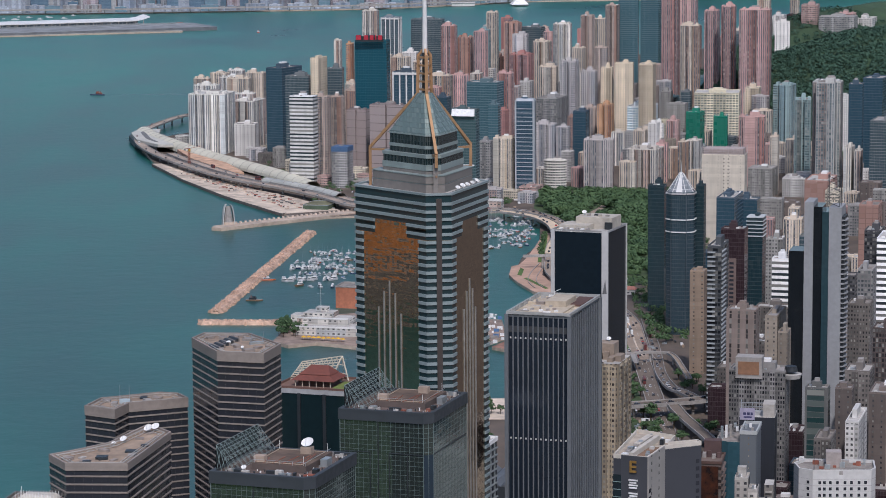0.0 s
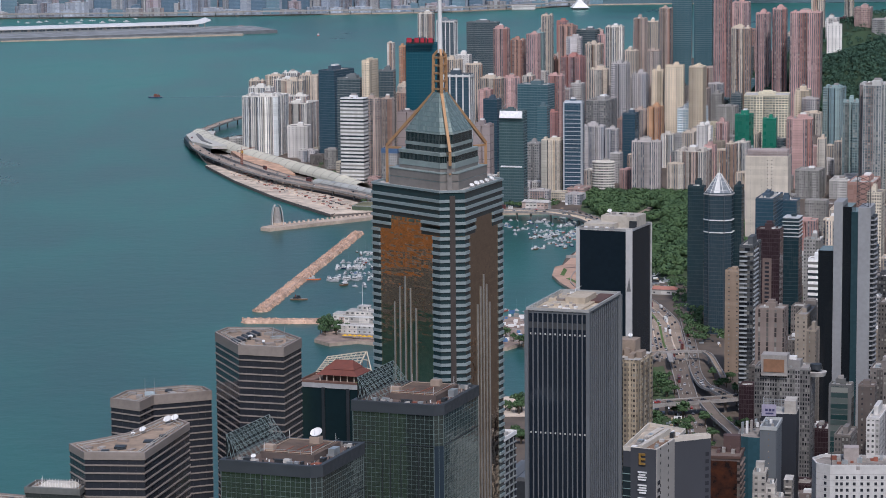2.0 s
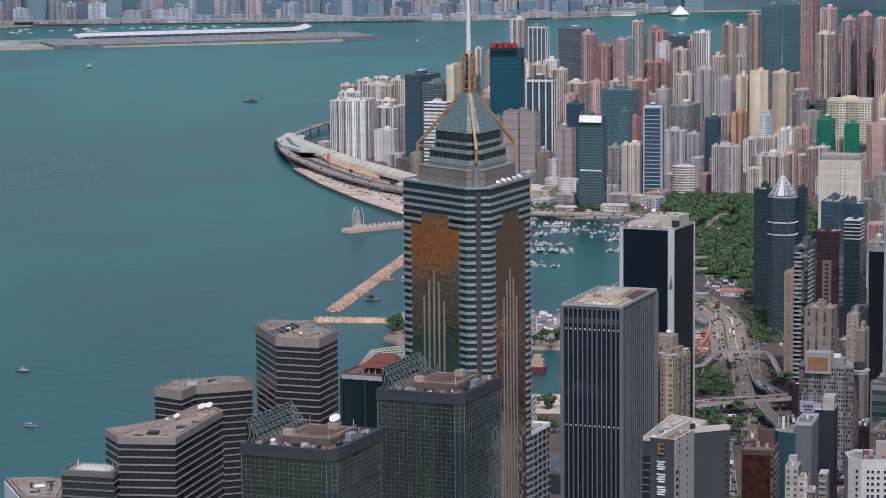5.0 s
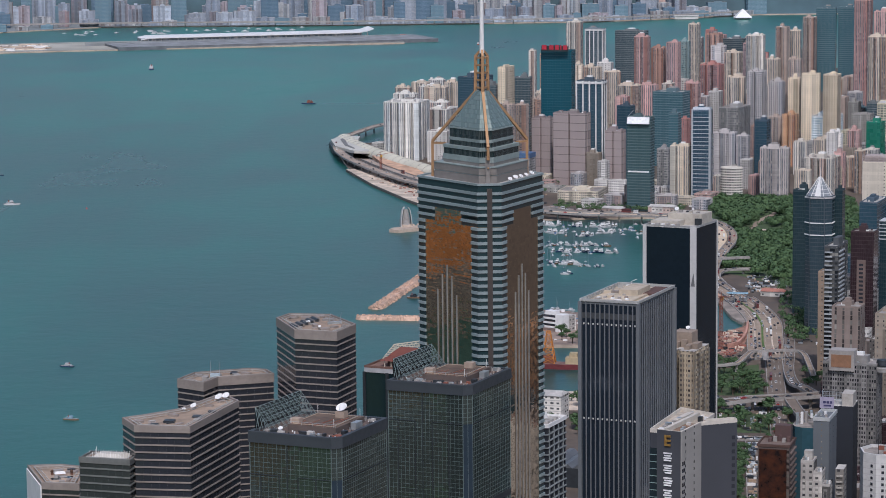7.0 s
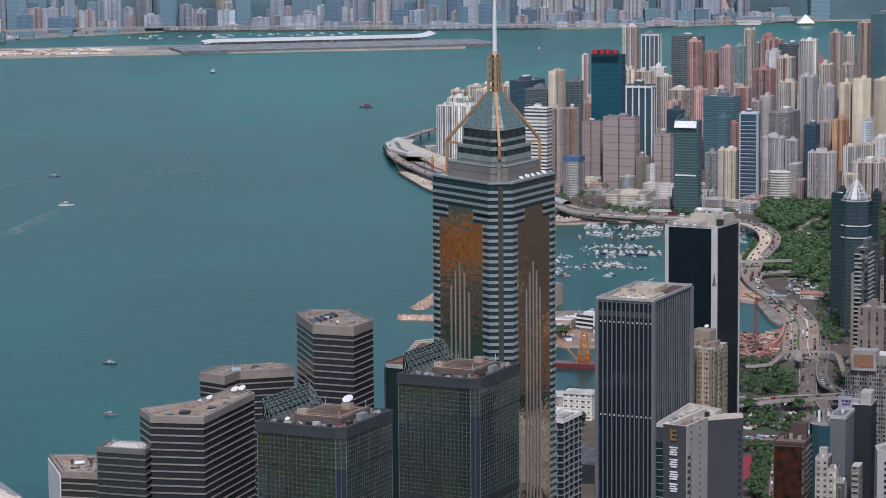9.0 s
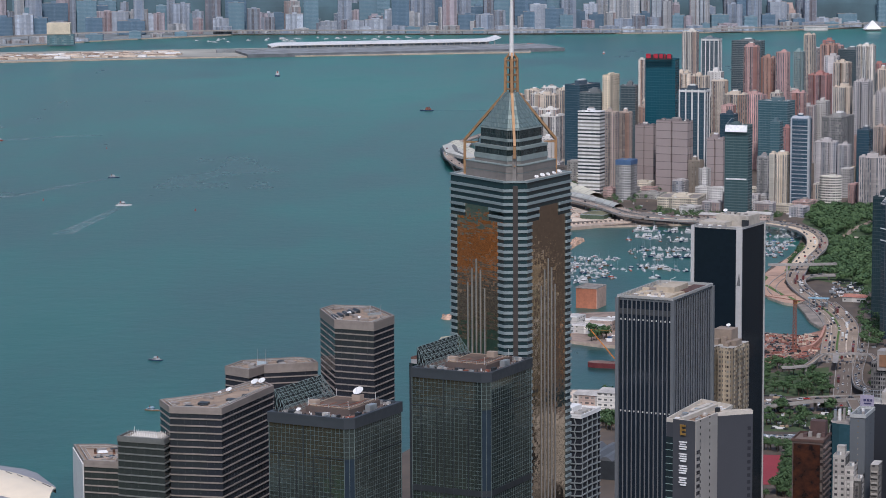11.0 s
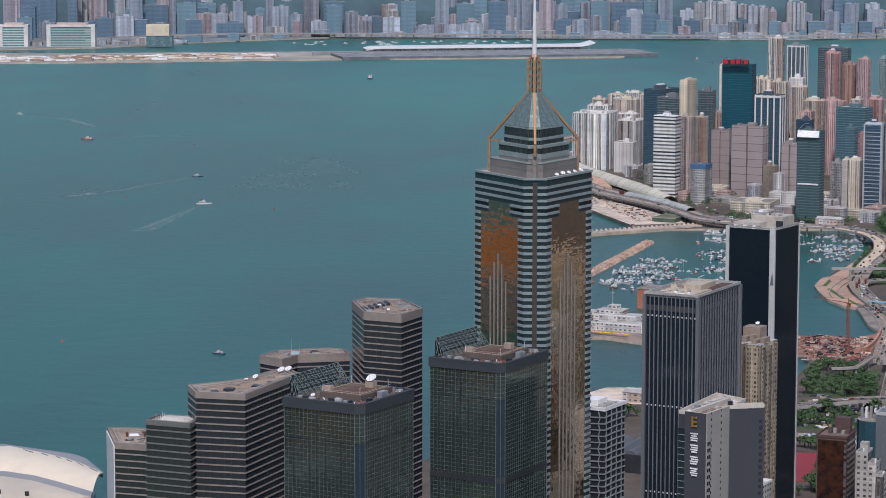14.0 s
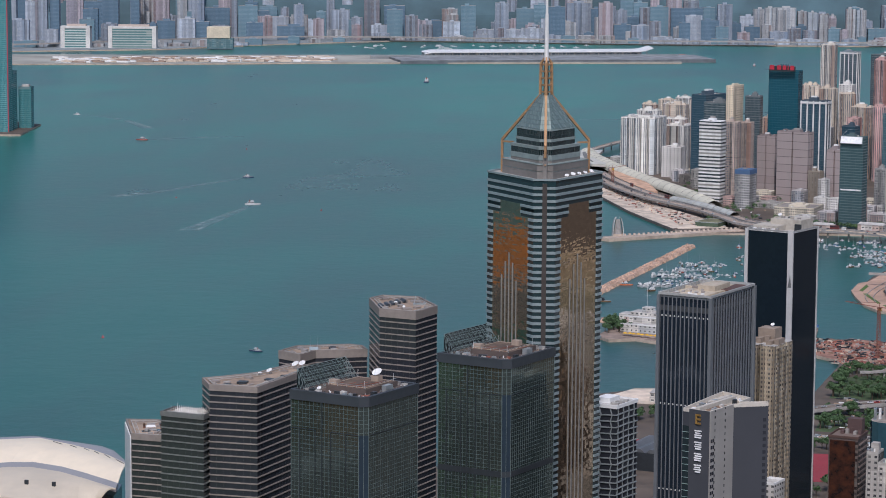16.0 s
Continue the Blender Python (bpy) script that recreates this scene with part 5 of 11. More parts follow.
    for k in range(5):
        part("plant_vent", Geo().box(-w * .18 + 2.3 * k, -w * .18 + 2.3 * k + 1.2, d * .02 + 1.5 * (k % 3), d * .02 + 1.5 * (k % 3) + 1.4, h + 3.4, h + 3.9 + .3 * (k % 2)), (cream, CONC, DARK)[k % 3], root)
    for k in range(6):
        part("roof_unit", Geo().box(-w * .38 + 2 * k, -w * .38 + 2 * k + 1.1, -d * .44, -d * .44 + 1.5, h - .8, h + .3 + .2 * (k % 2)), (WHITE, CONC)[k % 2], root)
    dish(x - 1.5, y + 5.5, LAND_Z + h + 3.4, 1.1, -10)


black_tower()


# the tower with the gold emblem and white sign
def sign_tower():
    h = 88.0 - LAND_Z
    A, B, C, D, E_, F = (50.4, -24.4), (59.3, -28.3), (64.8, -14.2), (75.4, -9.0), (68.8, -1.3), (58.7, 7.4)
    D2, G = (74.6, -6.6), (66.6, -9.6)
    root = thing("office_tower", 0, 0, LAND_Z, 0, "grey office block with a gold emblem and white vertical sign", "office tower")
    dark = plain("charcoal_panel", (0.060, 0.063, 0.072), 0.6, var=0.12)
    mid = facade("grey_side_wall", (0.38, 0.36, 0.33), (0.03, 0.03, 0.035), 2.08, 6.6, 0.4, 0.10, 0.2, 0.7, vary=0.1, streak_shade=0.12)
    slate = plain("slate_wall", (0.047, 0.050, 0.059), 0.65, var=0.12)
    part("body", Geo().prism([A, B, C, D, D2, G, E_, F], 0, h - 1, 0, 1), [slate, plain("beige_roof_felt", (0.36, 0.31, 0.25), .9, var=.4, grain=.4, stain=.12)], root)
    part("front_panel", Geo().prism([(A[0] + 2.0, A[1] - .95), (B[0] - .05, B[1] - .2), B, (A[0] + 2.1, A[1] - .6)], 0, h, 0), dark, root, "charcoal sign wall")
    part("window_bay", Geo().prism([(A[0] - .1, A[1] - .08), (A[0] + 2.0, A[1] - .98), (A[0] + 2.1, A[1] - .6), A], 0, h - 5.5, 0), glassy("bay_glass", (0.02, 0.03, 0.035), 0.1), root)
    slat = Geo().prism([(A[0] - .2, A[1] - .16), (A[0] + 2.0, A[1] - 1.12), (A[0] + 2.1, A[1] - .7), A], -.08, .08, 0, None, True).data("bay_ledge", plain("green_ledge", (0.22, 0.30, 0.29), 0.6))
    for k in range(1, 39):
        part("bay_ledge", slat, None, root).location = (0, 0, k * 2.08)
    side = part("side_wall", Geo().prism([B, (B[0] + .25, B[1] - .1), (C[0] + .25, C[1] - .1), C], 0, h, 0), mid, root, "light grey side wall")
    pane = Geo().box(-.5, .5, -.06, .06, -.55, .55).data("window", STRIP_GLASS)
    for k in range(2, 38):
        for s in (0.06, 0.14):
            ob = part("window", pane, None, root)
            ob.matrix_basis = pose(B[0] + (C[0] - B[0]) * s + .24, B[1] + (C[1] - B[1]) * s - .1, k * 2.08, 0, 0, math.degrees(math.atan2(C[1] - B[1], C[0] - B[0])))
    for k in range(2, 40):
        for s in (0.9,):
            ob = part("window", pane, None, root)
            ob.matrix_basis = pose(C[0] + (D[0] - C[0]) * s + .03, C[1] + (D[1] - C[1]) * s - .06, k * 2.08, 0, 0, math.degrees(math.atan2(D[1] - C[1], D[0] - C[0])))
    white = plain("white_coping", (0.54, 0.495, 0.43), 0.7, var=0.2)
    part("parapet", parapet(Geo(), [A, B, C, D, D2, G, E_, F], h - 1.1, h + .1, .3), white, root)
    dirx, diry = Vector((C[0] - B[0], C[1] - B[1])).normalized(), Vector((B[0] - A[0], B[1] - A[1])).normalized()
    o = Vector(A) + diry * 5.2 + dirx * 1

    def q(a, b, c, d):
        return [tuple(o + diry * p + dirx * s) for p, s in ((a, c), (b, c), (b, d), (a, d))]
    part("brown_deck", Geo().prism(q(0.5, 3.0, 1, 14), h - 1, h - .55, 0), plain("timber_deck", (0.22, 0.14, 0.09), 0.9), root)
    part("roof_spine", Geo().prism(q(-1.0, 0.2, 0, 24), h - 1, h + .6, 0), white, root)
    part("roof_spine", Geo().prism(q(-3.6, -1.8, 12, 24), h - 1, h + .5, 0), white, root)
    for k in range(7):
        part("roof_unit", Geo().prism(q(-3.6 + .4 * (k % 2), -2.0, 1 + 2.6 * k, 2.6 + 2.6 * k), h - 1, h - .1 + .35 * (k % 3), 0), (WHITE, CONC, STEEL)[k % 3], root)
    rs = random.Random(8)
    for k in range(26):
        a, c = rs.uniform(-3.5, 12), rs.uniform(2, 26)
        p = o + diry * a + dirx * c
        if a > 3.0:
            continue
        part("roof_unit", Geo().prism(q(a, a + rs.uniform(.4, 1.6), c, c + rs.uniform(.4, 2.2)), h - 1, h - .6 + rs.uniform(0, 1.2), 0), rs.choice((CONC, WHITE, ROOF_PALE, STEEL, DARK)), root)
    # gold emblem and a white vertical sign of plain bars
    n = Vector((diry.y, -diry.x))
    base = Vector(A) + diry * 5.7 + n * .42

    def stroke(parent, name, mat, a, b, z0, z1, label=""):
        p = [tuple(base + diry * s + n * k) for s, k in ((a, -.1), (a, .12), (b, .12), (b, -.1))]
        part(name, Geo().prism(p, z0, z1, 0, None, True), mat, parent, label)
    gold = plain("gold_sign", (0.36, 0.215, 0.06), 0.4, 0.3)
    z = h - 4.5
    for a, b, z0, z1 in ((-.9, -.3, 0, 3.2), (-.3, 1.0, 0, .6), (-.3, 1.0, 1.3, 1.9), (-.3, 1.0, 2.6, 3.2)):
        stroke(root, "emblem", gold, a, b, z + z0, z + z1, "gold emblem")
    wsign = plain("white_sign", (0.75, 0.75, 0.74), 0.5)
    for i in range(4):
        z = h - 8.9 - 3.65 * i
        for a, b, z0, z1 in ((-1.1 + .3 * (i % 2), 1.2, 0, .42), (-1.2, 1.4, .72, 1.1), (-.9, 1.0 + .3 * (i % 3), 1.4, 1.78), (-1.2, 1.4, 2.1, 2.5)):
            stroke(root, "sign_bar", wsign, a, b, z + z0, z + z1, "white sign bar")


sign_tower()


# frame tower with a zigzag white grid
def frame_tower():
    w, d, h, rot = 13.0, 16.0, 71.0 - LAND_Z, -18.0
    x, y = from_corner(15.1, 60.5, w, d, rot)
    root = thing("office_tower", x, y, LAND_Z, rot, "slim dark tower wrapped in a white zigzag window frame grid", "office tower")
    part("glass_wall", Geo().prism(rect(w - .4, d - .4), 0, h - 1), STRIP_GLASS, root)
    pale = plain("pale_frame", (0.22, 0.24, 0.24), 0.6, var=0.12)
    for k in range(1, 32):
        z = h - 1 - 2.2 * k
        if z < 0:
            break
        g, s = Geo(), 0.35 if k % 2 else -0.35
        g.beam((-w / 2, -d / 2, z), (0, -d / 2, z - .35), .27).beam((0, -d / 2, z - .35), (w / 2, -d / 2, z), .27)
        g.beam((w / 2, -d / 2, z), (w / 2, 0, z + .25), .27).beam((w / 2, 0, z + .25), (w / 2, d / 2, z), .27)
        for i in range(3):
            xx = -w / 2 + w * (i + .5) / 3
            g.beam((xx + s, -d / 2, z - .2), (xx - s, -d / 2, z + 2.0), .22)
        for i in range(4):
            yy = -d / 2 + d * (i + .3) / 4
            g.beam((w / 2, yy + s * .5, z), (w / 2, yy - s * .5, z + 2.2), .22)
        part("window_frame", g, pale, root)
    part("roof", Geo().prism(rect(w + .3, d + .3), h - 1, h - .3, 0, 1), [WHITE, ROOF_PALE], root)
    part("parapet", parapet(Geo(), rect(w + .3, d + .3), h - .4, h + .3, .3), WHITE, root)
    part("plant_room", Geo().box(-w * .3, w * .1, -d * .2, d * .25, h - .3, h + 1.6), WHITE, root)
    for k in range(3):
        part("roof_unit", Geo().box(w * .18, w * .4, -d * .3 + 3.4 * k, -d * .3 + 3.4 * k + 2, h - .3, h + .5), ROOF_PALE, root)


frame_tower()


# dark tower with a red roof pavilion
def pavilion_tower():
    w, d, h, rot = 26.0, 20.0, 80.9 - LAND_Z, -18.0
    r = radians(rot)
    x, y = -51.3 + w / 2 * math.cos(r) - d / 2 * math.sin(r), 109.2 + w / 2 * math.sin(r) + d / 2 * math.cos(r)
    root = thing("office_tower", x, y, LAND_Z, rot, "dark glass tower with a roof garden, red pavilion and cream screen", "office tower")
    part("glass_wall", Geo().prism(rect(w - .4, d - .4), 0, h - 2.2), glassy("deep_teal_glass", (0.010, 0.022, 0.026), 0.08), root)
    for k in range(4):
        s = -w / 2 + w * k / 3
        part("corner_pier", Geo().box(s - .5, s + .5, -d / 2 - .3, -d / 2 + .3, 0, h - 2), DARK, root)
    part("head_band", Geo().prism(rect(w, d), h - 2.2, h - .6, 0, 1), [plain("grey_head", (0.38, 0.38, 0.385), 0.7), plain("brown_paving", (0.20, 0.12, 0.09), 0.9)], root)
    part("parapet", parapet(Geo(), rect(w, d), h - .7, h + .1, .4), plain("brown_coping", (0.16, 0.09, 0.07), 0.8), root)
    part("lawn", Geo().box(6, 12.2, -9, 4, h - .6, h - .3), plain("roof_lawn", (0.16, 0.20, 0.05), .9, var=.3), root, "small roof lawn")
    red = plain("red_roof_tiles", (0.155, 0.052, 0.038), 0.8, var=0.3)
    # wall colour is darkened in place of the shade under the pavilion roof
    part("pavilion_wall", Geo().box(-6.4, 4.4, -5.0, 4.0, h - .6, h + 1.7), plain("pavilion_shade", (0.10, 0.07, 0.06), 0.8), root)
    for k in range(6):
        part("pavilion_post", Geo().cyl(-7 + 2.4 * k, -6.2, h - .6, h + 1.5, .18, n=6), plain("cream_post", (0.50, 0.44, 0.36), .8), root)
    part("pavilion_roof", Geo().prism([(-8.4, -7), (6.4, -7), (6.4, 5.4), (-8.4, 5.4)], h + 1.5, h + 3.0, 0, None, True, [(-6.2, -4.4), (4.2, -4.4), (4.2, 3.0), (-6.2, 3.0)]), red, root, "red tiled eaves")
    part("pavilion_roof", Geo().prism([(-6.4, -4.6), (4.4, -4.6), (4.4, 3.2), (-6.4, 3.2)], h + 3.1, h + 5.6, 0, None, True, [(-3.6, -.9), (2.4, -.9), (2.4, -.3), (-3.6, -.3)]), red, root, "red hipped roof")
    cream = plain("cream_steel", (0.55, 0.49, 0.38), 0.7)
    g = Geo()
    for k in range(9):
        f = k / 8
        g.beam((-13 + 14 * f, 3.6, h - .4), (-10.6 + 14 * f, 9.0, h + 4.4 + 2.6 * f), .14)
        g.beam((-10.6 + 14 * f, 9.0, h + 4.4 + 2.6 * f), (-10.4 + 14 * f, 9.7, h - .5), .12)
    part("roof_screen", g, cream, root, "cream slanted steel screen")
    slats = Geo()
    for k in range(9):
        f = k / 8
        slats.beam((-13 + 2.4 * f, 3.6 + 5.4 * f, h - .4 + 4.8 * f), (1 + 2.4 * f, 3.6 + 5.4 * f, h - .4 + 7.4 * f), .24)
    part("screen_slats", slats, cream, root)["kind"] = "stuff"
    part("end_truss", Geo().beam((1, 3.6, h - .4), (3.4, 9.0, h + 7.0), .26).beam((3.4, 9.0, h + 7.0), (6.6, 6.0, h - .5), .26).beam((1.8, 5.4, h + 2.2), (5.6, 7.0, h + 1.6), .18).beam((2.6, 7.2, h + 4.6), (4.6, 8.0, h + 4.2), .18), cream, root)
    dish(x + 5.5, y + 2.5, LAND_Z + h - .6, 1.2, -20)


pavilion_tower()

# ---- the city towers ----
# style: wall, glass, storey, bay, window height, window width, plan, name, label
APT, OFF, LOW = "apartment_tower", "office_tower", "low_rise_block"
# panes 0.84 high merge into dark columns in place of shaded recesses
STYLES = {
    # ribbed apartment panes are lightened towards blue in place of haze
    "white_rib": ((0.60, 0.555, 0.49), (0.080, 0.095, 0.118), 1.95, 1.9, 0.84, 0.42, "rib", APT, "white ribbed apartment tower with rows of small windows"),
    "estate_rib": ((0.66, 0.635, 0.585), (0.085, 0.10, 0.125), 1.95, 1.9, 0.84, 0.42, "rib", APT, "bright white ribbed estate tower with stacked windows"),
    "cream_rib": ((0.60, 0.51, 0.41), (0.080, 0.095, 0.118), 1.95, 1.8, 0.84, 0.42, "rib", APT, "cream ribbed apartment tower with rows of small windows"),
    "tan_rib": ((0.47, 0.37, 0.31), (0.080, 0.095, 0.118), 1.95, 1.8, 0.6, 0.56, "rib", APT, "tan brown ribbed apartment tower"),
    "beige_rib": ((0.66, 0.57, 0.45), (0.080, 0.095, 0.118), 1.95, 1.7, 0.84, 0.42, "rib", APT, "slim beige apartment tower with stacked bay windows"),
    "grey_rib": ((0.48, 0.45, 0.44), (0.080, 0.095, 0.118), 1.95, 1.8, 0.6, 0.56, "rib", APT, "grey ribbed apartment tower with many small windows"),
    "pale_rib": ((0.47, 0.43, 0.41), (0.080, 0.095, 0.118), 1.95, 1.7, 0.84, 0.42, "rib", APT, "pale grey apartment block with ribbed walls"),
    "pink_rib": ((0.52, 0.335, 0.305), (0.080, 0.095, 0.118), 1.95, 1.8, 0.84, 0.42, "rib", APT, "dusty pink ribbed apartment tower"),
    "red_rib": ((0.41, 0.20, 0.175), (0.080, 0.095, 0.118), 1.95, 1.8, 0.6, 0.56, "rib", APT, "red-brown ribbed apartment tower"),
    "brown_rib": ((0.39, 0.24, 0.19), (0.080, 0.095, 0.118), 1.95, 1.8, 0.6, 0.56, "rib", APT, "brown ribbed apartment tower with small windows"),
    "orange_rib": ((0.50, 0.29, 0.165), (0.080, 0.095, 0.118), 1.95, 1.9, 0.6, 0.56, "rib", APT, "orange-tan apartment tower with small windows"),
    "teal_rib": ((0.27, 0.36, 0.36), (0.05, 0.08, 0.085), 1.95, 1.8, 0.55, 0.6, "rib", APT, "pale teal apartment tower with glazed bays"),
    "glazed_pale": ((0.46, 0.46, 0.44), (0.08, 0.115, 0.13), 2.0, 1.9, 0.72, 0.66, "rib", APT, "tall pale grey apartment tower with wide glazed bays"),
    "white_slab": ((0.70, 0.67, 0.63), (0.08, 0.08, 0.085), 1.95, 3.4, 0.4, 0.25, "box", APT, "plain white slab block with few windows"),
    "cream_slab": ((0.64, 0.54, 0.40), (0.12, 0.10, 0.08), 1.95, 2.2, 0.42, 0.42, "box", APT, "cream yellow apartment slab with square windows"),
    "cream_grid": ((0.56, 0.51, 0.38), (0.10, 0.12, 0.11), 2.1, 2.6, 0.55, 0.7, "box", APT, "long cream block with wide gridded windows"),
    "tan_slab": ((0.31, 0.23, 0.165), (0.06, 0.05, 0.05), 1.95, 4.0, 0.3, 0.2, "box", OFF, "blank tan side-walled narrow tower"),
    "cream_plain": ((0.30, 0.255, 0.205), (0.08, 0.07, 0.065), 1.95, 2.6, 0.42, 0.22, "box", APT, "cream stucco block with a blank side wall"),
    "brown_slab": ((0.165, 0.135, 0.12), (0.04, 0.04, 0.045), 1.95, 3.2, 0.4, 0.2, "box", APT, "dull brown concrete block with stained walls"),
    "white_tower": ((0.62, 0.555, 0.46), (0.16, 0.15, 0.14), 2.05, 7.2, 0.4, 0.02, "box", OFF, "tall blank white stone tower with a column of small openings"),
    "white_strip": ((0.82, 0.80, 0.77), (0.035, 0.045, 0.05), 2.9, 60.0, 0.48, 1.1, "box", OFF, "white office block of alternating solid and glazed strips"),
    # glass_navy, blue_pier and ladder panes are lightened and blued in place of haze
    "glass_navy": ((0.06, 0.09, 0.12), (0.032, 0.072, 0.10), 2.1, 1.1, 0.86, 0.92, "box", OFF, "dark blue glass office tower"),
    "glass_blue": ((0.014, 0.085, 0.115), (0.012, 0.075, 0.105), 2.1, 1.4, 0.85, 0.9, "box", OFF, "deep blue-green glass office tower with a roof sign"),
    "glass_teal": ((0.105, 0.16, 0.18), (0.05, 0.115, 0.14), 2.1, 1.4, 0.74, 0.9, "box", OFF, "teal glass office tower with fine floor lines"),
    "glass_green": ((0.022, 0.040, 0.048), (0.016, 0.036, 0.044), 2.1, 1.1, 0.85, 0.92, "box", OFF, "dark green glass office tower"),
    "glass_grid": ((0.155, 0.17, 0.175), (0.045, 0.075, 0.09), 2.1, 1.2, 0.78, 0.86, "box", OFF, "blue-grey glazed office tower with a pale grid"),
    "grey_grid": ((0.32, 0.31, 0.30), (0.07, 0.08, 0.085), 2.0, 1.5, 0.55, 0.65, "box", OFF, "grey office block with gridded windows"),
    "bronze_grid": ((0.085, 0.066, 0.06), (0.03, 0.028, 0.03), 2.0, 1.2, 0.7, 0.7, "box", OFF, "bronze-brown office tower with a square window grid"),
    "blue_pier": ((0.06, 0.085, 0.11), (0.03, 0.068, 0.095), 2.1, 1.3, 0.8, 0.9, "pier", OFF, "dark blue glass tower with tall white vertical piers"),
    "pier_white": ((0.20, 0.24, 0.27), (0.06, 0.09, 0.11), 2.1, 1.3, 0.8, 0.9, "pier", OFF, "blue-grey tower with broad white vertical piers"),
    "ladder": ((0.06, 0.10, 0.14), (0.035, 0.075, 0.11), 2.1, 1.3, 0.8, 0.9, "ladder", OFF, "dark blue glass tower framed by white piers and floor ledges"),
    "round_white": ((0.62, 0.585, 0.53), (0.09, 0.09, 0.09), 2.0, 2.0, 0.5, 0.62, "round", APT, "rounded white apartment block with ring balconies"),
    "netted": ((0.24, 0.20, 0.195), (0.335, 0.28, 0.268), 6.4, 60.0, 0.94, 1.1, "rib", APT, "apartment tower wrapped in purple-grey scaffold netting"),
    "pink_net": ((0.36, 0.22, 0.18), (0.31, 0.19, 0.155), 3.0, 4.0, 0.9, 0.9, "box", APT, "block wrapped in salmon-pink scaffold netting"),
    "green_net": ((0.02, 0.20, 0.13), (0.015, 0.15, 0.10), 3.0, 3.0, 0.9, 0.9, "box", APT, "block wrapped in bright green scaffold netting"),
    "glass_board": ((0.085, 0.125, 0.13), (0.045, 0.088, 0.096), 2.1, 1.4, 0.7, 0.9, "board", OFF, "dark green glass tower with a white hoarding on its roof"),
    "dark_slat": ((0.075, 0.082, 0.088), (0.015, 0.018, 0.022), 2.05, 2.4, 0.68, 0.92, "slat", OFF, "slim black glass tower with short pale floor slats"),
    # tall dark strips are painted flat in place of shaded recesses
    "tan_office": ((0.215, 0.172, 0.148), (0.045, 0.04, 0.04), 2.05, 3.4, 0.86, 0.26, "box", OFF, "tan office block with tall dark strips painted for its recesses"),
    "maroon": ((0.05, 0.029, 0.032), (0.032, 0.019, 0.023), 2.1, 1.1, 0.9, 0.92, "box", OFF, "dark maroon glass office tower"),
    "white_punch": ((0.235, 0.225, 0.215), (0.014, 0.016, 0.02), 1.75, 0.98, 0.62, 0.62, "box", OFF, "broad pale office slab with rows of deep upright windows"),
    "dark_grey": ((0.07, 0.07, 0.075), (0.025, 0.027, 0.03), 2.1, 1.3, 0.6, 0.8, "box", OFF, "dark grey office block with ribbon windows"),
    "green_front": ((0.12, 0.12, 0.115), (0.02, 0.05, 0.05), 2.1, 8.0, 0.9, 0.8, "box", OFF, "grey block with a tall dark green glazed front"),
    "blue_low": ((0.56, 0.60, 0.60), (0.10, 0.22, 0.28), 2.1, 2.4, 0.5, 0.8, "box", LOW, "long low white block with blue window bands"),
    "lowrise_white": ((0.56, 0.54, 0.51), (0.08, 0.08, 0.08), 1.95, 1.6, 0.45, 0.5, "box", LOW, "white low-rise block with a flat roof"),
    "lowrise_cream": ((0.55, 0.49, 0.39), (0.08, 0.08, 0.075), 1.95, 1.5, 0.5, 0.6, "box", LOW, "cream low-rise block with gridded windows"),
    "lowrise_grey": ((0.30, 0.29, 0.27), (0.06, 0.06, 0.06), 1.95, 1.6, 0.5, 0.5, "box", LOW, "stained grey low-rise block"),
    # stained grey-beige, darkened further in place of the shade between blocks
    "shaded_stained_block": ((0.155, 0.138, 0.125), (0.035, 0.035, 0.035), 1.9, 1.3, 0.5, 0.5, "box", LOW, "old stained grey-beige block, darkened for street shade, with cluttered roof"),
    "lowrise_pink": ((0.42, 0.29, 0.26), (0.07, 0.06, 0.06), 1.95, 1.7, 0.45, 0.7, "box", LOW, "dusty pink stepped low-rise block"),
    "pyramid": ((0.055, 0.072, 0.085), (0.03, 0.055, 0.07), 2.1, 1.0, 0.85, 0.9, "pyramid", OFF, "faceted green-grey glass tower with a white pyramid top"),
    # k_ styles: haze over the far shore is mixed into wall and glass colours
    "k_navy": ((0.122, 0.186, 0.248), (0.096, 0.158, 0.217), 2.4, 2.0, 0.7, 0.8, "box", OFF, "far glass tower in haze-tinted blue"),
    "k_teal": ((0.175, 0.264, 0.312), (0.135, 0.223, 0.275), 2.4, 2.0, 0.7, 0.85, "box", OFF, "far glass tower in haze-tinted teal"),
    "k_grey": ((0.268, 0.307, 0.365), (0.166, 0.200, 0.248), 2.2, 2.0, 0.5, 0.5, "rib", APT, "far ribbed tower in haze-tinted grey"),
    "k_cream": ((0.380, 0.388, 0.397), (0.223, 0.240, 0.265), 2.2, 2.0, 0.5, 0.5, "rib", APT, "far ribbed tower in haze-tinted cream"),
    "k_white": ((0.374, 0.416, 0.476), (0.224, 0.254, 0.302), 2.2, 2.0, 0.5, 0.55, "box", APT, "far slab block in haze-tinted white"),
    "k_pink": ((0.370, 0.329, 0.358), (0.222, 0.216, 0.244), 2.2, 2.0, 0.5, 0.5, "rib", APT, "far ribbed tower in haze-tinted pink"),
}


def rib_plan(w, d, rnd, most=6):
    """A rectangle with light wells cut into its long sides."""
    n = max(2, min(most, round(w / 6.0)))
    dep = min(2.4, d * 0.18)
    nd = max(1, min(4, round(d / 5.5)))
    pts = []

    def side(a, b, m, cut):
        a, b = Vector(a), Vector(b)
        t = (b - a) / m
        nrm = Vector((-t.y, t.x)).normalized()
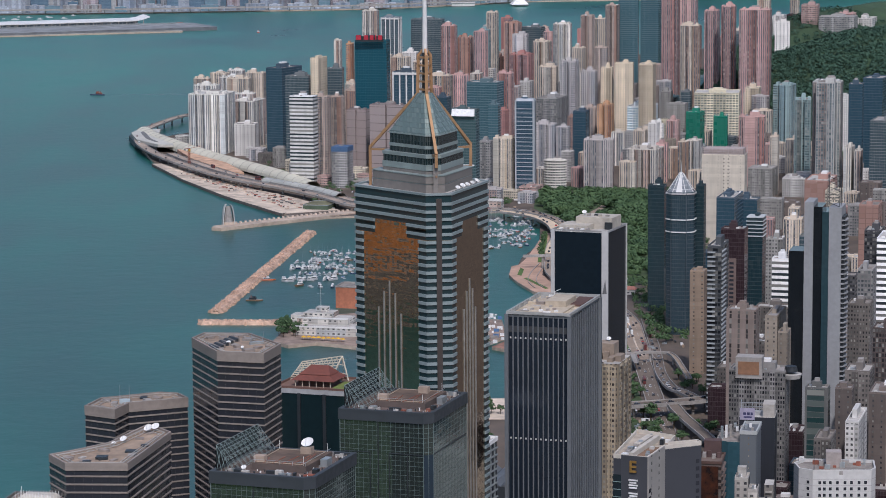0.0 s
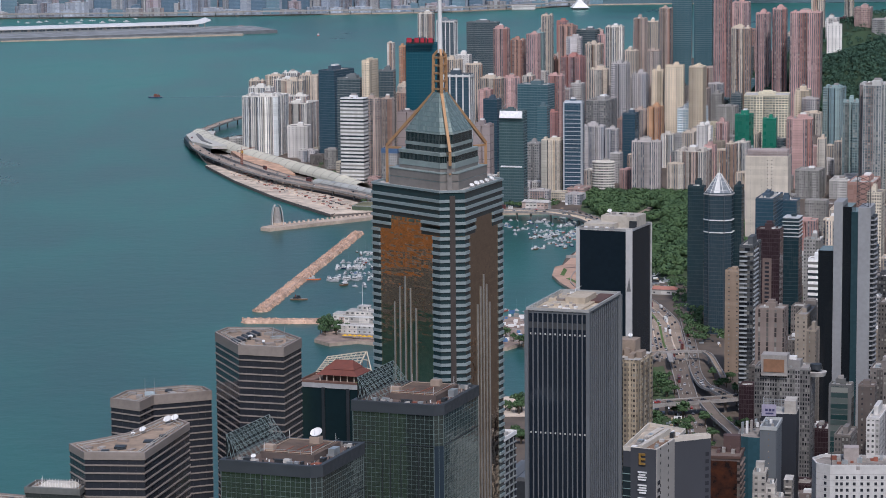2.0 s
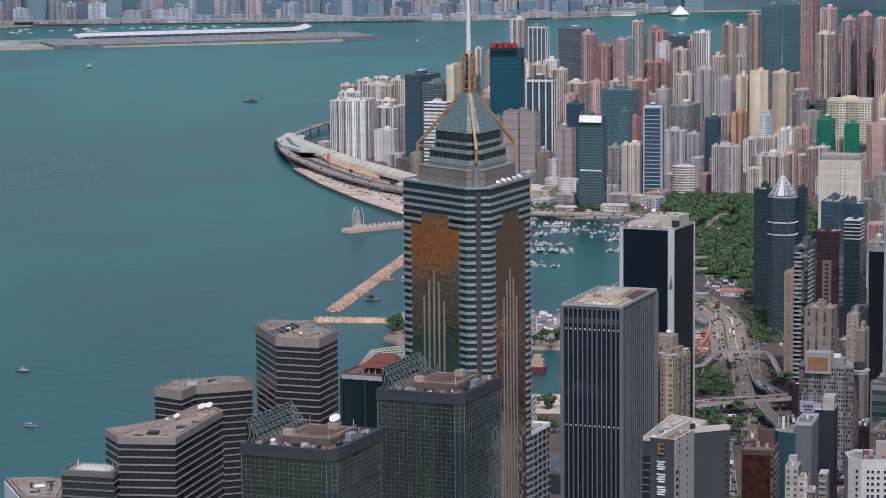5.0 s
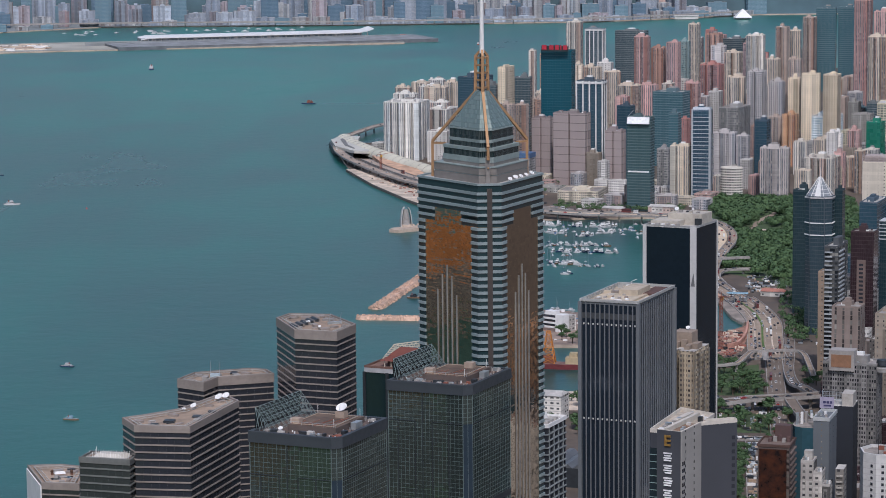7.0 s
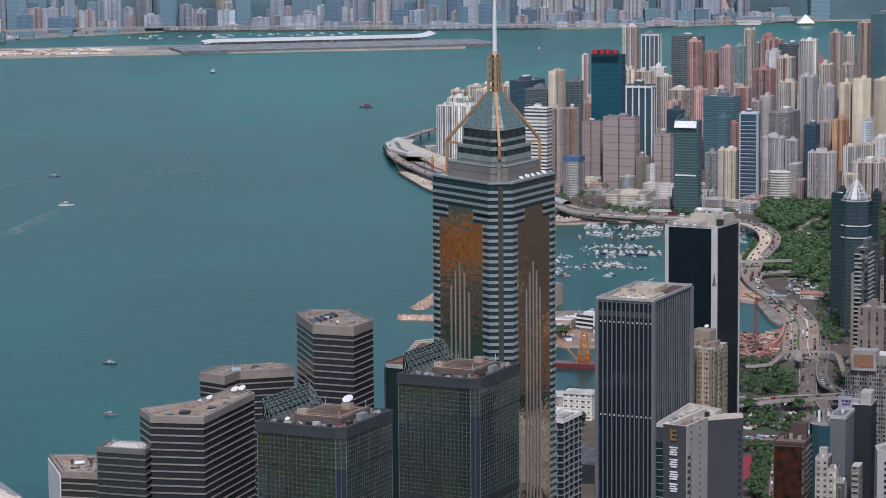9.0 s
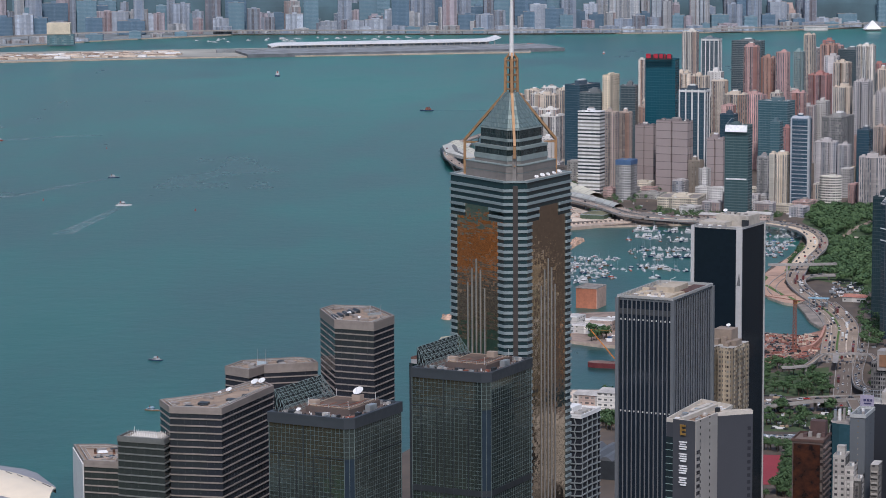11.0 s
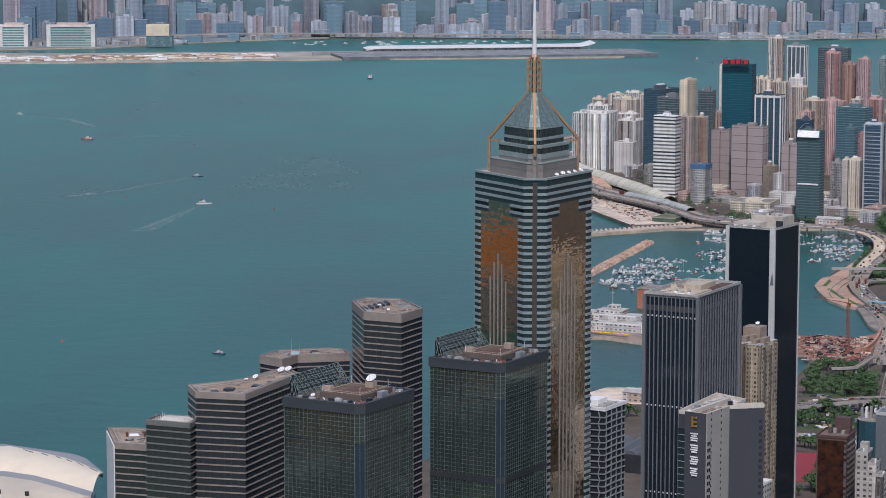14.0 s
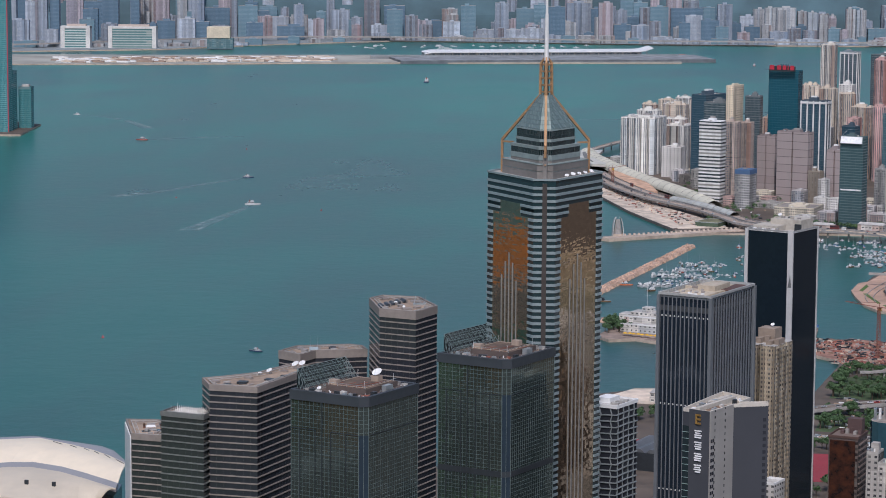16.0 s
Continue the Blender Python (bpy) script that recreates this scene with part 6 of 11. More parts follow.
        gap = min(1.4, t.length * 0.24)
        for k in range(m):
            p, q = a + t * k, a + t * (k + 1)
            if k:
                pts.append(tuple(p + t.normalized() * gap / 2))
            else:
                pts.append(tuple(p))
            if k < m - 1:
                e = q - t.normalized() * gap / 2
                pts.extend([tuple(e), tuple(e + nrm * cut), tuple(q + t.normalized() * gap / 2 + nrm * cut)])
    r = rect(w, d)
    side(r[0], r[1], n, dep)
    side(r[1], r[2], nd, dep * 0.7)
    side(r[2], r[3], n, dep)
    side(r[3], r[0], nd, dep * 0.7)
    return pts


def notched_plan(w, d, rnd):
    """Cross, H or plain outlines of apartment towers."""
    k = rnd.random()
    if k < 0.45:
        a, b = w * rnd.uniform(.14, .24), d * rnd.uniform(.14, .26)
        X, Y = w / 2, d / 2
        return [(-X + a, -Y), (X - a, -Y), (X - a, -Y + b), (X, -Y + b), (X, Y - b), (X - a, Y - b), (X - a, Y), (-X + a, Y), (-X + a, Y - b), (-X, Y - b), (-X, -Y + b), (-X + a, -Y + b)]
    if k < 0.8:
        a, b = w * rnd.uniform(.05, .12), d * rnd.uniform(.1, .2)
        X, Y = w / 2, d / 2
        return [(-X, -Y), (-a, -Y), (-a, -Y + b), (a, -Y + b), (a, -Y), (X, -Y), (X, Y), (a, Y), (a, Y - b), (-a, Y - b), (-a, Y), (-X, Y)]
    return rect(w, d)


def tower(style, x, y, w, d, h, rot, full=True):
    wall, glass, sh, bw, wh, ww, plan_kind, name, label = STYLES[style]
    rnd = random.Random(round(x * 7 + y * 13))
    if 1150 < y < 2500 and w < 30:
        rot += rnd.uniform(-8, 8)
    gl = "glass" in style or style in ("maroon", "blue_pier", "ladder", "pyramid", "pier_white", "k_navy", "k_teal")
    mat = facade("wall_" + style, wall, glass, sh, bw, wh, ww, 0.14 if gl else 0.3, 0.6 if gl else 0.85, vary=0.0 if "net" in style or style == "glass_blue" else 0.03 if gl else 0.55, streak_shade=0.12 if gl else 0.3, mixed=plan_kind == "rib" and "net" not in style, tilt=0.03 if gl and not style.startswith("k_") else 0.0)
    if style.startswith("k_"):
        name = "far_tower"
    elif name == APT and plan_kind == "box":
        name = "apartment_slab"
    root = thing(name, x, y, LAND_Z, rot, label, "tower block" if name != LOW else "low-rise block", "city blocks")
    far = style.startswith("k_")
    plan = rect(w, d)
    notched = False
    if plan_kind == "rib" and w > 6:
        notched = style not in ("netted", "white_rib", "estate_rib") and rnd.random() < .6
        plan = notched_plan(w, d, rnd) if notched else rib_plan(w, d, rnd, 2 if style == "netted" else 6)
    elif plan_kind == "round":
        plan = [(w / 2 * math.cos(a) * (1 if abs(math.cos(a)) < .9 else .98), d / 2 * math.sin(a)) for a in [2 * math.pi * k / 16 for k in range(16)]]
    elif plan_kind == "pyramid":
        c = w * 0.25
        plan = [(-w / 2 + c, -d / 2), (w / 2 - c, -d / 2), (w / 2, -d / 2 + c), (w / 2, d / 2 - c), (w / 2 - c, d / 2), (-w / 2 + c, d / 2), (-w / 2, d / 2 - c), (-w / 2, -d / 2 + c)]
    part("wall", Geo().prism(plan, 0, h, 0, 1), [mat, rnd.choice((ROOF, ROOF_PALE, CONC))], root)
    simple = [(p[0] * 1.0, p[1] * 1.0) for p in (plan if notched or plan_kind in ("round", "pyramid") else rect(w, d))]
    trim = plain("trim_" + style, tuple(min(c * 1.05, .75) for c in wall), 0.8, var=0.2)
    if not far:
        part("parapet", parapet(Geo(), shrink(simple, 0.05 if plan_kind != "rib" else 0.2), h - 0.02, h + 0.7, 0.35), trim, root)
    # roof rooms and tanks
    if plan_kind not in ("pyramid",):
        k1 = rnd.uniform(0.25, 0.45)
        ox, oy = rnd.uniform(-.12, .12) * w, rnd.uniform(-.1, .1) * d
        rh = rnd.uniform(1.6, 3.6) if h > 25 else rnd.uniform(.8, 1.8)
        part("lift_room", Geo().box(ox - w * k1 / 2, ox + w * k1 / 2, oy - d * .22, oy + d * .22, h, h + rh), trim, root)
        if full and not far and w > 8:
            part("water_tank", Geo().box(ox - w * .1, ox + w * .12, oy - d * .1, oy + d * .14, h + rh, h + rh + 1.2), rnd.choice((trim, CONC, WHITE)), root)
            for k in range(rnd.randint(3, 6) if y < 1150 else 2):
                px, py = rnd.uniform(-.4, .36) * w, rnd.choice((-1, 1)) * rnd.uniform(.28, .4) * d
                part("roof_unit", Geo().box(px, px + rnd.uniform(.7, 1.8), py - .5, py + .6, h, h + rnd.uniform(.5, 1.3)), rnd.choice((CONC, WHITE, STEEL, ROOF_PALE)), root)
        if full and plan_kind == "rib" and w > 12 and not far:
            for s in (-1, 1):
                part("stair_head", Geo().box(s * w * .36 - 1, s * w * .36 + 1, -d * .2, d * .15, h, h + rnd.uniform(1.2, 2.4)), trim, root)
    if plan_kind == "pier":
        white = plain("white_vertical_pier", (0.62, 0.61, 0.59), 0.6)
        for k in range(5):
            s = -w / 2 + w * k / 4
            part("pier", Geo().box(s - w * .025, s + w * .025, -d / 2 - .5, -d / 2 + .2, 0, h + .3), white, root)
        for k in range(3):
            s = -d / 2 + d * k / 2
            part("pier", Geo().box(w / 2 - .2, w / 2 + .5, s - .6, s + .6, 0, h + .3), white, root)
        part("crown_band", Geo().prism(rect(w + 1.1, d + 1.1), h - 2.0, h - .2, 0, None, True), white, root)
    if plan_kind == "ladder":
        white = plain("white_ledge", (0.40, 0.42, 0.44), 0.6)
        led = Geo().box(-w * .44, w * .44, -d / 2 - .45, -d / 2 + .1, -.24, .24).data("ledge", white)
        for q in (-.47, .47):
            part("pier", Geo().box(w * q - w * .035, w * q + w * .035, -d / 2 - .7, -d / 2 + .3, 0, h + 1.2), white, root)
        part("side_pier", Geo().box(w / 2 - .1, w / 2 + .35, -d * .5, -d * .12, 0, h + .6), white, root)
        k = 3.0
        while k < h - 3:
            part("ledge", led, None, root).location = (0, 0, k)
            k += 3.1
        part("crown", Geo().prism(rect(w, d), h, h + 2.4, 0, None, False, [(-w * .45, -d * .3), (w * .45, -d * .3), (w * .45, d * .4), (-w * .45, d * .4)]), plain("silver_crown", (0.40, 0.42, 0.44), 0.4, 0.4), root)
    if plan_kind == "slat":
        slat = Geo().box(-w * .46, w * .1, -d / 2 - .7, -d / 2, -.3, .3).box(w / 2 - .1, w / 2 + .6, -d * .4, d * .1, -.3, .3).data("slat", plain("pale_slat", (0.32, 0.34, 0.35), 0.6))
        k = 2.0
        while k < h - 1:
            part("slat", slat, None, root).location = (0, 0, k)
            k += 2.05
    if plan_kind == "round":
        ring = Geo().prism(shrink(plan, -.5), -.35, .35, 0, None, True).data("balcony_ring", trim)
        k = 2.0
        while k < h:
            part("balcony_ring", ring, None, root).location = (0, 0, k)
            k += 2.0
    if plan_kind == "board":
        board = plain("white_hoarding", (0.80, 0.79, 0.78), 0.6)
        part("hoarding", Geo().prism([(-w * .46, -d / 2 - 2.2), (w * .46, -d / 2 - 2.2), (w * .46, -d / 2), (-w * .46, -d / 2)], h - 4.6, h + .4, 0, None, True, [(-w * .46, -d / 2 - .4), (w * .46, -d / 2 - .4), (w * .46, -d / 2), (-w * .46, -d / 2)]), board, root, "white blank hoarding")
        part("hoarding", Geo().box(-w * .44, w * .44, -d / 2 - .4, -d / 2, h * .415, h * .415 + 1.1), board, root, "white blank hoarding")
        part("frame", Geo().beam((-w * .48, -d / 2, h), (-w * .3, 0, h + 5), .15).beam((-w * .3, 0, h + 5), (-w * .1, 0, h + 5.4), .12), STEEL, root)
    if plan_kind == "pyramid":
        ribs = Geo()
        for i, p in enumerate(plan):
            q = plan[(i + 1) % 8]
            ribs.beam((*p, h), (p[0] * .1, p[1] * .1, h + 10.6), .16)
            for f in (.0, .2, .4, .6, .8):
                ribs.beam((p[0] * (1 - f * .9), p[1] * (1 - f * .9), h + 10.6 * f), (q[0] * (1 - f * .9), q[1] * (1 - f * .9), h + 10.6 * f), .12)
        part("crown_ribs", ribs, WHITE, root, "white crown ribs")
        part("crown_core", Geo().prism([(p[0] * .93, p[1] * .93) for p in plan], h, h + 10.2, 0, None, False, [(p[0] * .1, p[1] * .1) for p in plan]), plain("grey_crown_glass", (0.22, 0.24, 0.26), 0.3), root)
        part("spire_panel", Geo().prism([(-1.7, -d * .46), (1.7, -d * .46), (1.7, -d * .2), (-1.7, -d * .2)], h + .6, h + 11.4, 0, None, False, [(-.1, -.2), (.1, -.2), (.1, 0), (-.1, 0)]), WHITE, root)
        part("spire", Geo().cyl(0, 0, h + 10, h + 16, .2, .06, 6), WHITE, root)
        for z in (h - 14, h - 20.5):
            part("ledge", Geo().prism(shrink(plan, -.4), z, z + .5, 0, None, True), WHITE, root)
        part("roof_lip", Geo().prism(shrink(plan, -.4), h - .5, h + .2, 0, None, True), plain("pale_lip", (0.45, 0.43, 0.42), 0.6), root)
        for s in (-.28, .28):
            part("glass_fin", Geo().box(s * w - .15, s * w + .15, -d / 2 - .4, -d / 2, 0, h), trim, root)
    if style == "maroon" and h > 40:
        part("front_bay", Geo().box(-w * .22, w * .16, -d / 2 - .5, -d / 2 + .1, 0, h - 14), plain("brown_bay", (0.16, 0.115, 0.10), .7), root)
        for k in range(18):
            part("bay_window", Geo().box(-w * .12, w * .06, -d / 2 - .58, -d / 2 - .49, h - 17 - 2.1 * k, h - 15.9 - 2.1 * k), STRIP_GLASS, root)
    if style == "white_tower":
        g = Geo()
        for k in range(9):
            s = -w / 2 + w * k / 8
            g.beam((s, -d / 2, h), (s, -d / 2, h + 5.0), .14).beam((s, d / 2, h), (s, d / 2, h + 5.0), .14)
        for z in (1.2, 2.5, 3.8, 5.0):
            g.beam((-w / 2, -d / 2, h + z), (w / 2, -d / 2, h + z), .12).beam((w / 2, -d / 2, h + z), (w / 2, d / 2, h + z), .12).beam((-w / 2, -d / 2, h + z), (-w / 2, d / 2, h + z), .12)
        part("roof_louvres", g, plain("pinkish_louvre", (0.42, 0.36, 0.34), 0.7), root)
        part("roof_plant", Geo().box(-w * .46, w * .46, -d * .4, d * .44, h, h + 4.2), plain("pink_grey_plant", (0.36, 0.30, 0.28), 0.8), root)
        hole = Geo().box(-.35, .35, -d / 2 - .03, -d / 2 + .05, -.35, .35).data("opening", DARK)
        k = 4.0
        while k < h - 2:
            for s in (w * .02, w * .12):
                part("opening", hole, None, root).location = (s, 0, k)
            k += 2.3
    return root


tower("estate_rib", -214.4, 1562.9, 32.8, 34.0, 51.5, -10)
tower("estate_rib", -185.6, 1600.6, 20.5, 31.7, 42.0, -10)
tower("white_slab", -182.5, 1536.6, 18.0, 15.3, 27.0, -10)
tower("estate_rib", -235.6, 1730.3, 21.8, 12.0, 44.9, -10)
tower("estate_rib", -215.8, 1771.3, 22.1, 10.4, 48.8, -10)
tower("cream_rib", -195.5, 1800.1, 18.4, 13.0, 50.8, -10)
tower("cream_rib", -200.9, 1679.8, 21.1, 13.9, 55.0, -8)
tower("glass_navy", -147.7, 1513.7, 15.6, 34.0, 77.2, -20)
tower("glass_grid", -128.8, 1429.0, 20.9, 11.6, 76.2, -15)
tower("cream_slab", -111.9, 1408.9, 6.2, 21.9, 92.5, -15)
tower("glass_grid", -101.4, 1460.1, 13.3, 10.7, 80.1, -15)
tower("white_strip", -119.3, 1324.4, 19.4, 10.7, 68.5, -15)
tower("tan_rib", -106.1, 1355.9, 10.8, 7.2, 65.5, -15)
tower("tan_rib", -95.3, 1362.4, 9.9, 7.3, 64.9, -15)
tower("glass_blue", -67.9, 1398.4, 26.2, 11.4, 106.7, -12)
tower("white_rib", -110.9, 1694.1, 6.5, 6.8, 88.2, -15)
tower("orange_rib", -99.0, 1677.1, 5.9, 10.2, 86.2, -15)
signed = tower("grey_grid", -88.4, 1301.9, 12.8, 15.8, 29.5, -15)
part("roof_band", Geo().prism(rect(13.2, 16.2), 28.2, 32.0, 0, None, True), plain("faded_blue_band", (0.07, 0.13, 0.24), .6, var=.2), signed, "faded blue band round the roof")
tower("cream_rib", -89.8, 1528.4, 12.6, 8.1, 61.3, -15)
tower("netted", -79.2, 1380.9, 16.7, 9.2, 52.6, -15)
tower("netted", -53.4, 1354.3, 28.0, 14.6, 59.0, -15)
tower("netted", -18.0, 1337.3, 13.8, 12.0, 46.2, -15)
tower("tan_rib", -86.9, 1463.3, 13.8, 7.6, 61.2, -15)
tower("tan_rib", -74.5, 1466.9, 11.2, 6.2, 57.9, -15)
tower("tan_rib", -64.2, 1471.6, 11.2, 6.2, 63.8, -15)
tower("blue_pier", -38.3, 1359.6, 21.7, 11.9, 84.5, -15)
tower("glass_board", 7.1, 1189.4, 18.5, 10.2, 70.0, -15)
tower("grey_rib", 4.5, 1223.0, 13.4, 29.2, 16.4, -15)
tower("lowrise_cream", -40.5, 1258.7, 32.0, 34.0, 7.7, -8)
tower("lowrise_white", -27.0, 1323.7, 6.6, 8.8, 22.7, -15)
tower("cream_rib", -32.2, 1603.1, 15.0, 8.4, 74.5, -15)
tower("cream_rib", -15.7, 1577.0, 19.5, 10.7, 64.3, -15)
tower("white_slab", -46.5, 1771.2, 13.7, 10.7, 71.4, -15)
tower("white_rib", -98.6, 2156.6, 16.5, 9.9, 90.7, -15)
tower("pier_white", -77.0, 2186.0, 19.9, 12.3, 81.7, -15)
tower("glass_grid", -37.5, 2220.9, 35.4, 13.1, 77.2, -15)
tower("cream_rib", -64.2, 1630.1, 9.2, 8.2, 78.7, -15)
tower("glass_navy", -12.1, 1399.0, 12.2, 9.4, 60.9, -15)
tower("pink_rib", -9.2, 1724.0, 13.4, 9.1, 99.0, -15)
tower("brown_rib", 6.1, 1741.8, 13.4, 7.5, 87.2, -15)
tower("pink_rib", 20.2, 1723.0, 11.6, 7.6, 93.6, -15)
tower("teal_rib", 25.3, 2048.4, 10.6, 8.7, 75.5, -15)
tower("cream_rib", 34.2, 2142.8, 12.2, 11.3, 88.6, -15)
tower("brown_rib", 55.7, 2124.9, 16.6, 11.6, 78.5, -15)
tower("glass_grid", 77.9, 2136.2, 22.3, 14.3, 72.9, -15)
tower("pink_rib", 2.7, 1546.7, 13.5, 7.4, 66.9, -15)
tower("pink_rib", 40.7, 1537.3, 12.8, 7.2, 69.1, -15)
tower("glass_teal", 23.1, 1506.0, 27.3, 17.4, 64.2, -15)
tower("red_rib", 56.8, 1662.7, 18.2, 15.5, 76.7, -15)
tower("cream_rib", 76.7, 1710.7, 14.2, 12.2, 84.9, -15)
tower("white_rib", 97.8, 1781.2, 16.1, 17.2, 96.8, -15)
tower("grey_rib", 97.0, 1567.5, 13.8, 13.8, 77.1, -15)
tower("cream_rib", 78.9, 1586.3, 16.0, 11.6, 70.7, -15)
tower("grey_grid", 77.3, 1429.4, 17.4, 32.6, 57.6, -15)
tower("glass_teal", 29.4, 1342.8, 8.0, 9.6, 59.7, -15)
tower("red_rib", 37.5, 1378.5, 7.6, 6.6, 51.9, -15)
tower("ladder", 52.2, 1248.0, 14.3, 9.6, 70.1, -15)
tower("beige_rib", 36.1, 1253.1, 15.3, 8.4, 42.2, -15)
tower("grey_rib", 69.5, 1370.6, 18.4, 10.5, 41.4, -15)
tower("round_white", 74.8, 1265.0, 17.1, 9.4, 24.1, -15)
tower("red_rib", 92.3, 1304.1, 5.9, 7.0, 12.5, -15)
tower("pale_rib", 108.0, 1271.8, 22.3, 12.5, 38.7, -15)
tower("orange_rib", 125.0, 1507.8, 10.9, 12.1, 44.3, -15)
tower("cream_slab", 130.4, 1588.7, 10.2, 10.5, 69.4, -15)
tower("cream_slab", 144.7, 1576.5, 15.8, 10.7, 74.3, -15)
tower("cream_slab", 160.5, 1509.5, 12.3, 17.1, 78.3, -15)
tower("blue_low", 157.2, 1519.5, 19.7, 34.0, 42.4, -15)
tower("white_rib", 145.1, 1291.9, 22.8, 23.2, 29.8, -15)
tower("glass_navy", 100.0, 1399.6, 10.5, 11.1, 48.9, -15)
tower("grey_rib", 115.2, 1602.8, 12.9, 8.2, 65.3, -15)
tower("tan_rib", 136.2, 1816.8, 12.4, 9.2, 71.4, -15)
tower("grey_grid", 22.3, 1287.1, 9.2, 9.3, 36.5, -15)
tower("grey_rib", 84.1, 1360.4, 9.9, 7.1, 39.8, -15)
tower("brown_rib", 94.8, 1452.9, 5.9, 7.5, 39.2, -15)
tower("lowrise_pink", 55.8, 1236.7, 13.4, 19.2, 7.6, -15)
tower("lowrise_cream", 156.8, 1330.0, 13.6, 19.9, 18.9, -15)
tower("cream_rib", 115.8, 1844.6, 12.5, 9.0, 69.6, -15)
tower("grey_rib", 130.9, 1864.4, 12.6, 11.6, 63.9, -15)
tower("cream_rib", 152.4, 1380.0, 14.0, 8.1, 36.0, -15)
tower("white_slab", 154.9, 1343.8, 6.9, 11.9, 44.0, -15)
tower("glass_teal", 171.8, 1972.1, 19.9, 11.6, 113.4, -15)
tower("glass_teal", 194.3, 1972.2, 18.7, 12.0, 114.4, -15)
tower("tan_rib", 124.9, 1857.0, 11.3, 10.2, 100.5, -15)
tower("cream_rib", 137.8, 1873.0, 11.3, 10.5, 96.3, -15)
tower("tan_rib", 154.4, 1956.9, 11.7, 11.1, 105.1, -15)
tower("pink_rib", 199.4, 1772.0, 16.2, 11.6, 130.2, -15)
tower("pink_rib", 221.3, 1828.0, 15.9, 12.3, 116.7, -15)
tower("pink_rib", 229.5, 1671.0, 12.4, 15.1, 114.3, -15)
tower("pink_rib", 241.8, 1643.4, 12.7, 15.4, 119.7, -15)
tower("pink_rib", 262.6, 1613.3, 27.0, 16.5, 118.2, -15)
tower("cream_rib", 204.8, 1608.9, 16.6, 14.1, 104.9, -15)
tower("cream_grid", 216.6, 1472.6, 36.8, 34.0, 57.5, -8)
tower("cream_slab", 254.1, 1548.3, 11.7, 18.9, 54.6, -15)
tower("green_net", 192.1, 1402.5, 12.0, 13.0, 47.2, -15)
tower("green_net", 213.5, 1408.9, 11.1, 11.0, 43.2, -15)
tower("pink_rib", 226.8, 1295.5, 20.0, 14.2, 53.5, -15)
tower("teal_rib", 276.4, 1506.7, 15.3, 20.1, 60.3, -15)
tower("glazed_pale", 274.3, 1220.4, 20.9, 34.0, 85.9, -12)
tower("teal_rib", 266.6, 1303.1, 12.5, 20.8, 65.8, -12)
tower("glass_navy", 310.8, 1327.2, 10.4, 15.0, 75.4, -15)
tower("glass_navy", 332.9, 1371.6, 15.5, 28.8, 76.7, -15)
tower("glass_grid", 314.1, 1180.1, 23.3, 34.0, 61.5, -15)
tower("cream_rib", 240.0, 1259.9, 6.0, 11.5, 41.6, -15)
tower("lowrise_grey", 228.6, 1233.4, 18.1, 22.5, 21.1, -15)
tower("lowrise_white", 253.8, 1237.1, 16.8, 30.6, 13.4, -15)
tower("white_rib", 288.9, 1206.9, 5.8, 17.1, 39.1, -15)
tower("white_rib", 294.8, 1200.6, 4.9, 14.0, 37.0, -15)
tower("cream_rib", 145.9, 1370.7, 9.6, 9.2, 35.8, -15)
tower("white_slab", 158.5, 1352.1, 8.6, 9.4, 42.0, -15)
tower("cream_rib", 175.2, 1305.6, 7.1, 9.6, 33.3, -15)
tower("white_rib", 184.0, 1312.0, 10.1, 12.4, 33.7, -15)
tower("teal_rib", 190.3, 1324.2, 6.2, 10.1, 28.7, -15)
tower("pink_rib", 175.7, 1417.5, 9.3, 10.0, 38.9, -15)
tower("grey_rib", 210.1, 1473.4, 7.6, 11.0, 40.4, -15)
tower("cream_grid", 176.1, 1530.7, 12.2, 12.9, 28.2, -15)
tower("pink_rib", 160.0, 1324.2, 8.9, 9.4, 30.2, -15)
tower("white_slab", 305.1, 1773.2, 13.9, 14.8, 97.8, -15)
tower("white_tower", 175.3, 976.0, 27.7, 17.0, 59.1, -12)
tower("glass_green", 114.0, 719.4, 9.1, 6.6, 69.8, -15)
tower("pyramid", 121.5, 649.0, 14.6, 13.2, 74.6, -15)
tower("glass_green", 132.3, 653.8, 4.2, 6.8, 77.6, -15)
tower("dark_slat", 122.2, 447.4, 6.1, 21.1, 76.1, -15)
tower("tan_slab", 121.6, 540.3, 6.9, 9.4, 49.8, -15)
tower("glass_navy", 154.1, 720.9, 9.9, 30.6, 64.0, -15)
tower("glass_navy", 166.8, 750.4, 12.7, 12.3, 58.2, -15)
tower("maroon", 141.0, 563.7, 11.7, 10.4, 67.0, -15)
crowned = tower("glass_green", 155.8, 600.7, 8.0, 11.2, 67.5, -15)
for k in range(6):
    part("crown_louvre", Geo().prism(shrink(rect(8.0, 11.2), -.35 + .12 * (k % 2)), 58.5 + 1.9 * k, 59.0 + 1.9 * k, 0, None, True), plain("pale_louvre", (0.46, 0.47, 0.47), .6), crowned)
tower("tan_office", 123.7, 351.1, 12.1, 10.5, 62.7, -15)
tower("white_punch", 122.1, 273.2, 21.6, 11.9, 52.7, -15)
tower("cream_plain", 143.2, 403.5, 5.3, 26.6, 52.5, -15)
tower("cream_plain", 141.6, 358.1, 4.0, 9.7, 52.2, -15)
tower("white_strip", 168.7, 599.3, 9.1, 8.0, 46.8, -15)
tower("lowrise_grey", 174.0, 674.7, 9.0, 10.3, 46.3, -15)
